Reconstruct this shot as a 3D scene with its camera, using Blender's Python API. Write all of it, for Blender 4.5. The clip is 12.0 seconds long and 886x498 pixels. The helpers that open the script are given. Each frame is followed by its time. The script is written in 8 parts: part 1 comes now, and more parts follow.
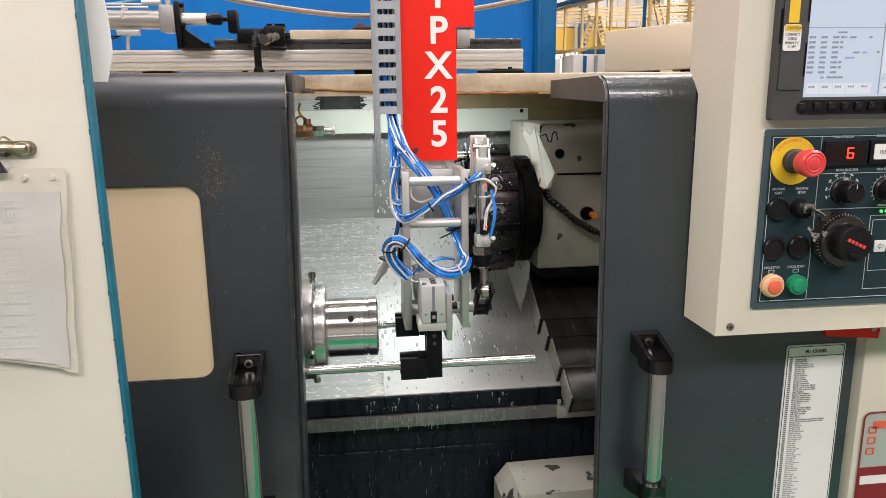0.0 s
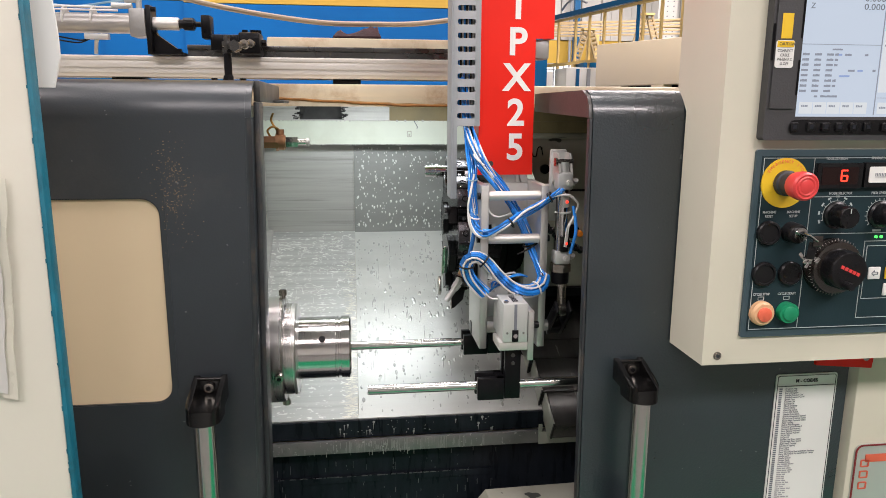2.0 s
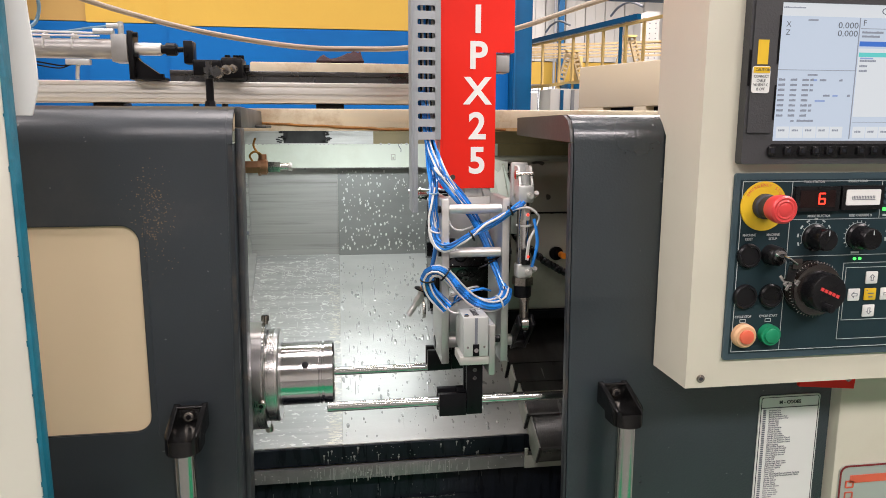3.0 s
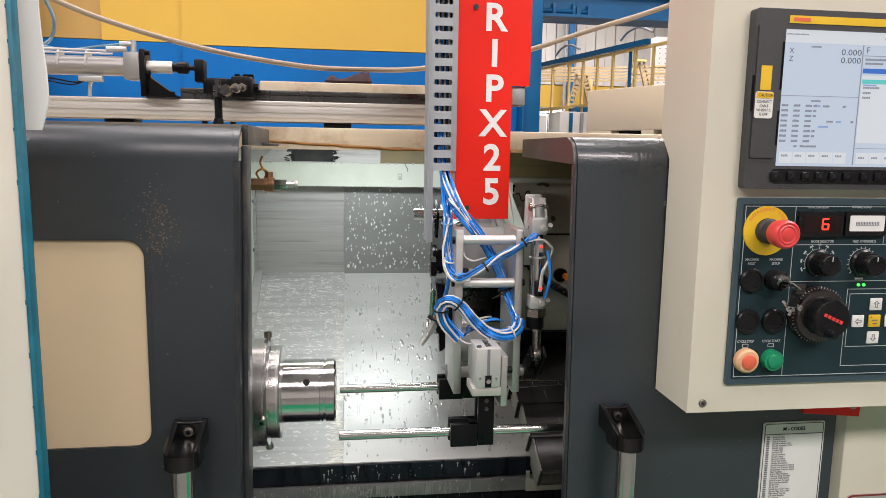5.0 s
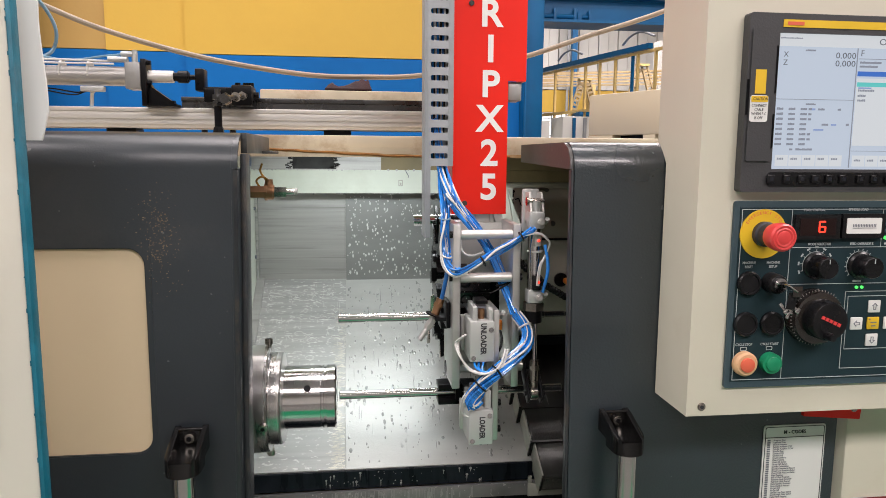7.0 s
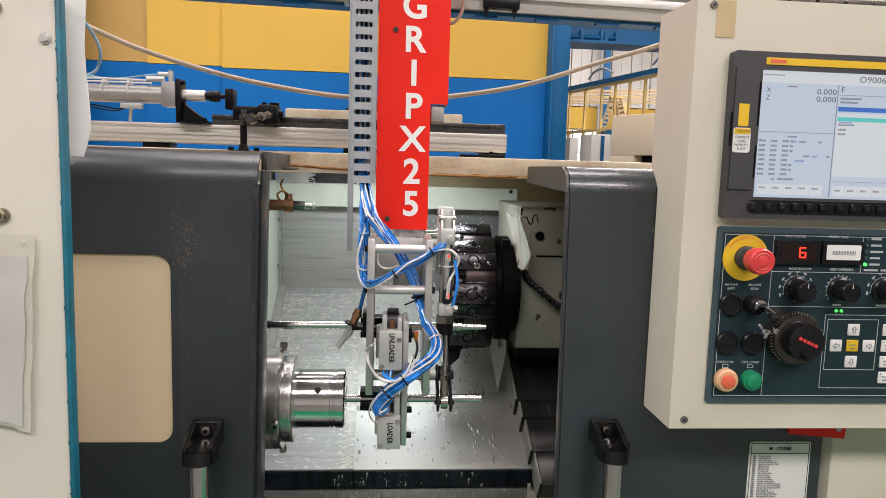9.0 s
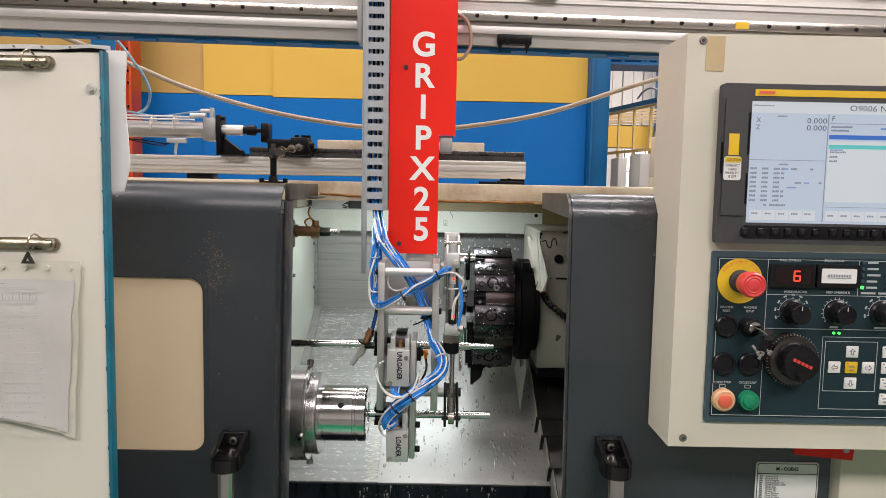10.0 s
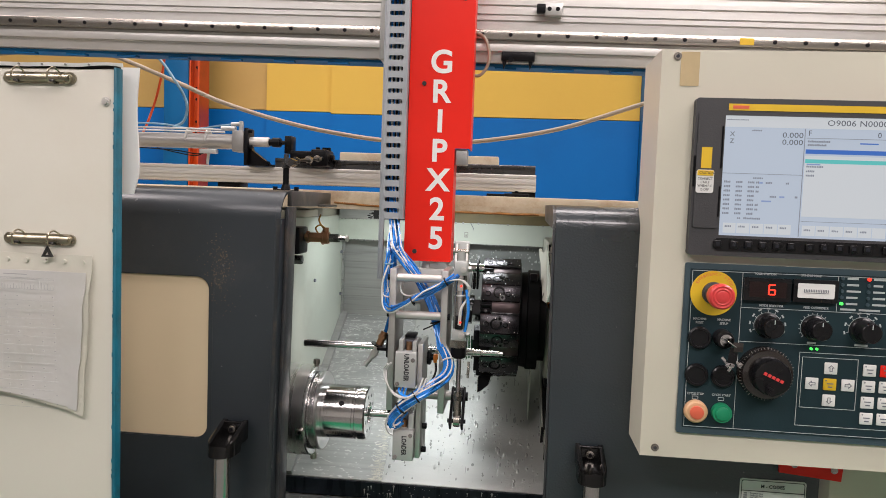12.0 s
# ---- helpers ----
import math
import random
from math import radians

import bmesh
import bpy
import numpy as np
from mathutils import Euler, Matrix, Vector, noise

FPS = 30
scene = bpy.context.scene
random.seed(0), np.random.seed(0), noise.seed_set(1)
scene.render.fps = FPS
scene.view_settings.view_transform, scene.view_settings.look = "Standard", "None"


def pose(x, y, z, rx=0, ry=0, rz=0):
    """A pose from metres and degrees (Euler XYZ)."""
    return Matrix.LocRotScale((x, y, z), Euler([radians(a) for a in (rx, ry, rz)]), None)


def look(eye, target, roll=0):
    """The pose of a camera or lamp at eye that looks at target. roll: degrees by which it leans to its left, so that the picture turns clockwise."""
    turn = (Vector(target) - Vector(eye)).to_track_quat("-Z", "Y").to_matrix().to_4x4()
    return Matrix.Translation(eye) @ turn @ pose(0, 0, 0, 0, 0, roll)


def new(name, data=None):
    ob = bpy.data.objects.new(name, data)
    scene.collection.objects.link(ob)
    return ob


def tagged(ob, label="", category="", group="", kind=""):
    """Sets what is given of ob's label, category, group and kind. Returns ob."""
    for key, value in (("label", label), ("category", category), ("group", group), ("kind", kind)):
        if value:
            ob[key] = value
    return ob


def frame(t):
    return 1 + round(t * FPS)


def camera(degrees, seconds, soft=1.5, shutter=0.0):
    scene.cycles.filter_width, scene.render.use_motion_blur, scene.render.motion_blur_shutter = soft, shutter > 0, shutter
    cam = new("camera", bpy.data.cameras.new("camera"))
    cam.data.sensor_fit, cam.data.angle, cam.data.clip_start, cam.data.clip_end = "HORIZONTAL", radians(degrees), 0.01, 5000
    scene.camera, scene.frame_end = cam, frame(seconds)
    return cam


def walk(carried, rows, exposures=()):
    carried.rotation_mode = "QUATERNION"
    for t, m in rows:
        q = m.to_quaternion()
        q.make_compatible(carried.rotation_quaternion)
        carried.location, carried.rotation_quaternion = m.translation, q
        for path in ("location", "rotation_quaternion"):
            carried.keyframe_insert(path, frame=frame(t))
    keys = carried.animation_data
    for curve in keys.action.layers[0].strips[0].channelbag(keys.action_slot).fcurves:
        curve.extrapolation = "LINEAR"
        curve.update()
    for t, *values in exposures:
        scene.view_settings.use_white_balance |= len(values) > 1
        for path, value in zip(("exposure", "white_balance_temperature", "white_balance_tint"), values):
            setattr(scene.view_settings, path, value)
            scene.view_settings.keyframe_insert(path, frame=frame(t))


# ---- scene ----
cam = camera(65.1, 12.0, soft=0.55)
PATH = [
    (0, (-0.116, -0.9, 1.441), (0.113, 1.041, 1.018), -0.7),
    (0.5, (-0.112, -0.881, 1.44), (0.105, 1.057, 0.997), -0.4),
    (1, (-0.099, -0.866, 1.441), (0.124, 1.075, 1.014), 0.1),
    (1.5, (-0.092, -0.856, 1.442), (0.142, 1.087, 1.03), 0.4),
    (2, (-0.087, -0.854, 1.444), (0.165, 1.09, 1.049), 0.3),
    (2.5, (-0.085, -0.855, 1.447), (0.183, 1.093, 1.079), 0.2),
    (3, (-0.081, -0.852, 1.45), (0.209, 1.097, 1.111), 0.1),
    (3.5, (-0.081, -0.851, 1.451), (0.211, 1.102, 1.136), 0.3),
    (5.5, (-0.073, -0.858, 1.449), (0.189, 1.105, 1.175), 1.0),
    (6, (-0.073, -0.86, 1.45), (0.185, 1.105, 1.184), 0.9),
    (6.5, (-0.069, -0.864, 1.45), (0.186, 1.102, 1.188), 0.6),
    (7, (-0.066, -0.862, 1.45), (0.187, 1.104, 1.185), 0.4),
    (9, (-0.036, -0.931, 1.461), (0.132, 1.049, 1.232), 1.7),
    (9.5, (-0.017, -0.978, 1.472), (0.1, 1.008, 1.262), 0.9),
    (10, (0.026, -0.996, 1.475), (0.036, 0.996, 1.3), 1.1),
    (10.5, (0.075, -1.009, 1.473), (0.015, 0.983, 1.3), 0.9),
    (11, (0.11, -1.028, 1.471), (0.018, 0.963, 1.308), 1.0),
    (11.5, (0.134, -1.038, 1.47), (-0.008, 0.951, 1.322), 1.7),
    (12, (0.156, -1.038, 1.466), (-0.042, 0.948, 1.335), 2.1),
]
walk(cam, [(t, look(eye, target, roll)) for t, eye, target, roll in PATH], exposures=[(0.0, -0.17), (3.5, -0.24), (6.5, -0.34), (9.5, -0.42), (12.0, -0.53)])

# ---- world and lights ----
world = bpy.data.worlds.new("world")
scene.world = world
world.use_nodes = True
wn = world.node_tree
sky = wn.nodes.new("ShaderNodeTexSky")
sky.sky_type = 'NISHITA'
sky.sun_disc = False
sky.sun_elevation = radians(55)
wn.links.new(sky.outputs[0], wn.nodes["Background"].inputs[0])
wn.nodes["Background"].inputs[1].default_value = 0.1


def area_light(name, m, sx, sy, watts, colour=(1, 0.885, 0.885)):
    d = bpy.data.lights.new(name, 'AREA')
    d.shape, d.size, d.size_y, d.energy, d.color = 'RECTANGLE', sx, sy, watts, colour
    ob = new(name, d)
    ob.matrix_basis = m
    return ob


# unseen hall lamps, made up to light the scene (their fixtures are built below)
LIGHTS = [(-1.5, -2.8, 3.7, 105), (1.5, -2.8, 3.7, 165), (-2.8, -0.6, 3.9, 120), (2.8, -0.6, 3.9, 130), (0.1, 0.3, 4.3, 90), (-1.6, 1.6, 4.3, 50), (2.4, 4.6, 4.6, 150), (4.8, 7.0, 4.6, 300), (3.2, 9.6, 4.6, 180)]
for lx, ly, lz, lw in LIGHTS:
    area_light("hall_fill_light", pose(lx, ly, lz - 0.06), 2.3, 0.75, lw)
# assumed, unseen lamp under the roof beam, added to brighten the chamber
area_light("assumed_work_light", look((-0.03, 0.50, 1.440), (-0.03, 0.60, 1.05)), 0.34, 0.05, 1.88, (0.955, 1.0, 1.03))


# ---- materials ----
def mat(name, colour, rough=0.5, metal=0.0, vary=0.12, scale=6.0, bump=0.05, fine=180.0, stretch=(1, 1, 1), stain=None, stain_amount=0.5,
        coat=0.0, emit=None, emit_strength=1.0, rough_vary=0.15, per_object=0.0, speck=None, speck_scale=60, speck_cut=0.7, speck_stretch=(1, 1, 1), streaks=False, spec=0.5):
    m = bpy.data.materials.new(name)
    m.use_nodes = True
    n, l = m.node_tree.nodes, m.node_tree.links
    b = n["Principled BSDF"]
    co = n.new("ShaderNodeTexCoord")
    mp = n.new("ShaderNodeMapping")
    mp.inputs["Scale"].default_value = stretch
    l.new(co.outputs["Object"], mp.inputs["Vector"])
    big = n.new("ShaderNodeTexNoise")
    big.inputs["Scale"].default_value, big.inputs["Detail"].default_value = scale, 6
    l.new(mp.outputs[0], big.inputs["Vector"])
    small = n.new("ShaderNodeTexNoise")
    small.inputs["Scale"].default_value, small.inputs["Detail"].default_value = fine, 3
    l.new(mp.outputs[0], small.inputs["Vector"])
    dark = tuple(c * (1 - vary) for c in colour)
    light = tuple(min(1, c * (1 + vary)) for c in colour)
    mix = n.new("ShaderNodeMix")
    mix.data_type = 'RGBA'
    mix.inputs["A"].default_value, mix.inputs["B"].default_value = (*dark, 1), (*light, 1)
    ramp = n.new("ShaderNodeMapRange")
    ramp.inputs["From Min"].default_value, ramp.inputs["From Max"].default_value = 0.3, 0.7
    l.new(big.outputs["Fac"], ramp.inputs["Value"])
    l.new(ramp.outputs[0], mix.inputs["Factor"])
    out = mix.outputs["Result"]
    if stain:
        s = n.new("ShaderNodeTexNoise")
        s.inputs["Scale"].default_value, s.inputs["Detail"].default_value, s.inputs["Roughness"].default_value = scale * 0.7, 8, 0.7
        l.new(mp.outputs[0] if streaks else co.outputs["Object"], s.inputs["Vector"])
        r = n.new("ShaderNodeMapRange")
        r.inputs["From Min"].default_value, r.inputs["From Max"].default_value = 0.52, 0.72
        r.inputs["To Max"].default_value = stain_amount
        l.new(s.outputs["Fac"], r.inputs["Value"])
        m2 = n.new("ShaderNodeMix")
        m2.data_type = 'RGBA'
        m2.inputs["B"].default_value = (*stain, 1)
        l.new(r.outputs[0], m2.inputs["Factor"])
        l.new(out, m2.inputs["A"])
        out = m2.outputs["Result"]
    if speck:
        s = n.new("ShaderNodeTexNoise")
        s.inputs["Scale"].default_value, s.inputs["Detail"].default_value = speck_scale, 2
        sm = n.new("ShaderNodeMapping")
        sm.inputs["Scale"].default_value = speck_stretch
        l.new(co.outputs["Object"], sm.inputs["Vector"])
        l.new(sm.outputs[0], s.inputs["Vector"])
        r = n.new("ShaderNodeMapRange")
        r.inputs["From Min"].default_value, r.inputs["From Max"].default_value = speck_cut, speck_cut + 0.02
        l.new(s.outputs["Fac"], r.inputs["Value"])
        m2 = n.new("ShaderNodeMix")
        m2.data_type = 'RGBA'
        m2.inputs["B"].default_value = (*speck, 1)
        l.new(r.outputs[0], m2.inputs["Factor"])
        l.new(out, m2.inputs["A"])
        out = m2.outputs["Result"]
    if per_object:
        oi = n.new("ShaderNodeObjectInfo")
        hs = n.new("ShaderNodeHueSaturation")
        r = n.new("ShaderNodeMapRange")
        r.inputs["To Min"].default_value, r.inputs["To Max"].default_value = 1 - per_object, 1 + per_object
        l.new(oi.outputs["Random"], r.inputs["Value"])
        l.new(r.outputs[0], hs.inputs["Value"])
        l.new(out, hs.inputs["Color"])
        out = hs.outputs[0]
    l.new(out, b.inputs["Base Color"])
    rr = n.new("ShaderNodeMapRange")
    rr.inputs["To Min"].default_value, rr.inputs["To Max"].default_value = max(0.02, rough - rough_vary), min(1, rough + rough_vary)
    l.new(big.outputs["Fac"], rr.inputs["Value"])
    l.new(rr.outputs[0], b.inputs["Roughness"])
    b.inputs["Metallic"].default_value = metal
    b.inputs["Coat Weight"].default_value = coat
    b.inputs["Specular IOR Level"].default_value = spec
    if bump:
        bp = n.new("ShaderNodeBump")
        bp.inputs["Strength"].default_value, bp.inputs["Distance"].default_value = bump, 0.002
        l.new(small.outputs["Fac"], bp.inputs["Height"])
        l.new(bp.outputs[0], b.inputs["Normal"])
    if emit:
        b.inputs["Emission Color"].default_value = (*emit, 1)
        b.inputs["Emission Strength"].default_value = emit_strength
    return m


# the lighter cloudy stain paints soft reflections into the left door's colour
M_DOOR = mat("charcoal_paint", (0.019, 0.025, 0.030), 0.33, 0.0, 0.28, 3.5, 0.08, 380, stain=(0.060, 0.060, 0.058), stain_amount=0.6, spec=0.6, speck=(0.10, 0.11, 0.11), speck_scale=95, speck_cut=0.735, rough_vary=0.16)
M_DOORR = mat("orange_peel_charcoal_paint", (0.020, 0.029, 0.035), 0.31, 0.0, 0.2, 5, 0.38, 300, stain=(0.031, 0.040, 0.045), stain_amount=0.4, spec=0.65, coat=0.4, speck=(0.10, 0.11, 0.11), speck_scale=95, speck_cut=0.735, rough_vary=0.12)
M_DOOREDGE = mat("worn_dark_edge", (0.026, 0.029, 0.032), 0.38, 0.0, 0.25, 20, 0.2, 200, stain=(0.13, 0.095, 0.06), stain_amount=0.5, spec=0.4)
M_CREAM = mat("cream_paint", (0.60, 0.572, 0.470), 0.42, 0, 0.05, 4, 0.035, 300, stain=(0.50, 0.44, 0.32), stain_amount=0.35)
M_WHITE = mat("white_paint", (0.57, 0.555, 0.48), 0.45, 0, 0.04, 3, 0.03, 250, stain=(0.52, 0.475, 0.385), stain_amount=0.4)
M_TEAL = mat("teal_edge_paint", (0.005, 0.115, 0.17), 0.45, 0, 0.25, 30, 0.3, 150, stain=(0.012, 0.045, 0.045), stain_amount=0.8)
M_RUST = mat("rusty_sealant", (0.30, 0.13, 0.03), 0.8, 0, 0.5, 30, 0.5, 200, stain=(0.14, 0.06, 0.02), stain_amount=0.8)
M_OCHRE = mat("rust_and_shade_ochre", (0.40, 0.24, 0.09), 0.6, 0, 0.35, 25, 0.1, 200, stain=(0.52, 0.42, 0.27), stain_amount=0.8)
M_BEAM = mat("aged_cream_sheet", (0.56, 0.49, 0.35), 0.5, 0, 0.15, 8, 0.1, 200, stain=(0.26, 0.13, 0.045), stain_amount=0.9)
M_PALE = mat("pale_green_white_paint", (0.56, 0.60, 0.52), 0.4, 0, 0.06, 6, 0.1, 200, stain=(0.40, 0.40, 0.32), stain_amount=0.4)
M_STEEL = mat("wet_stainless_sheet", (0.49, 0.497, 0.475), 0.42, 0.45, 0.10, 4, 0.10, 160, (1, 1, 12), stain=(0.30, 0.30, 0.28), stain_amount=0.5, rough_vary=0.12)
M_STEELB = mat("brushed_stainless_sheet", (0.39, 0.39, 0.372), 0.42, 0.5, 0.10, 3, 0.2, 240, (1, 10, 40), stain=(0.15, 0.15, 0.14), stain_amount=0.75, streaks=True)
M_STEELL = mat("dried_stainless_cover", (0.42, 0.425, 0.41), 0.38, 0.5, 0.12, 3, 0.2, 240, (1, 30, 6), stain=(0.25, 0.25, 0.24), stain_amount=0.6, streaks=True, speck=(0.64, 0.65, 0.62), speck_scale=210, speck_cut=0.63, speck_stretch=(0.40, 1, 1))
M_STRIP = mat("straw_tinted_sheen", (0.60, 0.585, 0.50), 0.36, 0.4, 0.25, 30, 0)
M_DARK = mat("dark_oily_sheet", (0.010, 0.013, 0.018), 0.30, 0, 0.4, 12, 0.2, 90, (6, 1, 1), stain=(0.03, 0.036, 0.045), stain_amount=0.5, spec=0.12)
M_GREYBAND = mat("grey_wet_band", (0.20, 0.20, 0.20), 0.35, 0.3, 0.2, 18, 0.1, 120, stain=(0.36, 0.36, 0.34), stain_amount=0.5, speck=(0.5, 0.5, 0.48), speck_scale=160, speck_cut=0.68)
M_CHROME = mat("turned_steel", (0.66, 0.65, 0.65), 0.15, 1.0, 0.05, 60, 0.04, 900, (1, 0.02, 0.02), rough_vary=0.06)
M_TUBE = mat("ground_steel_tube", (0.58, 0.58, 0.56), 0.15, 1.0, 0.05, 20, 0.03, 500, rough_vary=0.06)
M_ALU = mat("anodised_aluminium", (0.54, 0.54, 0.52), 0.42, 0.8, 0.06, 8, 0.06, 400, (1, 1, 6))
M_ALUW = mat("bright_aluminium_profile", (0.62, 0.61, 0.58), 0.42, 0.6, 0.06, 6, 0.05, 300, (0.2, 6, 6), stain=(0.44, 0.42, 0.37), stain_amount=0.4)
M_RAIL = mat("ground_rail_steel", (0.46, 0.43, 0.39), 0.25, 1.0, 0.08, 10, 0.04, 300, (0.2, 4, 4), stain=(0.30, 0.24, 0.17), stain_amount=0.4)
M_BLACK = mat("black_oxide", (0.005, 0.005, 0.006), 0.33, 0.0, 0.3, 30, 0.15, 200, spec=0.15)
M_FLANGE = mat("brushed_flange_steel", (0.68, 0.67, 0.66), 0.28, 1.0, 0.05, 50, 0.04, 700, (1, 0.03, 0.03), rough_vary=0.07)
M_CAPEDGE = mat("scuffed_charcoal_edge", (0.05, 0.05, 0.048), 0.42, 0, 0.25, 14, 0.1, 200, stain=(0.16, 0.145, 0.12), stain_amount=0.6)
M_BAR = mat("ground_bar_steel", (0.56, 0.56, 0.55), 0.17, 1.0, 0.05, 20, 0.02, 400, rough_vary=0.04)
M_SOCKET = mat("moulded_black_plastic", (0.004, 0.004, 0.004), 0.17, 0, 0.2, 30, 0.10, 250, spec=0.42, rough_vary=0.08)
M_STREAK = mat("dried_drip", (0.30, 0.30, 0.29), 0.4, 0, 0.1, 30, 0)
M_RESIDUE = mat("dried_residue", (0.66, 0.67, 0.64), 0.5, 0, 0.1, 40, 0)
M_STREAKD = mat("grey_dried_drip", (0.10, 0.105, 0.11), 0.4, 0, 0.2, 30, 0)
M_STEELK = mat("dark_bolt_steel", (0.10, 0.10, 0.10), 0.28, 0.9, 0.1, 30, 0.05, 200)
M_BLACKP = mat("black_plastic", (0.008, 0.008, 0.009), 0.28, 0, 0.2, 30, 0.1, 300, spec=0.32)
M_TURRET = mat("oily_black_turret_steel", (0.006, 0.0065, 0.007), 0.20, 0.0, 0.4, 40, 0.12, 120, stain=(0.012, 0.012, 0.012), stain_amount=0.4, spec=0.16, rough_vary=0.1)
M_RED = mat("red_enamel", (0.78, 0.018, 0.008), 0.35, 0, 0.06, 5, 0.05, 200, spec=0.3)
M_LETTER = mat("white_vinyl", (0.80, 0.80, 0.78), 0.5, 0, 0.03, 10, 0.0)
M_DUCT = mat("grey_duct_plastic", (0.34, 0.36, 0.38), 0.5, 0, 0.06, 10, 0.05, 200)
M_WIREB = mat("blue_air_hose", (0.022, 0.205, 0.64), 0.16, 0, 0.2, 40, 0.02, 100, coat=0.6, per_object=0.5)
M_WIREW = mat("white_cable", (0.62, 0.62, 0.60), 0.4, 0, 0.08, 20, 0.02, 100)
M_WIREC = mat("clear_blue_hose", (0.20, 0.36, 0.48), 0.3, 0, 0.15, 20, 0.02, 100, coat=0.3)
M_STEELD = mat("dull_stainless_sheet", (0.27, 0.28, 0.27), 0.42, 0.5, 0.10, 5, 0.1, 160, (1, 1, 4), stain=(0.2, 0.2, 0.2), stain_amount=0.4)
M_PALED = mat("stained_pale_paint", (0.36, 0.36, 0.315), 0.45, 0, 0.12, 20, 0.1, 200, stain=(0.15, 0.14, 0.11), stain_amount=0.6)
M_PALED2 = mat("chipped_cream_paint", (0.48, 0.47, 0.40), 0.4, 0, 0.08, 8, 0.1, 200, stain=(0.32, 0.31, 0.25), stain_amount=0.5, speck=(0.06, 0.06, 0.055), speck_scale=26, speck_cut=0.655)
M_OLIVE = mat("rust_and_shade_olive", (0.20, 0.155, 0.07), 0.5, 0, 0.2, 10, 0.1, 200, stain=(0.10, 0.06, 0.02), stain_amount=0.6)
M_DROPC = mat("clear_water_drop", (0.46, 0.47, 0.45), 0.26, 0.4, 0.1, 30, 0.0)
M_FACET = mat("oily_steel_facet", (0.062, 0.059, 0.064), 0.24, 0.85, 0.25, 25, 0.12, 140, stain=(0.02, 0.02, 0.02), stain_amount=0.5, rough_vary=0.1)
M_DISC = mat("matt_black_disc", (0.004, 0.004, 0.004), 0.45, 0, 0.3, 30, 0.1, 150, spec=0.1)
M_SLOT = mat("dull_brown_slot_steel", (0.07, 0.052, 0.052), 0.35, 0.7, 0.3, 30, 0.1, 200)
M_DROP = mat("water_drop", (0.62, 0.64, 0.62), 0.12, 0, 0.05, 30, 0.0)
M_CLIP = mat("tarnished_nickel", (0.40, 0.36, 0.27), 0.30, 0.9, 0.2, 40, 0.1, 200, stain=(0.16, 0.12, 0.07), stain_amount=0.7)
M_SLEEVE = mat("yellowed_clear_sleeve", (0.60, 0.58, 0.50), 0.28, 0, 0.10, 10, 0.5, 25, stain=(0.50, 0.46, 0.35), stain_amount=0.5)
M_RULE = mat("pencil_rule", (0.36, 0.36, 0.36), 0.7, 0, 0, 1, 0)
M_FADEDK = mat("worn_engraving", (0.20, 0.19, 0.18), 0.6, 0, 0.3, 60, 0)
# the chipped cream again, darkened to paint the shade on the turret head
M_HEAD = mat("shaded_cream_paint", (0.34, 0.33, 0.275), 0.42, 0, 0.1, 8, 0.1, 200, stain=(0.22, 0.21, 0.17), stain_amount=0.6, speck=(0.05, 0.05, 0.045), speck_scale=24, speck_cut=0.69)
M_COVER = mat("oily_cover_steel", (0.045, 0.046, 0.043), 0.24, 0.55, 0.3, 10, 0.15, 120, (6, 1, 1), stain=(0.022, 0.021, 0.020), stain_amount=0.6, rough_vary=0.1)
M_SCUFF = mat("brown_scuff", (0.17, 0.125, 0.072), 0.7, 0, 0.3, 80, 0)
M_CYL = mat("satin_cylinder_tube", (0.40, 0.39, 0.375), 0.42, 0.6, 0.06, 12, 0.05, 300)
M_CYLH = mat("machined_cylinder_head", (0.34, 0.34, 0.33), 0.45, 0.6, 0.1, 25, 0.15, 200)
M_MAROON = mat("maroon_print", (0.20, 0.012, 0.018), 0.45, 0, 0.08, 20, 0)
M_PLATE = mat("silver_foil_plate", (0.50, 0.53, 0.50), 0.32, 0.4, 0.06, 3, 0.03, 200)
M_CASTW = mat("white_gripper_casting", (0.52, 0.535, 0.52), 0.42, 0.4, 0.05, 12, 0.1, 200)
M_BRASS = mat("aged_brass", (0.36, 0.20, 0.11), 0.35, 0.9, 0.25, 40, 0.1, 200)
M_HOOK = mat("rusty_wire", (0.34, 0.17, 0.03), 0.5, 0.4, 0.4, 60, 0.2, 200)
M_PATCH = mat("peeled_grey_patch", (0.055, 0.055, 0.055), 0.8, 0, 0.2, 40, 0.1, 200, spec=0.1)
M_PANE = mat("yellowed_polycarbonate", (0.60, 0.49, 0.33), 0.34, 0, 0.035, 3, 0.02, 60, rough_vary=0.02, stain=(0.56, 0.42, 0.24), stain_amount=0.35)
M_PANEL = mat("slate_panel_foil", (0.046, 0.076, 0.092), 0.40, 0, 0.05, 10, 0.08, 400, spec=0.35)
M_DIAL = mat("glossy_dark_dial", (0.020, 0.016, 0.014), 0.16, 0.0, 0.2, 30, 0.03, 300, spec=0.7, coat=0.4, rough_vary=0.06)
M_PANELD = mat("dark_panel_foil", (0.016, 0.034, 0.041), 0.45, 0, 0.05, 10, 0.08, 400, spec=0.2)
M_BEZEL = mat("dark_grey_bezel", (0.045, 0.045, 0.048), 0.5, 0, 0.06, 10, 0.15, 500)
M_SCREEN = mat("lit_screen", (0.05, 0.05, 0.06), 0.3, 0, 0, 1, 0, emit=(0.58, 0.66, 0.78), emit_strength=1.0)
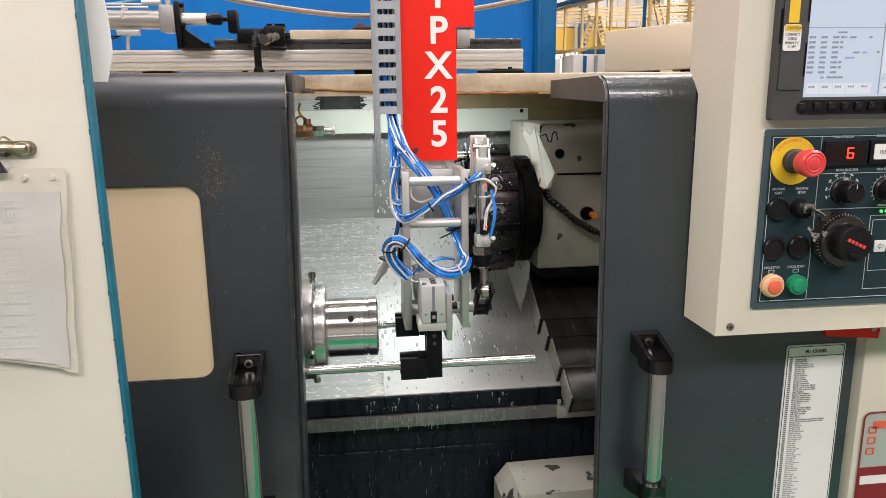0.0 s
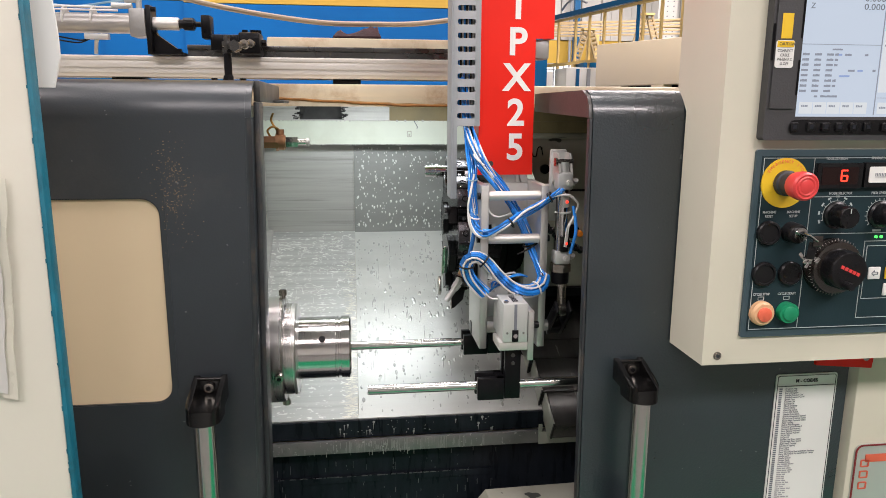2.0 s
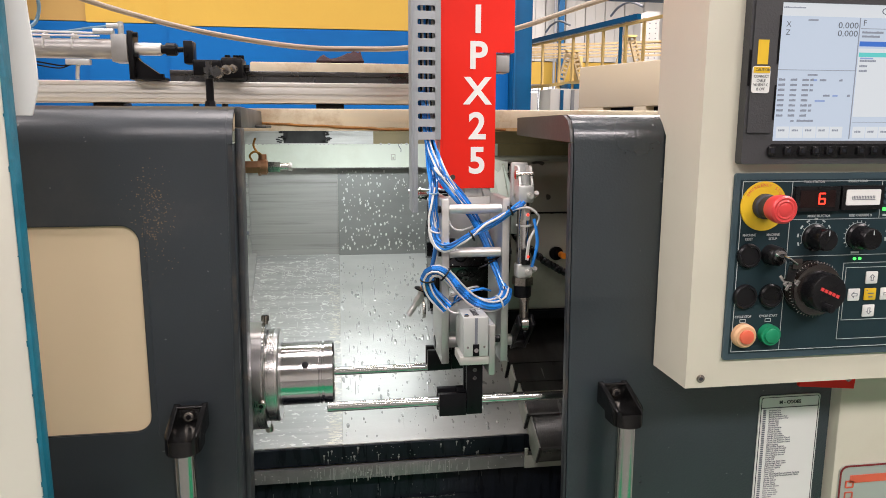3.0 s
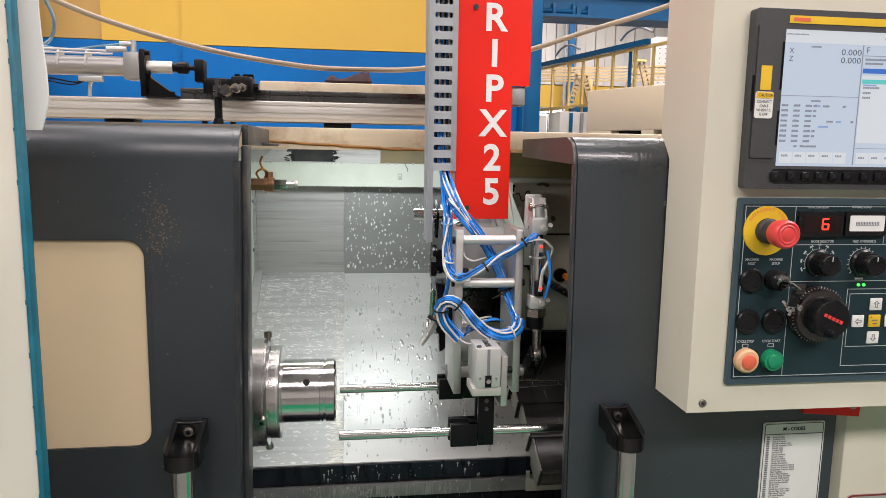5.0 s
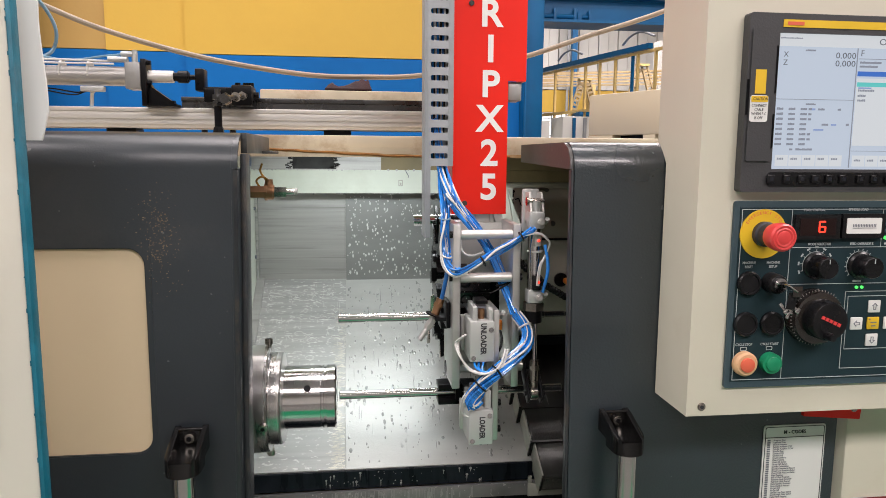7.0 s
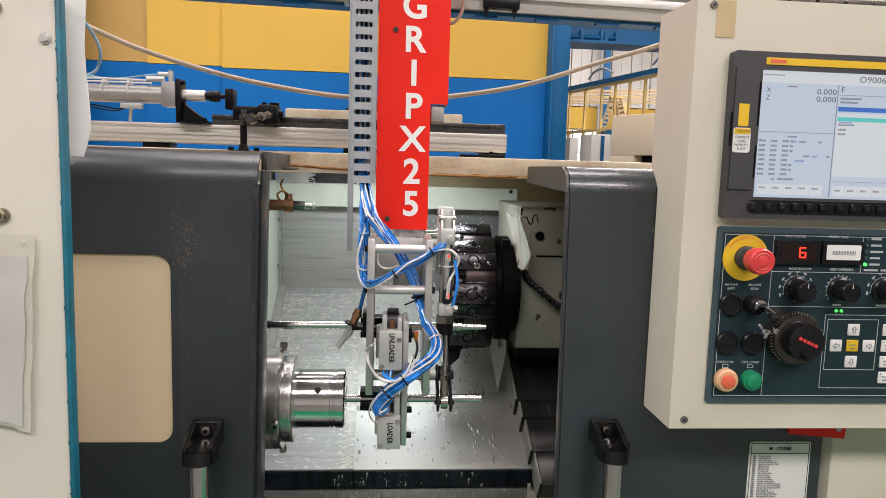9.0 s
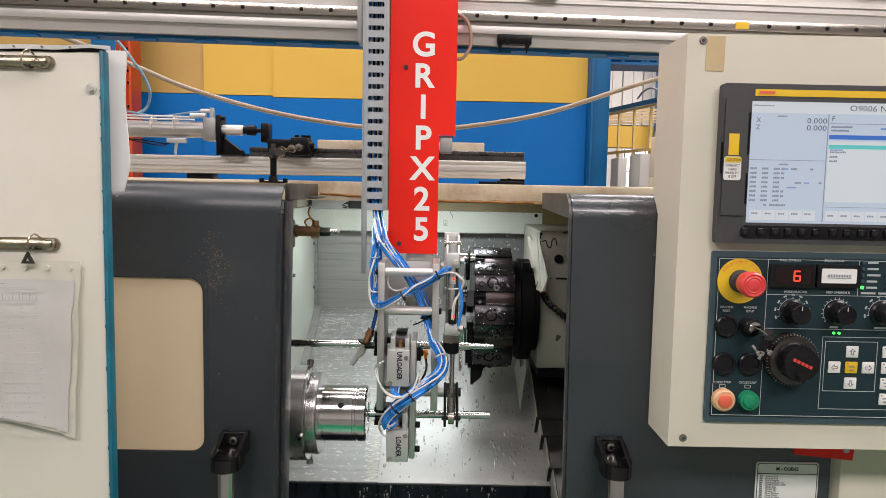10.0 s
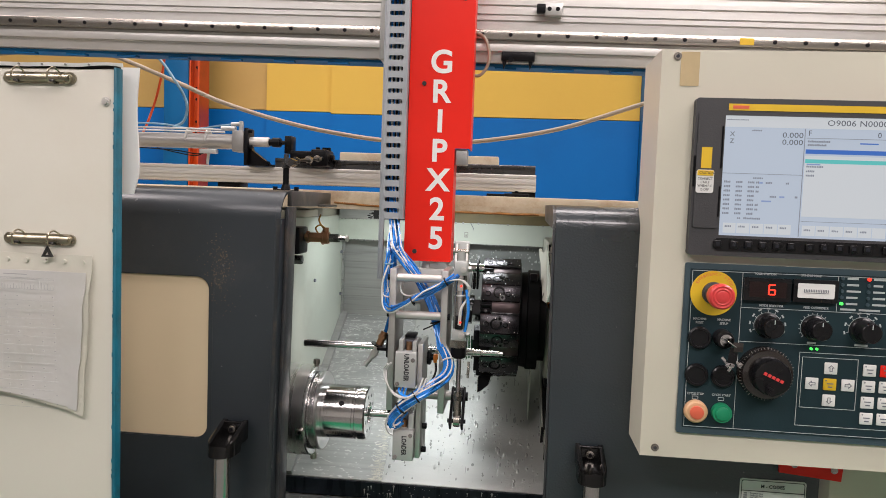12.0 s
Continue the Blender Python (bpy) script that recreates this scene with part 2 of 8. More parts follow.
M_SCREENW = mat("lit_screen_white", (0.05, 0.05, 0.06), 0.3, 0, 0, 1, 0, emit=(0.70, 0.73, 0.76), emit_strength=1.05)
M_SCREENB = mat("lit_screen_blue", (0.02, 0.02, 0.06), 0.3, 0, 0, 1, 0, emit=(0.05, 0.22, 0.75), emit_strength=0.8)
M_SCREENC = mat("lit_screen_cyan", (0.02, 0.06, 0.06), 0.3, 0, 0, 1, 0, emit=(0.15, 0.72, 0.70), emit_strength=0.85)
M_INK = mat("dark_ink", (0.03, 0.03, 0.035), 0.6, 0, 0, 1, 0)
M_INKG = mat("grey_ink", (0.16, 0.17, 0.20), 0.6, 0, 0, 1, 0)
M_SPRINT = mat("screen_text", (0.05, 0.05, 0.06), 0.5, 0, 0, 1, 0, emit=(0.30, 0.33, 0.40), emit_strength=0.8)
M_SDIGIT = mat("screen_digit", (0.05, 0.05, 0.06), 0.5, 0, 0, 1, 0, emit=(0.10, 0.12, 0.15), emit_strength=0.8)
M_SPALE = mat("pale_blue_screen_text", (0.05, 0.05, 0.06), 0.5, 0, 0, 1, 0, emit=(0.30, 0.42, 0.75), emit_strength=0.85)
M_KEYD = mat("dark_blue_key", (0.012, 0.014, 0.020), 0.3, 0, 0.2, 60, 0.05)
M_LISTW = mat("pale_list_print", (0.36, 0.36, 0.38), 0.6, 0, 0, 1, 0)
M_LINE = mat("white_print", (0.44, 0.48, 0.48), 0.5, 0, 0, 1, 0)
M_ESTOP = mat("red_mushroom_plastic", (0.62, 0.05, 0.05), 0.35, 0, 0.05, 20, 0.03)
M_YELLOW = mat("yellow_label", (0.72, 0.46, 0.02), 0.45, 0, 0.05, 20, 0.03)
M_GREEN = mat("green_button", (0.01, 0.24, 0.11), 0.35, 0, 0.1, 30, 0.02)
M_ORANGEB = mat("pale_orange_button", (0.66, 0.40, 0.22), 0.4, 0, 0.05, 30, 0.02)
M_REDB = mat("salmon_red_button", (0.70, 0.13, 0.07), 0.4, 0, 0.05, 30, 0.02)
M_LEDR = mat("red_led", (0.2, 0.0, 0.0), 0.4, 0, 0, 1, 0, emit=(1.0, 0.04, 0.02), emit_strength=3.0)
M_LEDG = mat("green_led", (0.0, 0.2, 0.0), 0.4, 0, 0, 1, 0, emit=(0.1, 1.0, 0.15), emit_strength=2.0)
M_ORANGE = mat("orange_plastic", (0.82, 0.25, 0.02), 0.4, 0, 0.1, 20, 0.02)
M_PAPER = mat("creased_paper", (0.55, 0.54, 0.52), 0.5, 0, 0.08, 6, 0.5, 22, stain=(0.46, 0.44, 0.38), stain_amount=0.5)
M_LABEL = mat("white_sheet", (0.72, 0.72, 0.70), 0.6, 0, 0.03, 6, 0.02, 60)
M_FLOORG = mat("grey_concrete_floor", (0.13, 0.128, 0.12), 0.5, 0, 0.15, 1.5, 0.05, 60, stain=(0.08, 0.08, 0.075), stain_amount=0.5)
M_FLOOR = mat("green_epoxy_floor", (0.010, 0.19, 0.085), 0.25, 0, 0.15, 1.5, 0.05, 60, stain=(0.04, 0.14, 0.07), stain_amount=0.4)
M_WBLUE = mat("blue_wall_paint", (0.001, 0.13, 0.42), 0.55, 0, 0.10, 1.2, 0.15, 60, stain=(0.003, 0.09, 0.31), stain_amount=0.5, spec=0.2)
M_WYEL = mat("yellow_wall_paint", (0.66, 0.425, 0.075), 0.6, 0, 0.05, 1.2, 0.15, 60, stain=(0.58, 0.34, 0.06), stain_amount=0.3, spec=0.25)
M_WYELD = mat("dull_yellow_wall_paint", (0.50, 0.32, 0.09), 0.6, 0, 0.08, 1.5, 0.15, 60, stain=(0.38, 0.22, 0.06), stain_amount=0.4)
M_BLUES = mat("blue_steel_paint", (0.004, 0.115, 0.29), 0.4, 0, 0.15, 4, 0.1, 100, stain=(0.01, 0.07, 0.17), stain_amount=0.5, spec=0.3)
M_ORSTEEL = mat("orange_steel_paint", (0.56, 0.065, 0.008), 0.32, 0, 0.15, 5, 0.1, 100, stain=(0.30, 0.035, 0.008), stain_amount=0.6)
M_HWALL = mat("pale_corrugated_sheet", (0.66, 0.66, 0.62), 0.5, 0, 0.06, 0.6, 0.02)
M_CEIL = mat("hall_roof_sheet", (0.62, 0.62, 0.60), 0.6, 0, 0.06, 0.6, 0.02)
M_SKYL = mat("bright_panel", (0.8, 0.8, 0.8), 0.5, 0, 0, 1, 0, emit=(1.0, 0.98, 0.94), emit_strength=2.5)
M_MESHY = mat("yellow_fence_paint", (0.80, 0.58, 0.22), 0.5, 0, 0.06, 3, 0.02)
M_HOSE = mat("grey_hose", (0.34, 0.285, 0.215), 0.5, 0, 0.1, 10, 0.05)
M_CLOTH = mat("dark_maroon_cloth", (0.035, 0.012, 0.014), 0.9, 0, 0.3, 30, 0.4, 300)
M_TAPE = mat("old_masking_tape", (0.52, 0.40, 0.22), 0.6, 0, 0.08, 30, 0.1)
M_BOXC = mat("beige_cabinet_paint", (0.60, 0.52, 0.38), 0.5, 0, 0.05, 1.5, 0.05, 100)


# ---- mesh tools ----
def cube(bm, x0, x1, y0, y1, z0, z1, bevel=0.0, seg=2):
    r = bmesh.ops.create_cube(bm, size=1.0)
    vs = r["verts"]
    bmesh.ops.scale(bm, vec=(x1 - x0, y1 - y0, z1 - z0), verts=vs)
    bmesh.ops.translate(bm, vec=((x0 + x1) / 2, (y0 + y1) / 2, (z0 + z1) / 2), verts=vs)
    if bevel:
        es = list({e for v in vs for e in v.link_edges})
        r = bmesh.ops.bevel(bm, geom=es, offset=bevel, segments=seg, affect='EDGES', profile=0.5)
        vs = list({v for f in r["faces"] for v in f.verts} | {v for v in vs if v.is_valid})
    return vs


AX = {'x': Matrix.Rotation(radians(90), 4, 'Y'), 'y': Matrix.Rotation(radians(-90), 4, 'X'), 'z': Matrix.Identity(4)}


def rod(bm, c, axis, a, b, r, r2=None, seg=24, bevel=0.0):
    """A cylinder along an axis from a to b; c gives the other two coordinates in order."""
    r2 = r if r2 is None else r2
    mid, h = (a + b) / 2, b - a
    at = {'x': (mid, c[0], c[1]), 'y': (c[0], mid, c[1]), 'z': (c[0], c[1], mid)}[axis]
    res = bmesh.ops.create_cone(bm, cap_ends=True, segments=seg, radius1=r, radius2=r2, depth=h, matrix=Matrix.Translation(at) @ AX[axis])
    vs = res["verts"]
    if bevel:
        es = [e for e in {e for v in vs for e in v.link_edges} if len(e.link_faces) == 2 and max(len(f.verts) for f in e.link_faces) > 4]
        bmesh.ops.bevel(bm, geom=es, offset=bevel, segments=2, affect='EDGES')
    return vs


def turn_profile(bm, pts, c, axis='x', seg=48):
    """A turned body: pts are (place along the axis, radius)."""
    rings = []
    for a, r in pts:
        ring = []
        for i in range(seg):
            t = 2 * math.pi * i / seg
            u, v = c[0] + r * math.cos(t), c[1] + r * math.sin(t)
            ring.append(bm.verts.new({'x': (a, u, v), 'y': (u, a, v), 'z': (u, v, a)}[axis]))
        rings.append(ring)
    for p, q in zip(rings, rings[1:]):
        for i in range(seg):
            bm.faces.new((p[i], p[(i + 1) % seg], q[(i + 1) % seg], q[i]))
    bm.faces.new(rings[0][::-1])
    bm.faces.new(rings[-1])


def smooth_path(pts, n=8):
    """A Catmull-Rom line through pts."""
    p = [Vector(q) for q in pts]
    p = [2 * p[0] - p[1]] + p + [2 * p[-1] - p[-2]]
    out = []
    for i in range(1, len(p) - 2):
        for k in range(n):
            t = k / n
            out.append(0.5 * (2 * p[i] + (p[i + 1] - p[i - 1]) * t + (2 * p[i - 1] - 5 * p[i] + 4 * p[i + 1] - p[i + 2]) * t * t
                              + (3 * p[i] - p[i - 1] - 3 * p[i + 1] + p[i + 2]) * t ** 3))
    out.append(p[-2])
    return out


def tube(bm, pts, r, seg=8, n=8):
    line = smooth_path(pts, n) if n > 1 else [Vector(p) for p in pts]
    rings, side = [], None
    for i, p in enumerate(line):
        d = (line[min(i + 1, len(line) - 1)] - line[max(i - 1, 0)]).normalized()
        if side is None:
            side = d.orthogonal().normalized()
        side = (side - d * side.dot(d)).normalized()
        up = d.cross(side)
        rings.append([bm.verts.new(p + r * (math.cos(2 * math.pi * k / seg) * side + math.sin(2 * math.pi * k / seg) * up)) for k in range(seg)])
    for a, b in zip(rings, rings[1:]):
        for k in range(seg):
            bm.faces.new((a[k], a[(k + 1) % seg], b[(k + 1) % seg], b[k]))
    bm.faces.new(rings[0][::-1])
    bm.faces.new(rings[-1])


def prism(bm, outline, y0, y1, plane='xz'):
    """A flat outline, (u, v) anticlockwise, drawn out from y0 to y1 along the third axis."""
    put = {'xz': lambda u, v, w: (u, w, v), 'yz': lambda u, v, w: (w, u, v), 'xy': lambda u, v, w: (u, v, w)}[plane]
    a = [bm.verts.new(put(u, v, y0)) for u, v in outline]
    b = [bm.verts.new(put(u, v, y1)) for u, v in outline]
    n = len(outline)
    bm.faces.new(a)
    bm.faces.new(b[::-1])
    for i in range(n):
        bm.faces.new((a[(i + 1) % n], a[i], b[i], b[(i + 1) % n]))


def round_rect(u0, u1, v0, v1, r, seg=6):
    pts = []
    for cu, cv, a0 in ((u1 - r, v0 + r, -90), (u1 - r, v1 - r, 0), (u0 + r, v1 - r, 90), (u0 + r, v0 + r, 180)):
        for i in range(seg + 1):
            a = radians(a0 + 90 * i / seg)
            pts.append((cu + r * math.cos(a), cv + r * math.sin(a)))
    return pts


def ring_prism(bm, outer, inner, y0, y1):
    """A plate in xz between two outlines with as many points each."""
    n = len(outer)
    rows = [[bm.verts.new((u, y, v)) for u, v in o] for o in (outer, inner) for y in (y0, y1)]
    of, ob, jf, jb = rows
    for i in range(n):
        j = (i + 1) % n
        bm.faces.new((of[i], of[j], jf[j], jf[i]))
        bm.faces.new((ob[j], ob[i], jb[i], jb[j]))
        bm.faces.new((of[j], of[i], ob[i], ob[j]))
        bm.faces.new((jf[i], jf[j], jb[j], jb[i]))


def shade(me, angle=35):
    for p in me.polygons:
        p.use_smooth = True
    me.set_sharp_from_angle(angle=radians(angle))


def thing(name, label, category, group="", kind="", at=(0, 0, 0)):
    ob = new(name)
    ob.empty_display_size = 0.05
    ob.location = at
    return tagged(ob, label, category, group, kind)


def finish(name, bm, material):
    bmesh.ops.recalc_face_normals(bm, faces=bm.faces)
    me = bpy.data.meshes.new(name)
    bm.to_mesh(me)
    bm.free()
    me.materials.append(material)
    shade(me)
    return me


def part(name, bm, material, parent=None, label="", m=None):
    ob = new(name, finish(name, bm, material))
    if parent:
        ob.parent = parent
    if m is not None:
        ob.matrix_basis = m
    if label:
        tagged(ob, label)
    return ob


def again(ob, parent, m):
    """Another object on the same mesh."""
    o = new(ob.name.split(".")[0], ob.data)
    o.parent = parent
    o.matrix_basis = m
    return o


def structure(name, bm, material, label, category="structure"):
    return tagged(part(name, bm, material), label, category, kind="structure")


def lettering(name, body, size, material, parent, m, thick=0.0004, align='CENTER', bold=0.0, sx=1.0):
    """Letters of the built-in font, standing in the xz plane and facing -y."""
    c = bpy.data.curves.new(name, 'FONT')
    c.body, c.size, c.extrude, c.offset = body, size, thick, bold
    c.align_x, c.align_y, c.resolution_u = align, 'CENTER', 8 if size > 0.02 else 2
    tmp = bpy.data.objects.new(name, c)
    scene.collection.objects.link(tmp)
    bpy.context.view_layer.update()
    me = bpy.data.meshes.new_from_object(tmp.evaluated_get(bpy.context.evaluated_depsgraph_get()))
    bpy.data.objects.remove(tmp)
    bpy.data.curves.remove(c)
    me.materials.clear()
    me.materials.append(material)
    ob = new(name, me)
    ob.parent = parent
    ob.matrix_basis = m @ pose(0, 0, 0, 90) @ Matrix.Diagonal((sx, 1, 1, 1))
    return ob


def B():
    return bmesh.new()


# ---- the hall ----
def build_hall():
    b = B(); cube(b, -7, 11, -7, 14, -0.1, 0.0)
    structure("floor", b, M_FLOORG, "grey concrete workshop floor", "floor")
    b = B(); cube(b, -1.4, 2.1, -1.50, -0.34, 0.0, 0.004)
    structure("walkway", b, M_FLOOR, "green painted walkway in front of the machine", "floor")
    b = B(); cube(b, -7, 11, -7, 14, 5.0, 5.1)
    for i in range(9):
        cube(b, -7 + 2 * i, -6.9 + 2 * i, -7, 14, 4.85, 4.99)
    structure("ceiling", b, M_CEIL, "pale sheet roof of the workshop", "ceiling")
    b = B(); cube(b, -7.2, -7.0, -7, 14, 0, 5)
    structure("wall_west", b, M_HWALL, "pale workshop wall", "wall")
    b = B(); cube(b, 11.0, 11.2, -7, 14, 0, 5)
    structure("wall_east", b, M_HWALL, "pale workshop wall", "wall")
    b = B(); cube(b, -7, 11, -7.2, -7, 0, 5)
    structure("wall_south", b, M_HWALL, "pale workshop wall behind the camera", "wall")
    # the rear wall: blue to breast height, yellow above, with a shallow step
    b = B()
    cube(b, -7, -1.262, 2.83, 3.0, 0, 1.958); cube(b, -1.258, -0.882, 2.80, 3.0, 0, 1.950); cube(b, -0.878, 0.80, 2.77, 3.0, 0, 1.938)
    structure("wall_north", b, M_WBLUE, "blue painted lower part of the rear wall", "wall")
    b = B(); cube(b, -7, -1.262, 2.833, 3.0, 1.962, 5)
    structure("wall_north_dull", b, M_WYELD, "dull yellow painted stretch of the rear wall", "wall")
    b = B(); cube(b, -1.258, -0.882, 2.803, 3.0, 1.954, 5); cube(b, -0.878, 0.80, 2.773, 3.0, 1.942, 5)
    structure("wall_north_upper", b, M_WYEL, "yellow painted upper part of the rear wall", "wall")
    # far wall of the next bay: ribbed sheet above a yellow dado
    b = B()
    for i in range(56):
        x = 0.5 + i * 0.19
        cube(b, x, x + 0.175, 12.0 - (0.03 if i % 2 else 0), 12.2, 2.70, 5)
    structure("wall_far", b, M_HWALL, "pale ribbed sheet cladding of the far wall", "wall")
    b = B(); cube(b, 0.5, 11, 12.0, 12.2, 2.29, 2.69)
    structure("wall_far_dado", b, M_WYEL, "yellow lower part of the far wall", "wall")
    b = B(); cube(b, 0.5, 11, 12.02, 12.2, 0, 2.28)
    structure("wall_far_base", b, M_HWALL, "pale foot of the far wall", "wall")


# made-up panel lamps at the light places, out of view
def build_ceiling_lamps():
    for lx, ly, lz, lw in LIGHTS:
        t = thing("unseen_ceiling_lamp", "made-up white panel lamp hanging unseen under the roof", "lamp", "ceiling lamps", at=(lx, ly, lz))
        b = B(); cube(b, -1.2, 1.2, -0.41, 0.41, 0.0, 0.06, 0.01)
        part("housing", b, M_WHITE, t)
        b = B(); cube(b, -1.15, 1.15, -0.375, 0.375, -0.03, -0.001, 0.008)
        part("diffuser", b, M_SKYL, t)
        for hx in (-0.8, 0.8):
            b = B(); rod(b, (hx, 0), 'z', 0.055, 5.0 - lz, 0.006, seg=8)
            part("hanger", b, M_BLACK, t)


def build_background():
    # steel columns against the rear wall
    t = thing("blue_column", "blue painted steel column against the rear wall", "column")
    b = B(); cube(b, -1.76, -1.62, 2.60, 2.66, 0, 4.85, 0.004); cube(b, -1.70, -1.68, 2.66, 2.80, 0, 4.85)
    part("flange", b, M_BLUES, t)
    t = thing("orange_column", "orange painted steel column with bolt holes", "column")
    b = B(); cube(b, -1.606, -1.598, 2.58, 2.70, 0, 4.85); cube(b, -1.560, -1.550, 2.58, 2.70, 0, 4.85); cube(b, -1.598, -1.560, 2.62, 2.64, 0, 4.85)
    part("channel", b, M_ORSTEEL, t)
    b = B()
    for z in (1.80, 1.86, 1.98, 2.04, 2.15):
        rod(b, (-1.579, z), 'y', 2.611, 2.622, 0.007, seg=10)
    part("bolt", b, M_BLACK, t)
    t = thing("blue_post", "blue painted steel post at the end of the wall", "column")
    b = B(); cube(b, 0.802, 0.905, 2.70, 3.02, 0, 4.85, 0.004)
    part("post", b, M_BLUES, t)
    b = B(); cube(b, 0.806, 0.815, 2.68, 2.70, 0, 4.85)
    part("angle", b, M_BLUES, t)
    # crane girder with its latch
    t = thing("blue_girder", "blue painted steel girder with a bolted latch", "girder")
    b = B(); cube(b, 0.906, 7.5, 2.86, 2.90, 2.165, 2.46); cube(b, 0.906, 7.5, 2.80, 2.96, 2.285, 2.30); cube(b, 0.906, 7.5, 2.78, 2.98, 2.150, 2.165); cube(b, 0.906, 7.5, 2.79, 2.97, 2.40, 2.42)
    part("web", b, M_BLUES, t)
    b = B(); rod(b, (2.845, 2.19), 'x', 0.93, 1.20, 0.012, seg=10)
    for x in (0.99, 1.10):
        cube(b, x, x + 0.02, 2.83, 2.86, 2.15, 2.23, 0.004)
    cube(b, 1.12, 1.14, 2.82, 2.86, 2.17, 2.21); cube(b, 1.18, 1.20, 2.82, 2.86, 2.17, 2.22)
    part("latch", b, M_BLUES, t)
    # yellow fence with a blue top rail running into the next bay
    t = thing("mesh_fence", "yellow framed fence with a blue top rail", "fence")
    def along(s):
        return Vector((2.089 + 0.396 * s, 6.694 - 1.672 * s, 0))
    ang = math.degrees(math.atan2(-1.672, 0.396))
    for s in (-0.75, -0.55, -0.35, -0.15, 0.05, 0.25, 0.40, 0.55, 0.70, 0.855, 0.90, 1.045, 1.20):
        p, blue = along(s), s in (0.855, -0.55)
        b = B(); cube(b, -0.011, 0.011, -0.011, 0.011, 0, 2.38)
        part("post", b, M_BLUES if blue else M_MESHY, t, m=pose(p.x, p.y, 0, 0, 0, ang))
    for s0, s1_, z, h, w, m_ in ((-1.2, 1.0, 2.385, 0.045, 0.022, M_BLUES), (-1.2, 1.4, 2.352, 0.024, 0.012, M_MESHY), (-1.2, 1.4, 1.90, 0.03, 0.016, M_MESHY), (-1.2, 1.4, 1.0, 0.03, 0.016, M_MESHY)):
        p = along(s0); L = 1.718 * (s1_ - s0)
        b = B(); cube(b, 0, L, -w, w, z, z + h)
        part("rail", b, m_, t, m=pose(p.x, p.y, 0, 0, 0, ang))
    for s0, s1_ in ((0.08, 0.36), (0.76, 1.03)):
        a, c = along(s0), along(s1_)
        b = B(); tube(b, [(a.x, a.y, 2.47), (a.x * 0.75 + c.x * 0.25, a.y * 0.75 + c.y * 0.25, 2.53), (a.x * 0.4 + c.x * 0.6, a.y * 0.4 + c.y * 0.6, 2.545), (c.x, c.y, 2.48)], 0.011, 8)
        part("hose", b, M_DUCT, t)
    # ladders and timber behind the fence
    for x, y, zt in ((2.905, 8.0, 2.43), (3.67, 8.0, 2.63)):
        t = thing("step_ladder", "yellow wooden step ladder with many rungs", "ladder", "step ladders")
        for s in (-1, 1):
            m = pose(x + 0.03 * s, y, zt, 0, -17 * s, 0)
            for dx in (-0.035, 0.035):
                b = B(); cube(b, dx - 0.008, dx + 0.008, -0.02, 0.02, -zt / math.cos(radians(17)), 0)
                part("rail", b, M_TAPE, t, m=m)
            for k in range(30):
                b = B(); cube(b, -0.03, 0.03, -0.02, 0.02, -0.06 - 0.055 * k, -0.035 - 0.055 * k)
                part("rung", b, M_TAPE, t, m=m)
        b = B(); cube(b, x - 0.08, x + 0.08, y - 0.05, y + 0.05, zt, zt + 0.025)
        part("top_board", b, M_MESHY, t)
    t = thing("timber_rack", "long thin brown timber bars on a rack", "timber")
    for k in range(7):
        b = B(); cube(b, 0, 3.2, -0.015, 0.015, -0.012, 0.012)
        part("bar", b, M_TAPE, t, m=pose(2.1, 8.9 + 0.05 * k, 2.42 + 0.035 * k, 0, -2.2 - 0.5 * (k % 3), 0))
    for x in (2.3, 3.3, 4.9):
        b = B(); cube(b, x, x + 0.05, 8.85, 9.25, 0, 2.42 + 0.05 * (x - 2.3))
        part("upright", b, M_MESHY, t)
    t = thing("blue_pipe_post", "blue post with a dark pipe on the far wall", "column")
    b = B(); cube(b, 3.86, 3.96, 11.6, 11.7, 0, 4.95)
    part("post", b, M_BLUES, t)
    b = B(); rod(b, (3.80, 11.65), 'z', 0, 4.95, 0.022, seg=10)
    part("pipe", b, M_DUCT, t)
    t = thing("pale_column", "pale grey perforated steel column", "column")
    b = B(); cube(b, 4.74, 4.96, 9.9, 10.1, 0, 3.28)
    part("column", b, M_HWALL, t)
    for k in range(18):
        for dx in (0.05, 0.15):
            b = B(); rod(b, (4.75 + dx, 1.9 + 0.075 * k), 'y', 9.895, 9.901, 0.010, seg=8)
            part("hole", b, M_INKG, t)
    # cabinets and a bright window on the far side
    t = thing("white_cabinet", "pale grey switch cabinet with a blue edge", "cabinet")
    b = B(); cube(b, 2.019, 2.345, 6.0, 6.4, 0, 1.855, 0.006)
    part("body", b, M_HWALL, t)
    for x, m_ in ((2.118, M_BLUES), (2.23, M_DUCT)):
        b = B(); cube(b, x, x + 0.03, 5.975, 5.999, 0.1, 1.84)
        part("door_edge", b, m_, t)
    b = B(); cube(b, 2.20, 2.36, 6.02, 6.3, 1.8555, 1.905, 0.004)
    part("top_box", b, M_BLUES, t)
    t = thing("grey_cabinet", "pale grey cabinet beside the blue post", "cabinet")
    b = B(); cube(b, 1.800, 1.888, 6.0, 6.3, 0, 1.813, 0.005)
    part("body", b, M_HWALL, t)
    t = tagged(new("window_1"), "bright barred window in the far wall", "window", kind="structure")
    b = B(); cube(b, 3.42, 5.0, 12.005, 12.015, 1.2, 2.27)
    part("pane", b, M_SKYL, t)
    for i in range(9):
        b = B(); cube(b, 3.42 + 0.19 * i, 3.436 + 0.19 * i, 11.97, 12.0, 1.2, 2.27)
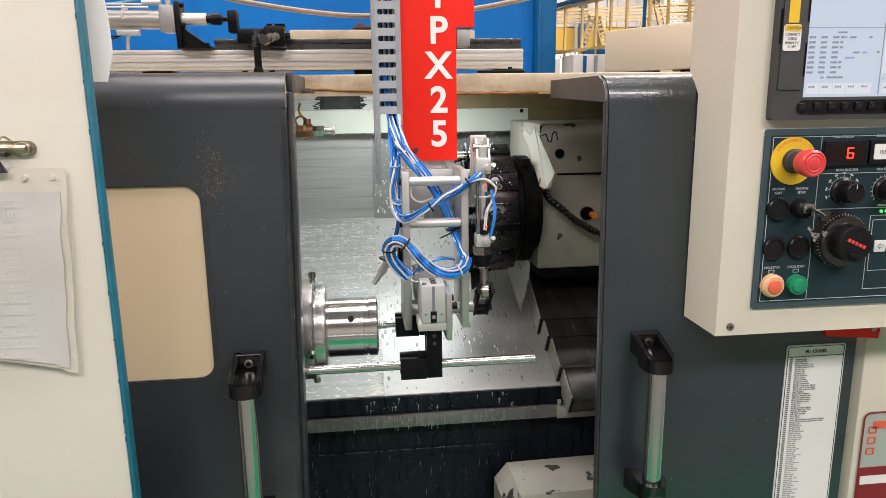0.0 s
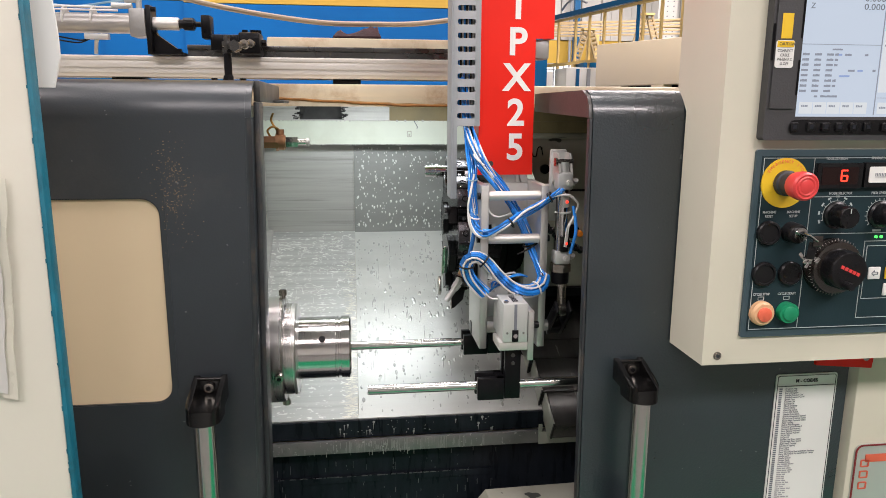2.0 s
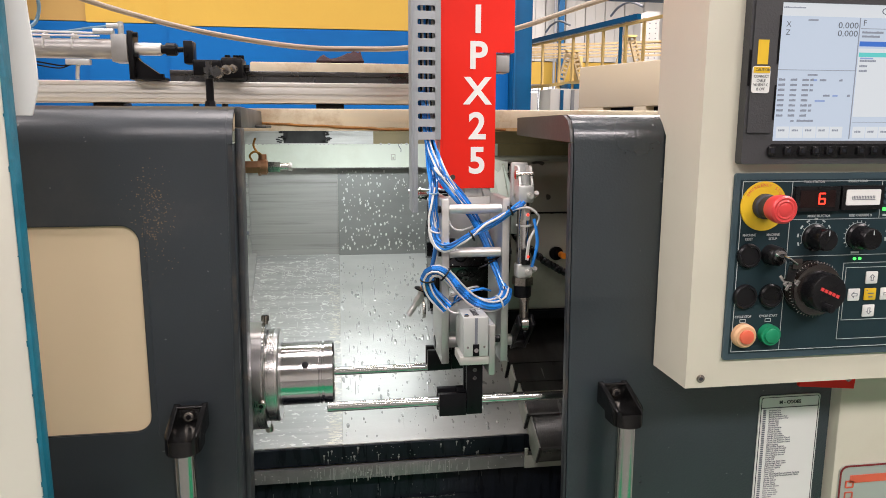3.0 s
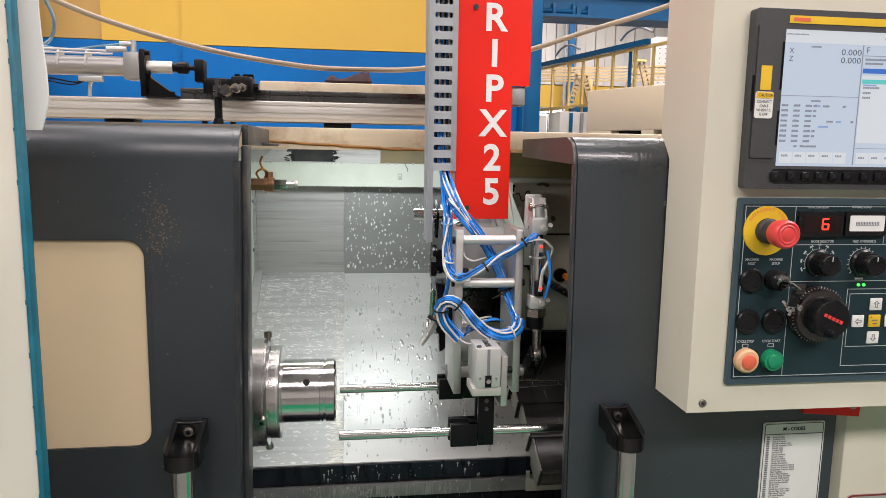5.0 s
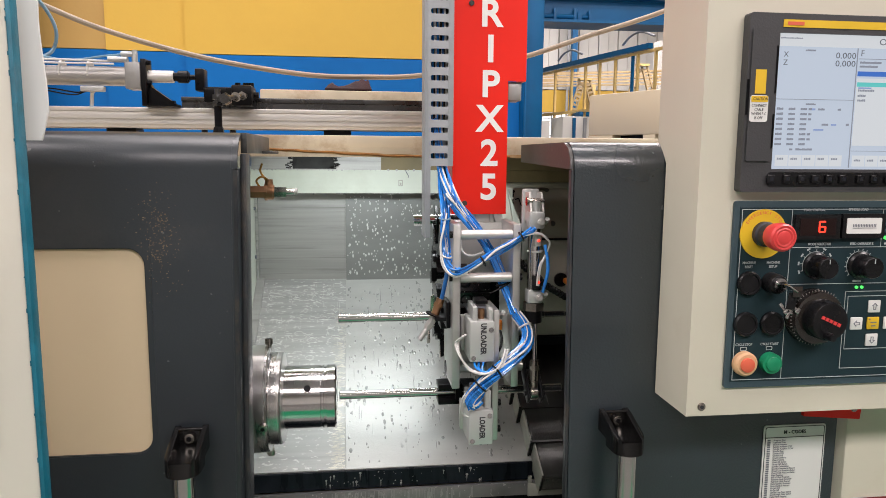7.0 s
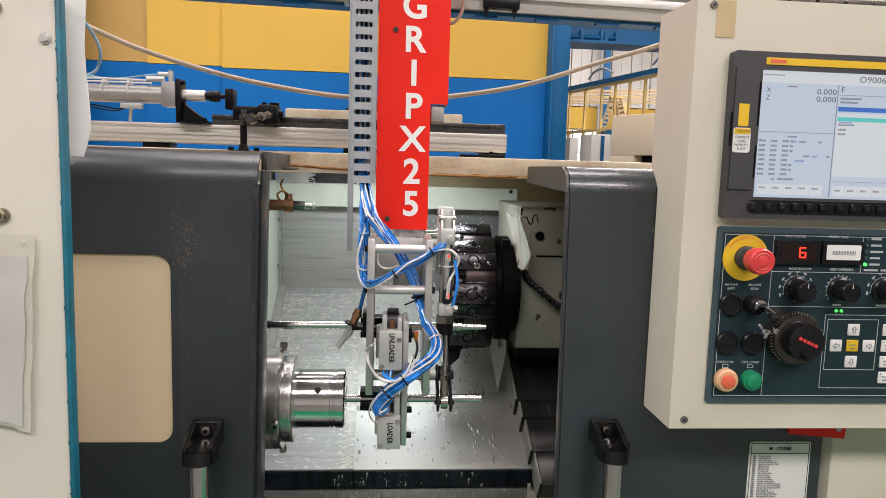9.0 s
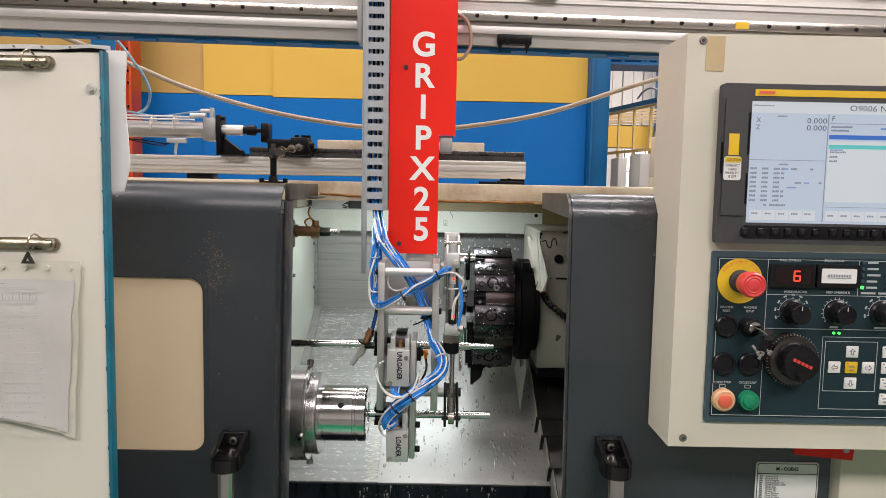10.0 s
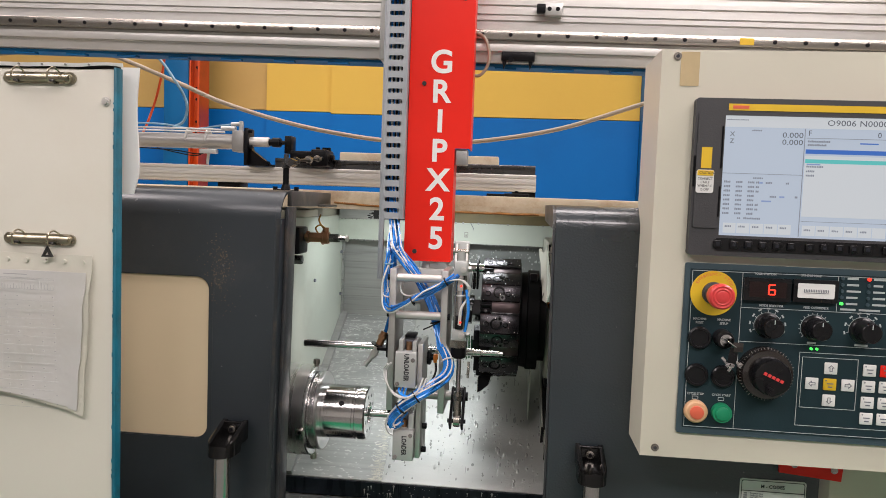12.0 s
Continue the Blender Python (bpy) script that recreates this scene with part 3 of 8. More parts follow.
        part("bar", b, M_INKG, t)
    for z in (1.2, 1.52, 1.84, 2.16, 2.255):
        b = B(); cube(b, 3.42, 5.0, 11.965, 11.995, z, z + 0.016)
        part("bar", b, M_INKG, t)
    # a neighbour machine's beige housing behind the lathe
    t = thing("beige_housing", "beige sheet housing of a machine standing behind", "machine", at=(0.95, 2.1, 0))
    t.rotation_euler = (0, 0, radians(-63))
    b = B(); cube(b, 0, 1.6, 0, 0.8, 1.542, 1.715, 0.005)
    part("hood", b, M_BOXC, t)
    b = B(); cube(b, 0.02, 1.6, 0.02, 0.8, 0, 1.49); cube(b, 0.0, 0.14, 0.0, 0.8, 1.49, 1.542); cube(b, 0.30, 0.36, 0.0, 0.8, 1.49, 1.542)
    part("body", b, M_BOXC, t)
    # solid black block that paints the shade in the slots under the hood
    b = B(); cube(b, 0.05, 1.6, 0.05, 0.75, 1.49, 1.5415)
    part("gap_shade", b, M_BLACK, t)
    # hanging hoses
    t = thing("hanging_hose", "pale grey hose slung along behind the gantry", "hose")
    b = B(); tube(b, [(-2.4, 0.56, 1.62), (-1.6, 0.56, 1.76), (-1.085, 0.56, 1.792), (-0.93, 0.56, 1.806), (-0.83, 0.56, 1.795), (-0.66, 0.56, 1.733), (-0.53, 0.56, 1.682), (-0.35, 0.56, 1.635), (-0.166, 0.56, 1.608), (-0.04, 0.56, 1.605), (0.0735, 0.56, 1.611), (0.25, 0.56, 1.643), (0.42, 0.56, 1.699), (0.58, 0.56, 1.753), (0.9, 0.56, 1.88), (1.4, 0.56, 2.1), (1.9, 0.56, 2.4), (2.1, 0.56, 5.0)], 0.0052, 10, 8)
    part("hose", b, M_HOSE, t)
    b = B(); tube(b, [(-0.895, 0.56, 1.80), (-0.895, 0.50, 1.95), (-0.895, 0.395, 1.95)], 0.0008, 6, 2)
    part("wire", b, M_BLACK, t)
    t = thing("air_hose", "thin pale blue air hose hanging from the gantry", "hose")
    b = B(); tube(b, [(-0.72, 0.35, 1.76), (-0.66, 0.45, 1.775), (-0.60, 0.45, 1.713), (-0.574, 0.45, 1.665), (-0.580, 0.45, 1.628), (-0.60, 0.44, 1.612)], 0.003, 8)
    part("hose", b, M_WIREC, t)
    t = thing("orange_hose", "thin orange hose hanging from the gantry", "hose")
    b = B(); tube(b, [(-0.66, 0.36, 1.80), (-0.685, 0.55, 1.81), (-0.706, 0.58, 1.731), (-0.731, 0.56, 1.621), (-0.75, 0.50, 1.54)], 0.003, 8)
    part("hose", b, M_ORSTEEL, t)


# ---- the lathe ----
CY, CZ = 0.216, 1.071      # spindle axis


def slant(y):
    return 0.900 + (y - 0.31) * (1.162 - 0.900) / (0.765 - 0.31)


def build_lathe():
    t = thing("cnc_lathe", "cream and charcoal turning lathe with an open wet work chamber", "lathe")
    b = B(); cube(b, -0.302, -0.290, 0.06, 0.78, 0.55, 1.425)
    part("chamber_side", b, M_PALE, t, "pale green painted chamber side wall")
    b = B(); cube(b, -0.2895, -0.284, 0.752, 0.764, 1.162, 1.42); 
    v = cube(b, -0.2895, -0.272, 0, 0.52, 0, 0.010)
    bmesh.ops.transform(b, matrix=Matrix.Translation((0, 0.312, 0.902)) @ Matrix.Rotation(math.atan2(0.262, 0.455), 4, 'X'), verts=v)
    part("corner_angle", b, M_STEELB, t)
    for y, z in ((0.74, 1.22), (0.74, 1.33), (0.50, 1.28), (0.34, 1.36), (0.30, 1.16)):
        b = B(); rod(b, (y, z), 'x', -0.290, -0.286, 0.004, seg=8)
        part("screw", b, M_INKG, t)
    b = B(); cube(b, -0.2898, -0.0862, 0.765, 0.775, 1.150, 1.452)
    part("back_sheet", b, M_STEELB, t, "brushed stainless back sheet")
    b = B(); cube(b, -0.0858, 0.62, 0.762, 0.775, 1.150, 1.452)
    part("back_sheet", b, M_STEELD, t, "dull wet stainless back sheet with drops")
    # slanted bed cover
    b = B(); prism(b, [(0.312, slant(0.312)), (0.312, slant(0.312) - 0.012), (0.765, slant(0.765) - 0.012), (0.765, slant(0.765))], -0.0858, 0.62, 'yz')
    part("slant_cover", b, M_STEEL, t, "wet stainless slanted bed cover")
    b = B(); prism(b, [(0.312, slant(0.312) + 0.0006), (0.312, slant(0.312) - 0.012), (0.765, slant(0.765) - 0.012), (0.765, slant(0.765) + 0.0006)], -0.2898, -0.0862, 'yz')
    part("slant_cover", b, M_STEELL, t, "brushed stainless bed cover with dried residue")
    # the dry, streaky sheen beside the joint of the two covers, painted as fine slivers
    rnd = random.Random(77)
    b = B()
    for k in range(620):
        y = 0.314 + 0.36 * rnd.random() ** 1.4
        x, l, w = -0.1005 + 0.0075 * rnd.gauss(0, 1), 0.002 + 0.008 * rnd.random(), 0.0002 + 0.0004 * rnd.random()
        x1 = min(x + l, -0.0866)
        if x1 > x:
            q = [b.verts.new((u, v, slant(v) + 0.0009)) for u, v in ((x, y - w), (x1, y - w), (x1, y + w), (x, y + w))]
            b.faces.new(q)
    tagged(part("scratch", b, M_STRIP, t, "straw-tinted slivers painting the dry, streaky sheen beside the joint"), kind="stuff")
    b = B(); cube(b, -0.2898, 0.62, 0.306, 0.3118, 0.868, 0.8995)
    part("rubber_lip", b, M_DARK, t)
    b = B(); cube(b, -0.2898, 0.62, 0.297, 0.3055, 0.842, 0.867, 0.002)
    part("gutter_edge", b, M_GREYBAND, t)
    b = B(); cube(b, -0.2898, 0.62, 0.33, 0.34, 0.45, 0.846)
    part("sump_wall", b, M_DARK, t, "black oily sump wall")
    b = B(); cube(b, -0.2898, 0.62, 0.05, 0.3298, 0.45, 0.46)
    part("sump_floor", b, M_DARK, t)
    b = B(); cube(b, -0.2898, 0.16, 0.3245, 0.3298, 0.770, 0.782)
    part("sump_ledge", b, M_DARK, t)
    # drips
    b = B()
    rnd = random.Random(4)
    for i in range(70):
        x = -0.09 + rnd.gauss(0.02, 0.07)
        z = 0.866 - rnd.random() * 0.02
        w = 0.0003 + rnd.random() * 0.0006
        cube(b, x - w, x + w, 0.2962, 0.2969, z - 0.002 - rnd.random() * 0.010, z)
    tagged(part("drip", b, M_STREAK, t), kind="stuff")
    b = B()
    for i in range(60):
        x = -0.11 + 0.25 * rnd.random() ** 0.9
        w, h = 0.0004 + 0.0010 * rnd.random() ** 2, 0.004 + 0.019 * rnd.random()
        z = min(0.8655, 0.8435 + h + 0.012 * rnd.random())
        prism(b, [(x - w, z - h), (x + w, z - h), (x + 0.6 * w, z), (x - 0.6 * w, z)], 0.2964, 0.2969)
    for i in range(46):
        x, z, r = -0.12 + 0.28 * rnd.random(), 0.871 + 0.026 * rnd.random(), 0.0005 + 0.0020 * rnd.random() ** 2.5
        rod(b, (x, z), 'y', 0.3054, 0.3059, r, seg=8)
        if r > 0.0012:
            prism(b, [(x - 0.0004, z - 0.006 - 6 * r * rnd.random()), (x + 0.0004, z - 0.006), (x + 0.5 * r, z), (x - 0.5 * r, z)], 0.3055, 0.3059)
    tagged(part("drip", b, M_STREAK, t, "whitish dried coolant drips"), kind="stuff")
    b = B()
    for i in range(150):
        x, z = -0.28 + 0.46 * rnd.random(), 0.60 + 0.23 * rnd.random()
        w = 0.0002 + 0.0004 * rnd.random()
        cube(b, x - w, x + w, 0.3292, 0.3297, z - 0.002 - 0.016 * rnd.random() ** 3, z)
    for i in range(120):
        x = -0.28 + 0.40 * rnd.random()
        cube(b, x, x + 0.001 + 0.004 * rnd.random(), 0.3232, 0.3243, 0.7815, 0.7823 + 0.0012 * rnd.random())
    tagged(part("sump_drip", b, M_STREAKD, t), kind="stuff")
    # water drops on the sheets
    def drop(bm, c, u, v, n, r, run):
        ring = [bm.verts.new(c + u * (r * math.cos(2 * math.pi * k / 7)) + v * (r * run * math.sin(2 * math.pi * k / 7))) for k in range(7)]
        mid = [bm.verts.new(c + n * (0.22 * r) + u * (0.65 * r * math.cos(2 * math.pi * k / 7)) + v * (0.65 * r * run * math.sin(2 * math.pi * k / 7))) for k in range(7)]
        for k in range(7):
            bm.faces.new((ring[k], ring[(k + 1) % 7], mid[(k + 1) % 7], mid[k]))
        bm.faces.new(mid)
    b = B()
    for i in range(400):
        x, z = -0.082 + 0.31 * rnd.random() ** 1.1, 1.168 + 0.19 * rnd.random()
        drop(b, Vector((x, 0.7618, z)), Vector((1, 0, 0)), Vector((0, 0, 1)), Vector((0, -1, 0)), 0.0006 + 0.0017 * rnd.random() ** 1.3, 1.2 + rnd.random())
    tagged(part("water_drop", b, M_DROP, t), kind="stuff")
    b = B()
    sl = Vector((0, 0.455, 0.262)).normalized()
    nn = Vector((0, -sl.z, sl.y))
    for i in range(620):
        y = 0.32 + 0.43 * rnd.random()
        x = -0.083 + 0.32 * rnd.random()
        if i % 3 == 0:
            x = -0.078 + 0.032 * (i % 10) + rnd.gauss(0, 0.0015)
        r = 0.0007 + 0.0030 * rnd.random() ** 2.5
        drop(b, Vector((x, y, slant(y) + 0.0002)), Vector((1, 0, 0)), sl, nn, r, 1.2 + 1.6 * rnd.random())
    for i in range(70):
        y, x = 0.34 + 0.38 * rnd.random(), -0.08 + 0.31 * rnd.random()
        drop(b, Vector((x, y, slant(y) + 0.0001)), Vector((1, 0, 0)), sl, nn, 0.0004 + 0.0006 * rnd.random(), 14 + 20 * rnd.random())
    tagged(part("water_drop", b, M_DROPC, t), kind="stuff")
    b = B()
    for i in range(330):
        x = -0.286 + 0.19 * rnd.random() ** 1.25
        y = 0.745 - 0.30 * rnd.random() ** 1.5
        L, w = 0.002 + 0.013 * rnd.random() ** 2.5, 0.0004 + 0.0007 * rnd.random()
        if i % 4 == 0:
            L, w = 0.0005, 0.002 + 0.006 * rnd.random()
        q = [b.verts.new((x + dx, y + dy, slant(y + dy) + 0.0009)) for dx, dy in ((0, -w), (L, -w), (L, w), (0, w))]
        b.faces.new(q)
    for i in range(70):
        x, y, rx, ry = -0.284 + 0.18 * rnd.random(), 0.74 - 0.20 * rnd.random(), 0.002 + 0.008 * rnd.random(), 0.002 + 0.004 * rnd.random()
        tube(b, [(x + rx * math.cos(a), y + ry * math.sin(a), slant(y + ry * math.sin(a)) + 0.0008) for a in [0.52 * k for k in range(rnd.randint(6, 13))]], 0.00045, 4, 1)
    tagged(part("dried_residue", b, M_RESIDUE, t, "whitish dried coolant residue"), kind="stuff")
    # pale lip and dark strip below the roof
    b = B(); prism(b, [(0.715, 1.366), (0.722, 1.366), (0.735, 1.418), (0.715, 1.418)], -0.2898, 0.278, 'yz')
    part("upper_lip", b, M_PALE, t, "pale painted upper lip")
    b = B(); tube(b, [(0.050, 0.7145, 1.418), (0.053, 0.7135, 1.412), (0.0565, 0.712, 1.406), (0.0560, 0.712, 1.401)], 0.0009, 6, 4)
    part("sealant_thread", b, M_INKG, t)
    b = B(); ring_prism(b, round_rect(0.034, 0.044, 1.382, 1.396, 0.001, 2), round_rect(0.0358, 0.0422, 1.384, 1.394, 0.001, 2), 0.7138, 0.7148); cube(b, 0.037, 0.041, 0.7136, 0.7148, 1.3845, 1.390)
    part("glue_mark", b, M_PALED, t)
    b = B(); rod(b, (0.2625, 1.4115), 'y', 0.7135, 0.7149, 0.0045, seg=12)
    part("lip_hole", b, M_BLACK, t)
    b = B(); cube(b, 0.2785, 0.62, 0.716, 0.74, 1.30, 1.418)
    part("side_sheet", b, M_OLIVE, t, "rust stained olive sheet")
    b = B(); cube(b, -0.2898, -0.005, 0.716, 0.76, 1.4185, 1.452)
    part("upper_strip", b, M_STEELB, t)
    # olive right half: the loader's shade is put into its colour, with rust
    b = B(); cube(b, -0.0048, 0.62, 0.716, 0.76, 1.4185, 1.452)
    part("upper_strip", b, M_OLIVE, t, "upper strip with rust and the loader's shade painted in")
    b = B(); cube(b, -0.2, -0.11, 0.7145, 0.7158, 1.4205, 1.4515)
    for i in range(60):
        x, z = (-0.2 if i % 2 else -0.11) + rnd.gauss(0, 0.006), 1.4215 + 0.029 * rnd.random()
        cube(b, x - 0.002 - 0.003 * rnd.random(), x + 0.002 + 0.003 * rnd.random(), 0.7142, 0.7155, z - 0.0008 - 0.001 * rnd.random(), z + 0.0008 + 0.001 * rnd.random())
    tagged(part("dark_patch", b, M_PATCH, t, "peeled dark patch"), kind="stuff")
    b = B()
    for i in range(55):
        x = -0.285 + 0.0095 * i + 0.003 * rnd.random()
        rod(b, (x, 1.4180), 'y', 0.7142, 0.7152, 0.0006 + 0.0022 * rnd.random() ** 3, seg=8)
    tagged(part("peeled_edge", b, M_STEELB, t), kind="stuff")
    b = B()
    for i in range(60):
        x = -0.285 + i * 0.0085
        h = 0.0002 + 0.0048 * rnd.random() ** 3
        cube(b, x, x + 0.003 + 0.007 * rnd.random(), 0.7140, 0.7148, 1.3662 - h, 1.3664)
    tagged(part("sealant_bead", b, M_GREYBAND, t), kind="stuff")
    # roof beam with its rusty lower lip
    b = B(); cube(b, -1.05, 1.25, 0.345, 0.60, 1.4535, 1.484, 0.003); cube(b, -1.05, 1.25, 0.338, 0.344, 1.4475, 1.463)
    part("roof_beam", b, M_BEAM, t, "aged cream roof beam with rust stains")
    # ochre band of rust, growing rightwards to paint the shade under the lip
    b = B()
    lo = [b.verts.new((-0.20 + 0.0103 * i, 0.3373, max(1.4478, 1.4578 - 0.00050 * i) - 0.0012 * rnd.random())) for i in range(62)]
    hi = [b.verts.new((-0.20 + 0.0103 * i, 0.3373, max(1.4500, 1.4608 - 0.00050 * i) + (0.0006 + 0.0045 * i / 40) * (0.4 + 0.6 * rnd.random()))) for i in range(62)]
    for k in range(61):
        b.faces.new((lo[k], lo[k + 1], hi[k + 1], hi[k]))
    part("rust_shade_band", b, M_OCHRE, t, "ochre rust stain with the lip's shade painted in")
    b = B(); tube(b, [(-0.205 + 0.0205 * i, 0.3376, max(1.4495, 1.4600 - 0.00100 * i) + 0.0004 * math.sin(1.7 * i) + 0.0005 * math.sin(4.1 * i)) for i in range(21)], 0.0020, 8, 4)
    part("rust_seam", b, M_RUST, t)
    b = B(); cube(b, -1.05, -0.302, 0.60, 0.78, 0.3, 1.484); cube(b, 0.62, 1.25, 0.60, 0.78, 0.3, 1.484); cube(b, -0.30, 0.62, 0.777, 0.80, 0.3, 1.484); cube(b, -0.302, 0.62, 0.601, 0.777, 1.4525, 1.484)
    part("rear_housing", b, M_CREAM, t)
    b = B(); cube(b, -1.05, -0.71, 0.045, 0.59, 0.1, 1.44); cube(b, -0.70, -0.31, 0.08, 0.59, 0.1, 1.44)
    part("headstock_cover", b, M_CREAM, t)
    b = B(); cube(b, 0.634, 1.25, 0.012, 0.59, 0.1, 1.452, 0.006)
    part("right_cover", b, M_CREAM, t, "cream painted side cover")
    b = B(); cube(b, -0.70, 0.6215, 0.05, 0.30, 0.1, 0.448)
    part("base_cover", b, M_CREAM, t)
    # small red plate under the console and a brand plate, plain shapes
    b = B(); prism(b, [(0.561, 1.0895), (0.648, 1.0815), (0.652, 1.125), (0.560, 1.125)], 0.006, 0.0115)
    part("red_plate", b, M_RED, t)
    for x, z in ((0.581, 1.1035), (0.637, 1.0985)):
        b = B(); rod(b, (x, z), 'y', 0.0028, 0.0065, 0.0052, seg=14, bevel=0.0012)
        part("screw", b, M_RAIL, t)
    b = B(); prism(b, round_rect(0.643, 0.81, 0.70, 0.960, 0.012), 0.0092, 0.0118)
    part("maker_plate", b, M_PLATE, t, "silver maker's plate with maroon border")
    b = B(); ring_prism(b, round_rect(0.643, 0.81, 0.70, 0.960, 0.012), round_rect(0.6455, 0.8075, 0.7025, 0.9575, 0.010), 0.0080, 0.0090); cube(b, 0.645, 0.81, 0.0080, 0.0090, 0.80, 0.866)
    part("border", b, M_MAROON, t)
    b = B(); cube(b, 0.660, 0.73, 0.0078, 0.0089, 0.932, 0.944)
    part("maker_mark", b, M_REDB, t)
    b = B(); cube(b, 0.648, 0.80, 0.0066, 0.0078, 0.838, 0.852)
    part("plate_print", b, M_LABEL, t)
    b = B()
    for k in range(3):
        ring_prism(b, round_rect(0.653, 0.667, 0.888 + 0.018 * k, 0.900 + 0.018 * k, 0.002, 2), round_rect(0.655, 0.665, 0.890 + 0.018 * k, 0.898 + 0.018 * k, 0.001, 2), 0.0078, 0.0089)
    part("print", b, M_REDB, t)
    # cream guard box low in the chamber
    b = B()
    prism(b, [(0.141, 0.56), (0.141, 0.762), (0.40, 0.766), (0.40, 0.56)][::-1], 0.17, 0.285); prism(b, [(0.117, 0.58), (0.117, 0.733), (0.1408, 0.7615), (0.1408, 0.58)][::-1], 0.185, 0.285)
    part("chip_guard", b, M_PALED2, t, "chipped cream painted chip guard")
    return t


def build_way_covers():
    t = thing("way_cover", "dark telescopic way cover with pale worn side faces", "machine cover")
    a = math.atan2(0.262, 0.455)
    m = Matrix.Translation((0, 0.31, 0.900)) @ Matrix.Rotation(a, 4, 'X')
    for k, (s0, s1, h) in enumerate(((0.131, 0.50, 0.046), (0.086, 0.150, 0.0445), (0.010, 0.100, 0.0430), (-0.062, 0.030, 0.0415))):
        x0 = 0.233 + 0.006 * k
        b = B(); cube(b, x0 + 0.003, 0.60, s0, s1, 0.0015, h, 0.002); cube(b, x0 + 0.003, 0.60, s0 - 0.0012, s0 + 0.003, h - 0.004, h + 0.0012)
        part("cover_segment", b, M_COVER, t, m=m)
        b = B(); cube(b, x0, x0 + 0.0028, s0 + 0.004, s1 - (0.0 if k == 0 else 0.012), 0.0012 if k < 3 else -0.012, h - 0.0015, 0.0006)
        part("side_face", b, M_PALED, t, m=m)
        b = B(); cube(b, x0 - 0.0005, x0 + 0.003, s0, s0 + 0.0038, 0.0012, h - 0.001)
        part("wiper", b, M_BLACK, t, m=m)
    b = B(); cube(b, 0.240, 0.62, 0.2920, 0.2965, 0.842, 0.866, 0.001); cube(b, 0.240, 0.247, 0.2922, 0.2963, 0.866, 0.880, 0.001)
    part("end_sheet", b, M_PALED, t)
    b = B(); prism(b, [(0.493, 1.124), (0.584, 1.063), (0.452, 1.006), (0.388, 1.098), (0.385, 1.128), (0.400, 1.129), (0.419, 1.125), (0.426, 1.110), (0.458, 1.095)], 0.204, 0.2055, 'yz')
    part("wiper_fin", b, M_PALED, t, "pale pointed wiper plate")


def build_chuck():
    t = thing("lathe_chuck", "bright turned steel collet chuck on the spindle", "chuck")
    b = B(); turn_profile(b, [(-0.2895, 0.090), (-0.266, 0.090), (-0.265, 0.084), (-0.2605, 0.084)], (CY, CZ))
    part("spindle_nose", b, M_BLACK, t, "black spindle nose")
    b = B(); turn_profile(b, [(-0.2600, 0.080), (-0.258, 0.0825), (-0.199, 0.0825), (-0.197, 0.0805), (-0.1965, 0.066), (-0.1955, 0.066), (-0.1950, 0.0715), (-0.180, 0.0715), (-0.178, 0.0695)], (CY, CZ), seg=72)
    part("flange", b, M_FLANGE, t)
    b = B(); turn_profile(b, [(-0.1778, 0.049), (-0.120, 0.049), (-0.1195, 0.0475), (-0.1180, 0.0475), (-0.1175, 0.0495), (-0.115, 0.0495), (-0.1145, 0.0470), (-0.1115, 0.0470), (-0.111, 0.0495), (-0.0985, 0.0495), (-0.096, 0.047), (-0.0958, 0.020), (-0.102, 0.019)], (CY, CZ), seg=72)
    part("collet_nose", b, M_CHROME, t)
    for a in range(0, 360, 120):
        b = B(); v = rod(b, (0, 0), 'z', 0.044, 0.0496, 0.0052, seg=16); bmesh.ops.transform(b, matrix=Matrix.Translation((-0.1395, CY, CZ)) @ Matrix.Rotation(radians(a + 57), 4, 'X'), verts=v)
        part("socket_hole", b, M_BLACK, t)
    for a in (-4, 99, 180, 240):
        b = B()
        v = rod(b, (0, 0), 'z', 0.074, 0.086, 0.0042, seg=12) + rod(b, (0, 0), 'z', 0.085, 0.0945, 0.0062, seg=16, bevel=0.001)
        v = list(b.verts)
        bmesh.ops.transform(b, matrix=Matrix.Translation((-0.2005, CY, CZ)) @ Matrix.Rotation(radians(a), 4, 'X'), verts=v)
        sc = part("cap_screw", b, M_RAIL, t)
        b = B(); v = rod(b, (0, 0), 'z', 0.0944, 0.0948, 0.0034, seg=6); bmesh.ops.transform(b, matrix=Matrix.Translation((-0.2005, CY, CZ)) @ Matrix.Rotation(radians(a), 4, 'X'), verts=v)
        part("hex_socket", b, M_BLACK, sc)
    for a in range(15, 360, 45):
        b = B(); v = rod(b, (0, 0), 'x', -0.0962, -0.0956, 0.0035, seg=10); bmesh.ops.transform(b, matrix=Matrix.Translation((0, CY + 0.033 * math.cos(radians(a)), CZ + 0.033 * math.sin(radians(a)))), verts=v)
        part("face_hole", b, M_BLACK, t)


TY, TZ, TA = 0.479, 1.220, 0.1225   # turret axis and the distance of its eight faces


def blade(b, outline, x0, x1, edge=0.0012):
    """A flat tool blade in the plane of the turret's radius and tangent, outline as (radius, tangent)."""
    prism(b, outline, x0, x1, 'yz')
    bmesh.ops.bevel(b, geom=b.edges[:], offset=edge, segments=1, affect='EDGES')


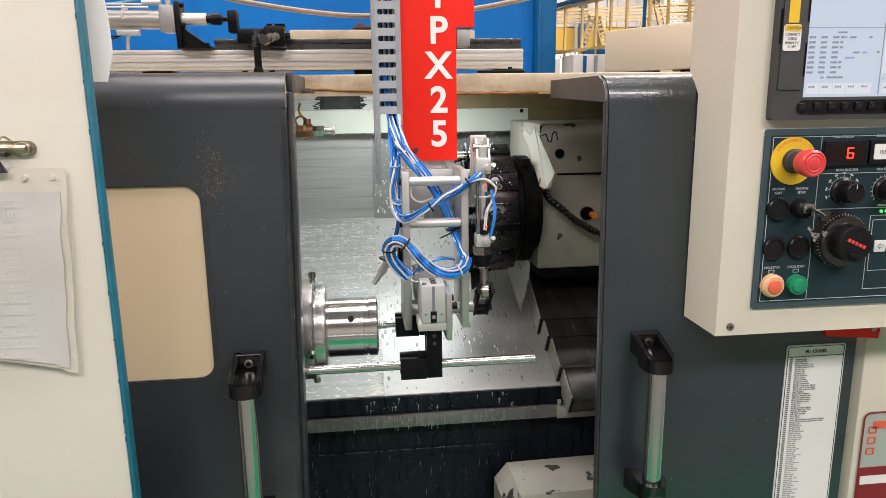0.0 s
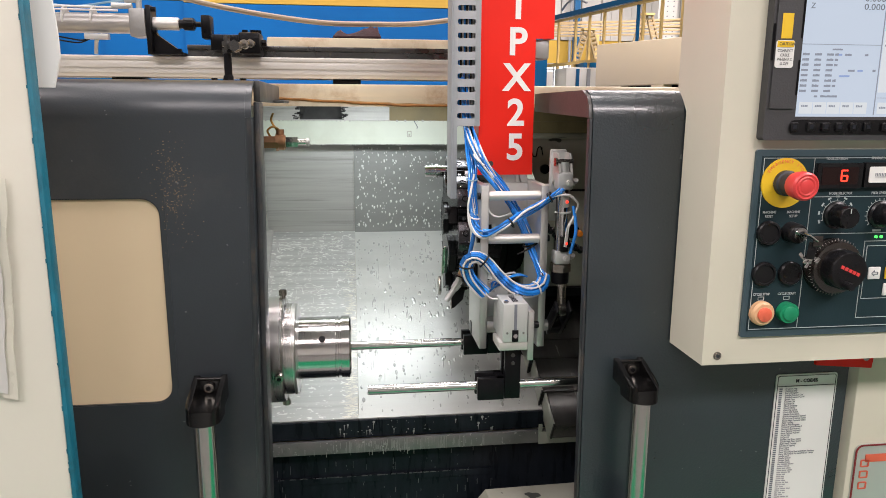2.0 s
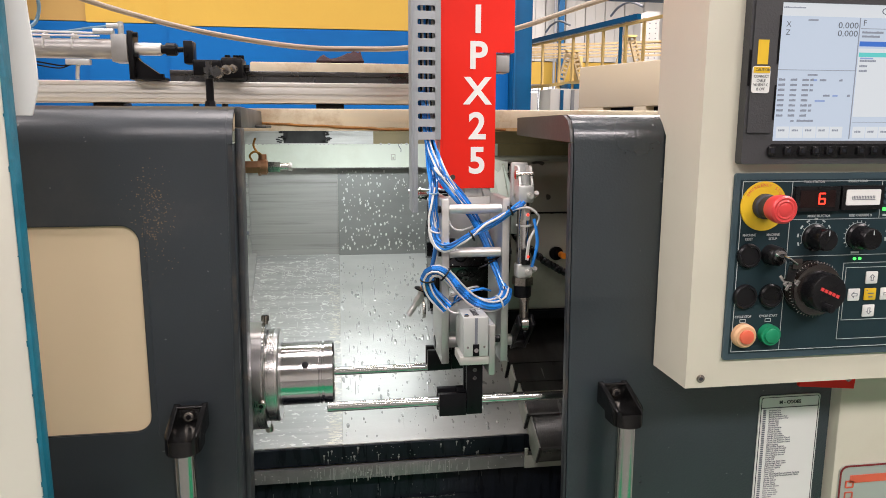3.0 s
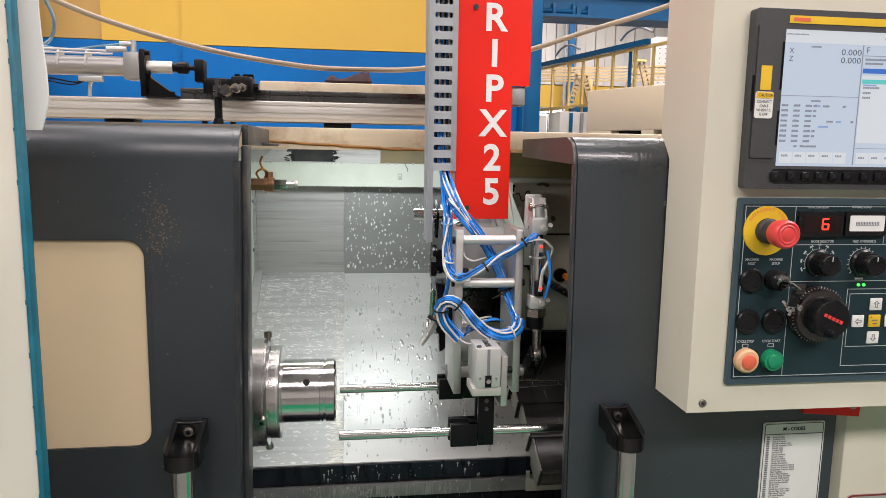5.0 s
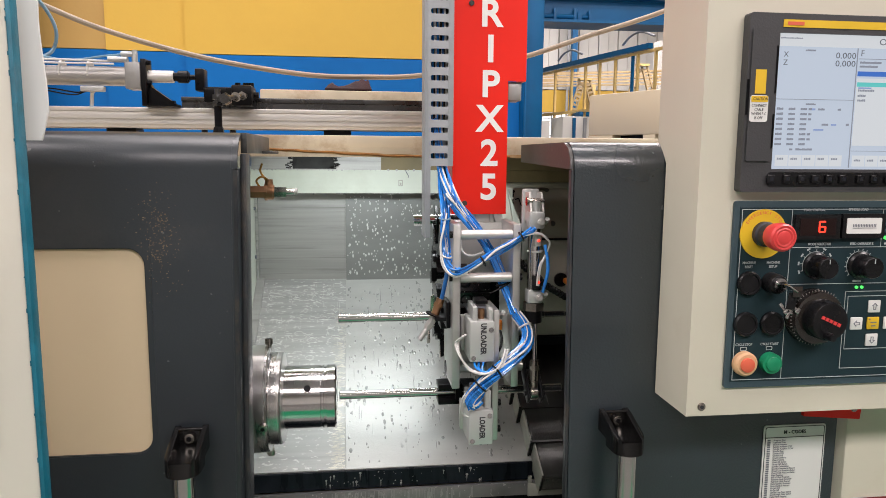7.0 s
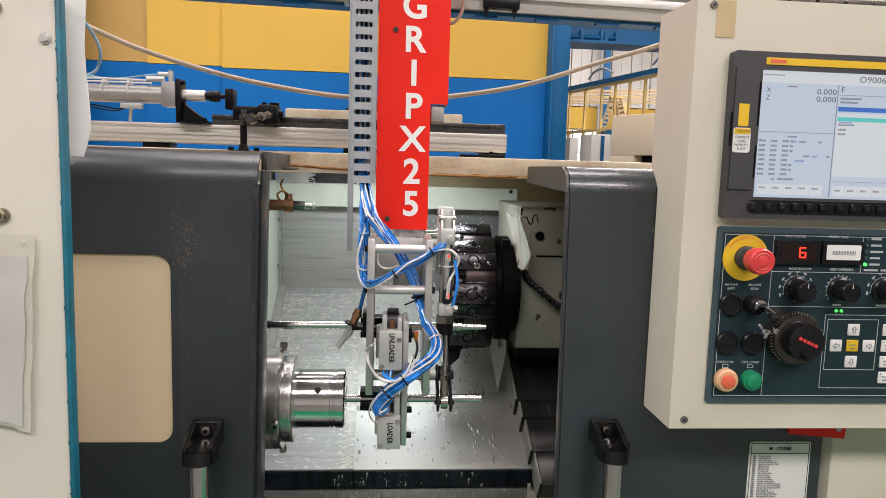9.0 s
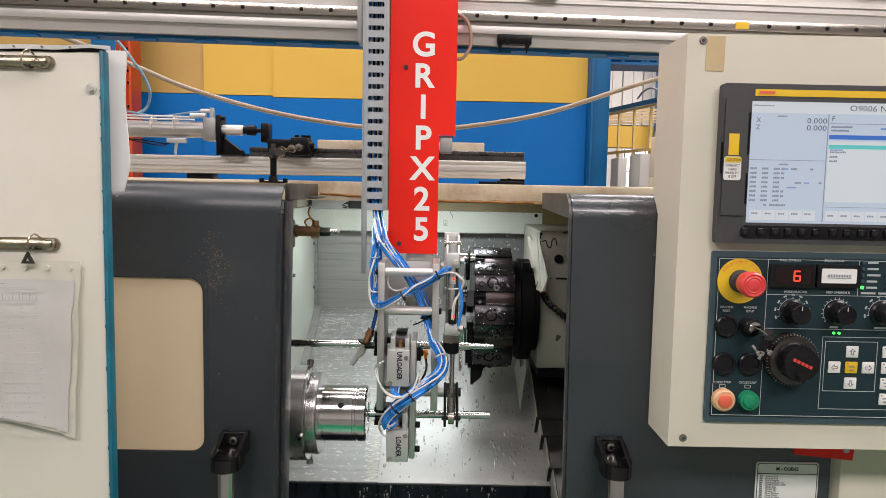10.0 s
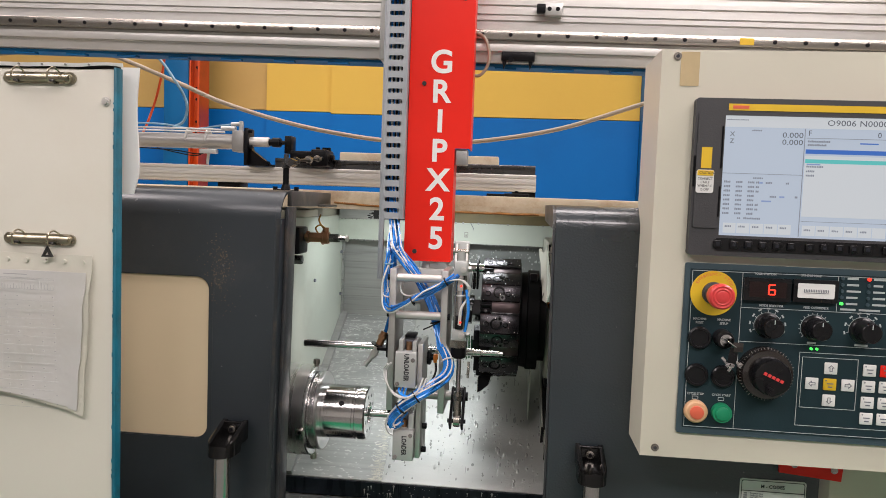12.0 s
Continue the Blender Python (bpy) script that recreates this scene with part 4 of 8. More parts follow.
def build_turret():
    t = thing("tool_turret", "oily black eight-station tool turret", "tool turret")
    half = TA * math.tan(math.pi / 8)
    b = B()
    R = (TA - 0.007) / math.cos(math.pi / 8)
    prism(b, [(TY + R * math.cos(radians(140 + 45 * i)), TZ + R * math.sin(radians(140 + 45 * i))) for i in range(8)], 0.098, 0.1785, 'yz')
    bmesh.ops.bevel(b, geom=b.edges[:], offset=0.0015, segments=1, affect='EDGES')
    part("drum", b, M_TURRET, t)
    rnd = random.Random(21)
    for i in range(8):
        m = Matrix.Translation((0, TY, TZ)) @ Matrix.Rotation(radians(162.5 + 45 * i), 4, 'X')
        for z0, z1, s, xs in ((-half + 0.001, -0.0162, -1, (0.1115, 0.1335, 0.1520)), (0.0105, half - 0.001, 1, (0.1105, 0.1300, 0.1490))):
            b = B(); cube(b, 0.0975, 0.1770, TA - 0.011, TA, z0, z1, 0.0014)
            part("clamp_plate", b, M_FACET, t, m=m)
            zc = (z0 + z1) / 2
            for x, r in zip(xs, (0.0050, 0.0105, 0.0048)):
                b = B(); turn_profile(b, [(TA - 0.004, r * 1.14), (TA + 0.0004, r * 1.14), (TA + 0.0008, r), (TA + 0.0006, r * 0.82), (TA - 0.002, r * 0.78), (TA - 0.002, 0.0004)], (x, zc + (0.002 if r < 0.008 else 0.001 * s)), 'y', 16)
                part("bolt_well", b, M_TURRET, t, m=m)
            b = B(); rod(b, (xs[1] + 0.0072, zc - 0.0095 * s), 'y', TA - 0.004, TA + 0.0030, 0.0060, seg=16, bevel=0.001)
            sc = part("cap_screw", b, M_STEELK, t, m=m)
            b = B(); rod(b, (xs[1] + 0.0072, zc - 0.0095 * s), 'y', TA + 0.0028, TA + 0.0034, 0.0030, seg=6)
            part("hex_socket", b, M_BLACK, sc)
            b = B(); rod(b, (xs[1], zc + 0.001 * s), 'y', TA - 0.0022, TA - 0.0008, 0.0034, seg=10)
            part("well_screw", b, M_BRASS, t, m=m)
        # the tool slot between the plates: a ground cover, a wedge and the shank's clamp
        b = B(); cube(b, 0.1200, 0.1765, TA - 0.012, TA - 0.0035, -0.0155, 0.0065, 0.001)
        part("slot_cover", b, M_SLOT, t, m=m)
        b = B(); cube(b, 0.1200, 0.1765, TA - 0.010, TA - 0.0020, 0.0068, 0.0100, 0.0006)
        part("wedge", b, M_STEELK, t, m=m)
        b = B(); cube(b, 0.0985, 0.1190, TA - 0.014, TA - 0.0060, -0.0155, 0.0098, 0.0015); rod(b, (TA - 0.006, -0.0075), 'x', 0.0985, 0.1180, 0.0058, seg=14); rod(b, (TA - 0.007, 0.0045), 'x', 0.0985, 0.1180, 0.0048, seg=14)
        part("shank_clamp", b, M_BLACK, t, m=m)
        b = B(); rod(b, (0.1080, 0.0045), 'y', TA - 0.004, TA - 0.0012, 0.0036, seg=12, bevel=0.0006)
        part("clamp_screw", b, M_STEELK, t, m=m)
        b = B()
        for k in range(34):
            x, z = 0.100 + 0.075 * rnd.random(), -half + 2 * half * rnd.random()
            if not -0.017 < z < 0.011:
                bmesh.ops.create_uvsphere(b, u_segments=6, v_segments=4, radius=0.0007 + 0.0011 * rnd.random() ** 3, matrix=Matrix.Translation((x, TA + 0.0001, z)) @ Matrix.Diagonal((1, 0.5, 1.2, 1)))
        tagged(part("coolant_drop", b, M_CHROME, t, m=m), kind="stuff")
    # tools that stand out of the face towards the spindle
    def station(deg):
        return Matrix.Translation((0, TY, TZ)) @ Matrix.Rotation(radians(deg), 4, 'X')
    def holder(deg, outlines, material, name="tool_holder"):
        for outline, x0, x1, m_ in outlines:
            b = B(); blade(b, outline, x0, x1, 0.0008)
            part(name, b, m_ or material, t, m=station(deg))
    holder(117.5, [([(0.090, -0.026), (0.142, -0.026), (0.142, 0.020), (0.090, 0.026)], 0.0845, 0.0890, M_TURRET), ([(0.095, 0.026), (0.132, 0.024), (0.120, 0.060), (0.112, 0.058)], 0.0790, 0.0840, M_TURRET),
                   ([(0.128, 0.020), (0.133, 0.020), (0.122, 0.062), (0.118, 0.062)], 0.0765, 0.0785, M_STEELK)], M_TURRET)
    holder(162.5, [([(0.070, -0.020), (0.118, -0.018), (0.122, 0.014), (0.070, 0.020)], 0.0800, 0.0970, None), ([(0.100, -0.030), (0.128, -0.014), (0.128, -0.004), (0.100, -0.006)], 0.0735, 0.0830, None),
                   ([(0.095, 0.010), (0.128, 0.006), (0.120, 0.030), (0.098, 0.030)], 0.0700, 0.0800, None)], M_TURRET)
    holder(207.5, [([(0.060, -0.024), (0.116, -0.020), (0.118, 0.018), (0.060, 0.022)], 0.0840, 0.0970, None), ([(0.110, -0.034), (0.116, -0.034), (0.124, 0.020), (0.119, 0.021)], 0.0700, 0.0730, M_RAIL),
                   ([(0.100, -0.030), (0.104, -0.030), (0.112, 0.026), (0.108, 0.027)], 0.0740, 0.0775, M_RAIL), ([(0.092, -0.020), (0.096, -0.020), (0.104, 0.034), (0.099, 0.034)], 0.0790, 0.0830, M_STEELK)], M_TURRET)
    holder(252.5, [([(0.060, -0.020), (0.118, -0.018), (0.122, 0.018), (0.060, 0.020)], 0.0840, 0.0970, None), ([(0.112, -0.018), (0.128, -0.018), (0.128, 0.020), (0.112, 0.020)], 0.0900, 0.1260, None),
                   ([(0.100, -0.016), (0.128, -0.022), (0.136, -0.010), (0.112, 0.006)], 0.0705, 0.0760, M_RAIL)], M_TURRET)
    b = B()
    prism(b, [(0.0960, 0.122), (0.1240, 0.122), (0.1180, 0.146), (0.1010, 0.161), (0.0950, 0.163)], -0.012, 0.004, 'xy')
    bmesh.ops.bevel(b, geom=b.edges[:], offset=0.001, segments=1, affect='EDGES')
    part("cut_off_blade", b, M_TURRET, t, "black pointed tool blade with bright edges", m=station(252.5))
    b = B(); prism(b, [(0.0945, 0.132), (0.0958, 0.132), (0.0958, 0.1630), (0.0945, 0.1640)], -0.0125, 0.0045, 'xy')
    part("ground_edge", b, M_RAIL, t, m=station(252.5))
    b = B(); rod(b, (0.43, 1.331), 'x', 0.0445, 0.10, 0.0105, seg=20, bevel=0.001); rod(b, (0.43, 1.331), 'x', 0.064, 0.068, 0.0135, seg=20)
    part("boring_bar", b, M_CHROME, t)
    b = B(); turn_profile(b, [(0.1785, 0.094), (0.180, 0.102), (0.192, 0.103), (0.194, 0.1075), (0.2165, 0.1075), (0.2175, 0.088), (0.2318, 0.088)], (TY, TZ), seg=64)
    part("indexing_disc", b, M_DISC, t)
    b = B(); cube(b, 0.196, 0.212, 0.418, 0.432, 1.310, 1.326, 0.002); cube(b, 0.206, 0.230, 0.424, 0.436, 1.270, 1.300, 0.003)
    part("index_lug", b, M_BLACK, t)
    # the pale head that carries it
    b = B(); cube(b, 0.232, 0.60, 0.43, 0.70, 1.102, 1.392, 0.006)
    part("head", b, M_HEAD, t, "chipped cream painted turret head")
    b = B(); tube(b, [(0.2375, 0.4296, 1.369), (0.244, 0.4296, 1.3715), (0.247, 0.4296, 1.3654), (0.2498, 0.4296, 1.3585), (0.2555, 0.4296, 1.358), (0.258, 0.4296, 1.372), (0.2643, 0.4296, 1.375), (0.2685, 0.4296, 1.3597)], 0.0011, 6, 4)
    part("chipped_line", b, M_BLACK, t)
    rnd = random.Random(31)
    b = B()
    for k in range(46):
        z = 1.297 + 0.09 * rnd.random()
        w, h = 0.001 + 0.004 * rnd.random() ** 2, 0.0012 + 0.004 * rnd.random() ** 2
        prism(b, [(0.2325, z - h), (0.2325 + w, z - 0.4 * h), (0.2325 + 0.8 * w, z + 0.5 * h), (0.2325, z + h)], 0.4290, 0.4297)
    for k in range(26):
        x, h = 0.24 + 0.20 * rnd.random(), 0.0006 + 0.0016 * rnd.random()
        prism(b, [(x, 1.2925 - h), (x + 0.003 + 0.008 * rnd.random(), 1.2925 - h * 0.6), (x + 0.004, 1.2925 + h)], 0.4290, 0.4297)
    tagged(part("paint_chip", b, M_BLACK, t), kind="stuff")
    b = B(); cube(b, 0.268, 0.60, 0.4275, 0.4298, 1.2915, 1.2950)
    part("seam", b, M_BLACK, t)
    b = B(); cube(b, 0.236, 0.60, 0.425, 0.70, 1.085, 1.101)
    part("head_base", b, M_BLACK, t)
    b = B(); rod(b, (0.272, 1.334), 'y', 0.424, 0.43, 0.009, seg=20)
    part("plug", b, M_BLACK, t)
    b = B(); rod(b, (0.331, 1.214), 'y', 0.424, 0.43, 0.0135, seg=24)
    part("port", b, M_BLACK, t)
    # a bent guard leaning back beside the disc: a wide leaf and a narrow bright flange
    top, low = Vector((0.2300, 0.463, 1.3845)), Vector((0.2285, 0.362, 1.2735))
    nt, nl = Vector((-0.016, 0.046, 0)), Vector((-0.0065, 0.019, 0))
    def slab(b, pts, th):
        n = (pts[1] - pts[0]).cross(pts[2] - pts[0]).normalized() * th
        f = [b.verts.new(p) for p in pts]
        g = [b.verts.new(p + n) for p in pts]
        b.faces.new(f)
        b.faces.new(g[::-1])
        for i in range(len(pts)):
            j = (i + 1) % len(pts)
            b.faces.new((f[j], f[i], g[i], g[j]))
    def leaf(u, w):
        return top.lerp(low, w) + nt.lerp(nl, w) * u
    b = B(); slab(b, [leaf(0.0, 0.0), leaf(0.22, 0.10), leaf(0.50, 0.15), leaf(0.72, 0.07), leaf(1.0, 0.10), leaf(1.0, 0.26), leaf(0.9, 0.33), leaf(1.0, 0.98), leaf(0.0, 1.0)], 0.0015)
    gp = part("guard_plate", b, M_PALED2, t, "pale bent guard plate")
    b = B(); slab(b, [leaf(0, 0.0) + Vector((0.0004, -0.002, 0)), Vector((0.2345, 0.3300, 1.3070)), Vector((0.2350, 0.3600, 1.2757)), leaf(0, 0.98) + Vector((0.0004, -0.001, 0))], 0.0015)
    part("flange", b, M_PALE, gp)
    b = B(); cube(b, 0.228, 0.250, 0.428, 0.440, 1.30, 1.345)
    part("guard_foot", b, M_PALED2, t)
    # segmented coolant hose with its orange tip
    pts = smooth_path([(0.242, 0.415, 1.262), (0.250, 0.405, 1.246), (0.272, 0.40, 1.228), (0.298, 0.40, 1.206), (0.318, 0.40, 1.194), (0.340, 0.40, 1.182), (0.38, 0.40, 1.165)], 3)
    for p in pts:
        b = B(); bmesh.ops.create_uvsphere(b, u_segments=10, v_segments=6, radius=0.0075, matrix=Matrix.Translation(p))
        part("hose_link", b, M_BLACKP, t)
    b = B(); rod(b, (0.242, 1.263), 'y', 0.412, 0.430, 0.0075, seg=14)
    part("nozzle_tip", b, M_ORANGE, t)
    b = B(); rod(b, (0.340, 1.212), 'y', 0.405, 0.43, 0.006, seg=14)
    part("nozzle_tip", b, M_ORANGE, t)


def build_valve():
    t = thing("coolant_valve", "brass coolant valve on the chamber side", "valve")
    t.matrix_basis = Matrix.Translation((-0.235, 0.25, 1.393)) @ Matrix.Scale(1.02, 4) @ Matrix.Translation((0.235, -0.25, -1.393))
    b = B(); rod(b, (0.25, 1.393), 'x', -0.29, -0.225, 0.006, seg=14)
    part("pipe", b, M_BRASS, t)
    b = B(); rod(b, (0.25, 1.393), 'x', -0.228, -0.205, 0.010, seg=6); rod(b, (0.25, 1.393), 'x', -0.205, -0.190, 0.012, seg=18, bevel=0.002); rod(b, (-0.198, 0.25), 'z', 1.393, 1.412, 0.006, seg=12)
    part("body", b, M_BRASS, t)
    b = B(); rod(b, (0.25, 1.393), 'x', -0.190, -0.172, 0.0085, seg=6); rod(b, (0.25, 1.393), 'x', -0.172, -0.160, 0.005, seg=12)
    part("coupling", b, M_TUBE, t)
    b = B(); tube(b, [(-0.212, 0.25, 1.400), (-0.216, 0.246, 1.410), (-0.208, 0.243, 1.416), (-0.200, 0.246, 1.412), (-0.196, 0.250, 1.404), (-0.204, 0.246, 1.414), (-0.210, 0.246, 1.425), (-0.207, 0.246, 1.436)], 0.0016, 8, 5)
    part("wire_hook", b, M_HOOK, t, "rusty yellow wire hook")
    b = B(); cube(b, -0.29, -0.237, 0.215, 0.27, 1.362, 1.412, 0.004); prism(b, [(0.225, 1.362), (0.262, 1.362), (0.255, 1.338), (0.235, 1.338)], -0.29, -0.262, 'yz')
    part("bracket", b, M_BLACK, t)
    b = B(); rod(b, (0.246, 1.350), 'x', -0.262, -0.246, 0.0055, seg=12); rod(b, (0.246, 1.350), 'x', -0.256, -0.240, 0.0092, seg=6, bevel=0.001)
    part("bolt", b, M_STEELK, t)
    b = B(); rod(b, (0.25, 1.393), 'x', -0.234, -0.229, 0.0112, seg=8)
    part("collar", b, M_BRASS, t)
    b = B(); rod(b, (0.25, 1.393), 'x', -0.2045, -0.2005, 0.0132, seg=8)
    part("collar", b, M_BRASS, t)
    b = B(); rod(b, (0.25, 1.393), 'x', -0.1600, -0.1550, 0.0062, seg=16, bevel=0.0008)
    part("hose_tail", b, M_ALU, t)


# ---- sliding doors ----
DY = 0.020     # front of the sliding doors


def build_handle(parent, x, z_top):
    """A tube in two moulded black sockets; x, z_top: its top bolt."""
    wall = [(DY, 0.011), (DY - 0.006, 0.0118), (DY - 0.014, 0.0105), (-0.018, 0.0030), (-0.036, -0.0030), (-0.0475, -0.0062), (-0.0520, -0.0100), (-0.0530, -0.0280), (-0.0110, -0.0290), (-0.0085, -0.0190), (DY, -0.0185)]
    well = [(DY, 0.0085), (DY - 0.006, 0.0085), (DY - 0.0100, 0.0070), (DY - 0.0115, -0.0060), (-0.006, -0.0110), (-0.034, -0.0145), (-0.0475, -0.0110), (-0.0530, -0.0280), (-0.0110, -0.0290), (-0.0085, -0.0190), (DY, -0.0185)]
    R = 0.0208
    for s, zc in ((1, z_top), (-1, z_top - 0.226)):
        b = B()
        rows = []
        half = [(0.0208, wall, 0.0035), (0.0200, wall, 0.0014), (0.0185, wall, 0.0003), (0.0165, wall, 0), (0.0148, wall, 0.0004), (0.0136, wall, 0.0016), (0.0122, well, 0), (0.0080, well, 0), (0.0040, well, 0)]
        for u, o, cut in [(-a, o, c) for a, o, c in half] + [(0, well, 0)] + half[::-1]:
            front = -0.0322 - math.sqrt(max(0, R * R - u * u))
            rows.append([b.verts.new((x + u, max(y, front), zc + s * (dz - (cut if k in (1, 2, 3, 4, 5, 6) else 0)))) for k, (y, dz) in enumerate(o)])
        for p, q in zip(rows, rows[1:]):
            for k in range(11):
                b.faces.new((p[k], p[(k + 1) % 11], q[(k + 1) % 11], q[k]))
        b.faces.new(rows[0])
        b.faces.new(rows[-1][::-1])
        rod(b, (DY - 0.0105, zc + s * 0.0093), 'x', x - 0.0165, x + 0.0165, 0.0019, seg=10)
        br = part("handle_socket", b, M_SOCKET, parent, "black plastic handle socket")
        b = B(); rod(b, (x, zc), 'y', 0.0015, 0.0095, 0.0062, seg=18, bevel=0.001)
        bo = part("bolt", b, M_RAIL, br)
        b = B(); rod(b, (x, zc), 'y', 0.0009, 0.0016, 0.0034, seg=6)
        part("hex_socket", b, M_BLACK, bo)
    b = B(); rod(b, (x, -0.0322), 'z', z_top - 0.199, z_top - 0.027, 0.0130, seg=32)
    part("handle_tube", b, M_TUBE, parent, "bright steel handle tube")


def lean(b, x, k):
    """Shear the free edge at x by k so that it fits the camera's view."""
    for v in b.verts:
        if abs(v.co.x - x) < 0.02:
            v.co.x += k * (v.co.z - 1.45)


def door_skin(b, x0, x1, z0, z1, back, r=0.045, th=0.004):
    """Sheet bent from the front over the top: its section swept along x."""
    sec = [(DY, z0)]
    for i in range(9):
        a = radians(90 * i / 8)
        sec.append((DY + r - r * math.cos(a), z1 - r + r * math.sin(a)))
    sec.append((back, z1))
    inn = [(back, z1 - th)]
    for i in range(9):
        a = radians(90 - 90 * i / 8)
        inn.append((DY + r - (r - th) * math.cos(a), z1 - r + (r - th) * math.sin(a)))
    inn.append((DY + th, z0))
    prism(b, sec + inn, x0, x1, 'yz')


def build_doors():
    # left door, with a window
    t = thing("sliding_door", "charcoal sliding door with a yellowed window, slid open", "machine door", "sliding doors")
    b = B()
    door_skin(b, -0.315, -0.2150, 0.50, 1.478, 0.295)
    door_skin(b, -0.2149, -0.2076, 1.4328, 1.478, 0.295)
    lean(b, -0.2125, 0.016)
    door_skin(b, -0.72, -0.315, 1.345, 1.4779, 0.295)
    cube(b, -0.72, -0.315, DY, DY + 0.004, 0.50, 1.066)
    ring_prism(b, round_rect(-0.70, -0.3152, 1.0660, 1.345, 0.0001), round_rect(-0.68, -0.3215, 1.0715, 1.3365, 0.022), DY, DY + 0.004)
    part("door_skin", b, M_DOOR, t)
    b = B()
    arc = [(-0.2149 + 0.0075 * math.sin(radians(15 * i)), DY + 0.0075 - 0.0075 * math.cos(radians(15 * i))) for i in range(7)]
    prism(b, arc + [(-0.2074, DY + 0.036), (-0.2104, DY + 0.036), (-0.2104, DY + 0.008), (-0.2149, DY + 0.004)], 0.50, 1.4327, 'xy')
    lean(b, -0.2125, 0.016)
    part("edge_return", b, M_DOOR, t)
    b = B()
    prism(b, [(u + 0.0002, v - 0.0002) for u, v in arc[1:5]] + [(u - 0.0004, v + 0.0004) for u, v in arc[4:0:-1]], 0.50, 1.4327, 'xy')
    lean(b, -0.2125, 0.016)
    part("worn_bend", b, M_DOOREDGE, t, "rubbed through brown paint on the bend")
    b = B(); cube(b, -0.2076, -0.2005, DY + 0.022, DY + 0.060, 0.50, 1.4515, 0.0015)
    lean(b, -0.2050, 0.016)
    part("inner_return", b, M_DOOREDGE, t)
    b = B(); cube(b, -0.2085, -0.2005, 0.055, 0.293, 1.452, 1.4778, 0.001); cube(b, -0.2005, -0.185, 0.20, 0.285, 1.452, 1.456, 0.001)
    part("top_edge", b, M_CAPEDGE, t)
    b = B(); cube(b, -0.71, -0.313, DY + 0.0045, DY + 0.0095, 1.060, 1.347)
    part("window_pane", b, M_PANE, t, "milky yellowed polycarbonate pane")
    b = B(); ring_prism(b, round_rect(-0.68, -0.3215, 1.0715, 1.3365, 0.022), round_rect(-0.6788, -0.3227, 1.0727, 1.3353, 0.021), DY + 0.001, DY + 0.0043)
    part("window_seal", b, M_DOOREDGE, t)
    build_handle(t, -0.274, 1.0965)
    rnd = random.Random(17)
    b = B()
    for k in range(240):
        x, z = -0.303 + rnd.gauss(0, 0.012), 1.345 + rnd.gauss(0, 0.030)
        w, h = 0.0003 + 0.0007 * rnd.random() ** 2, 0.0002 + 0.0005 * rnd.random()
        if x > -0.3205 or z > 1.337:
            cube(b, x - w, x + w, DY - 0.0003, DY + 0.001, z - h, z + h)
    tagged(part("scuff", b, M_SCUFF, t, "brown scuffed paint beside the window"), kind="stuff")
    # right door
    t = thing("sliding_door", "charcoal sliding door with a list of codes", "machine door", "sliding doors")
    b = B()
    door_skin(b, 0.2200, 0.624, 0.50, 1.470, 0.30, r=0.036)
    lean(b, 0.2200, -0.010)
    part("door_skin", b, M_DOORR, t)
    b = B(); cube(b, 0.2160, 0.2199, DY + 0.001, DY + 0.014, 0.50, 1.4335, 0.0015)
    lean(b, 0.2180, -0.010)
    part("edge_return", b, M_DOOREDGE, t)
    b = B(); prism(b, [(DY + 0.004, 1.434), (0.298, 1.441), (0.298, 1.4695), (DY + 0.036, 1.4695), (DY + 0.016, 1.462), (DY + 0.006, 1.448)], 0.2155, 0.2199, 'yz')
    part("top_edge", b, M_CAPEDGE, t)
    build_handle(t, 0.286, 1.0965)
    # the code list
    t = thing("code_sheet", "white printed list of codes stuck to the charcoal door", "label", at=(0.0135, DY, -0.0085))
    b = B(); prism(b, round_rect(0.497, 0.592, 0.74, 1.081, 0.004), -0.0022, -0.0004)
    part("sheet", b, M_LABEL, t)
    b = B(); ring_prism(b, round_rect(0.499, 0.590, 0.742, 1.079, 0.003), round_rect(0.4998, 0.5892, 0.7428, 1.0782, 0.003), -0.0030, -0.0024); cube(b, 0.499, 0.590, -0.0030, -0.0024, 1.0625, 1.0633)
    part("border", b, M_INK, t)
    lettering("heading", "M - CODES", 0.0074, M_INK, t, pose(0.544, -0.0030, 1.0705), bold=0.00005, sx=0.95)
    rnd = random.Random(7)
    codes, words = B(), B()
    rows = ["Program Stop", "Optional Stop", "End of Program", "Spindle Rotation CW", "Spindle Rotation CCW", "Spindle Stop", "Coolant ON", "Coolant Off", "Chuck Declamp", "Chuck Clamp",
            "Chuck ID Select", "Chuck OD Select", "Spindle Orientation", "Spindle Orientation Cancel", "Chuck Low Pressure Select", "Chuck High Pressure Select", "Rigid Tapping", "End of Main Program",
            "Tailstock Quill Forward", "Tailstock Quill Retract", "Parts Catcher Forward", "Parts Catcher Retract", "Air Jet ON", "Air Jet Off", "Spindle Low Gear Select", "Spindle High Gear Select",
            "Right Hand Tapping", "Left Hand Tapping", "Door Open", "Door Close", "Door Open/Quill Retract/Chuck Declamp", "Door Close/Quill Forward/Chuck Clamp", "Spindle Lock", "Spindle Unlock", "Double Open", "Double Check"]
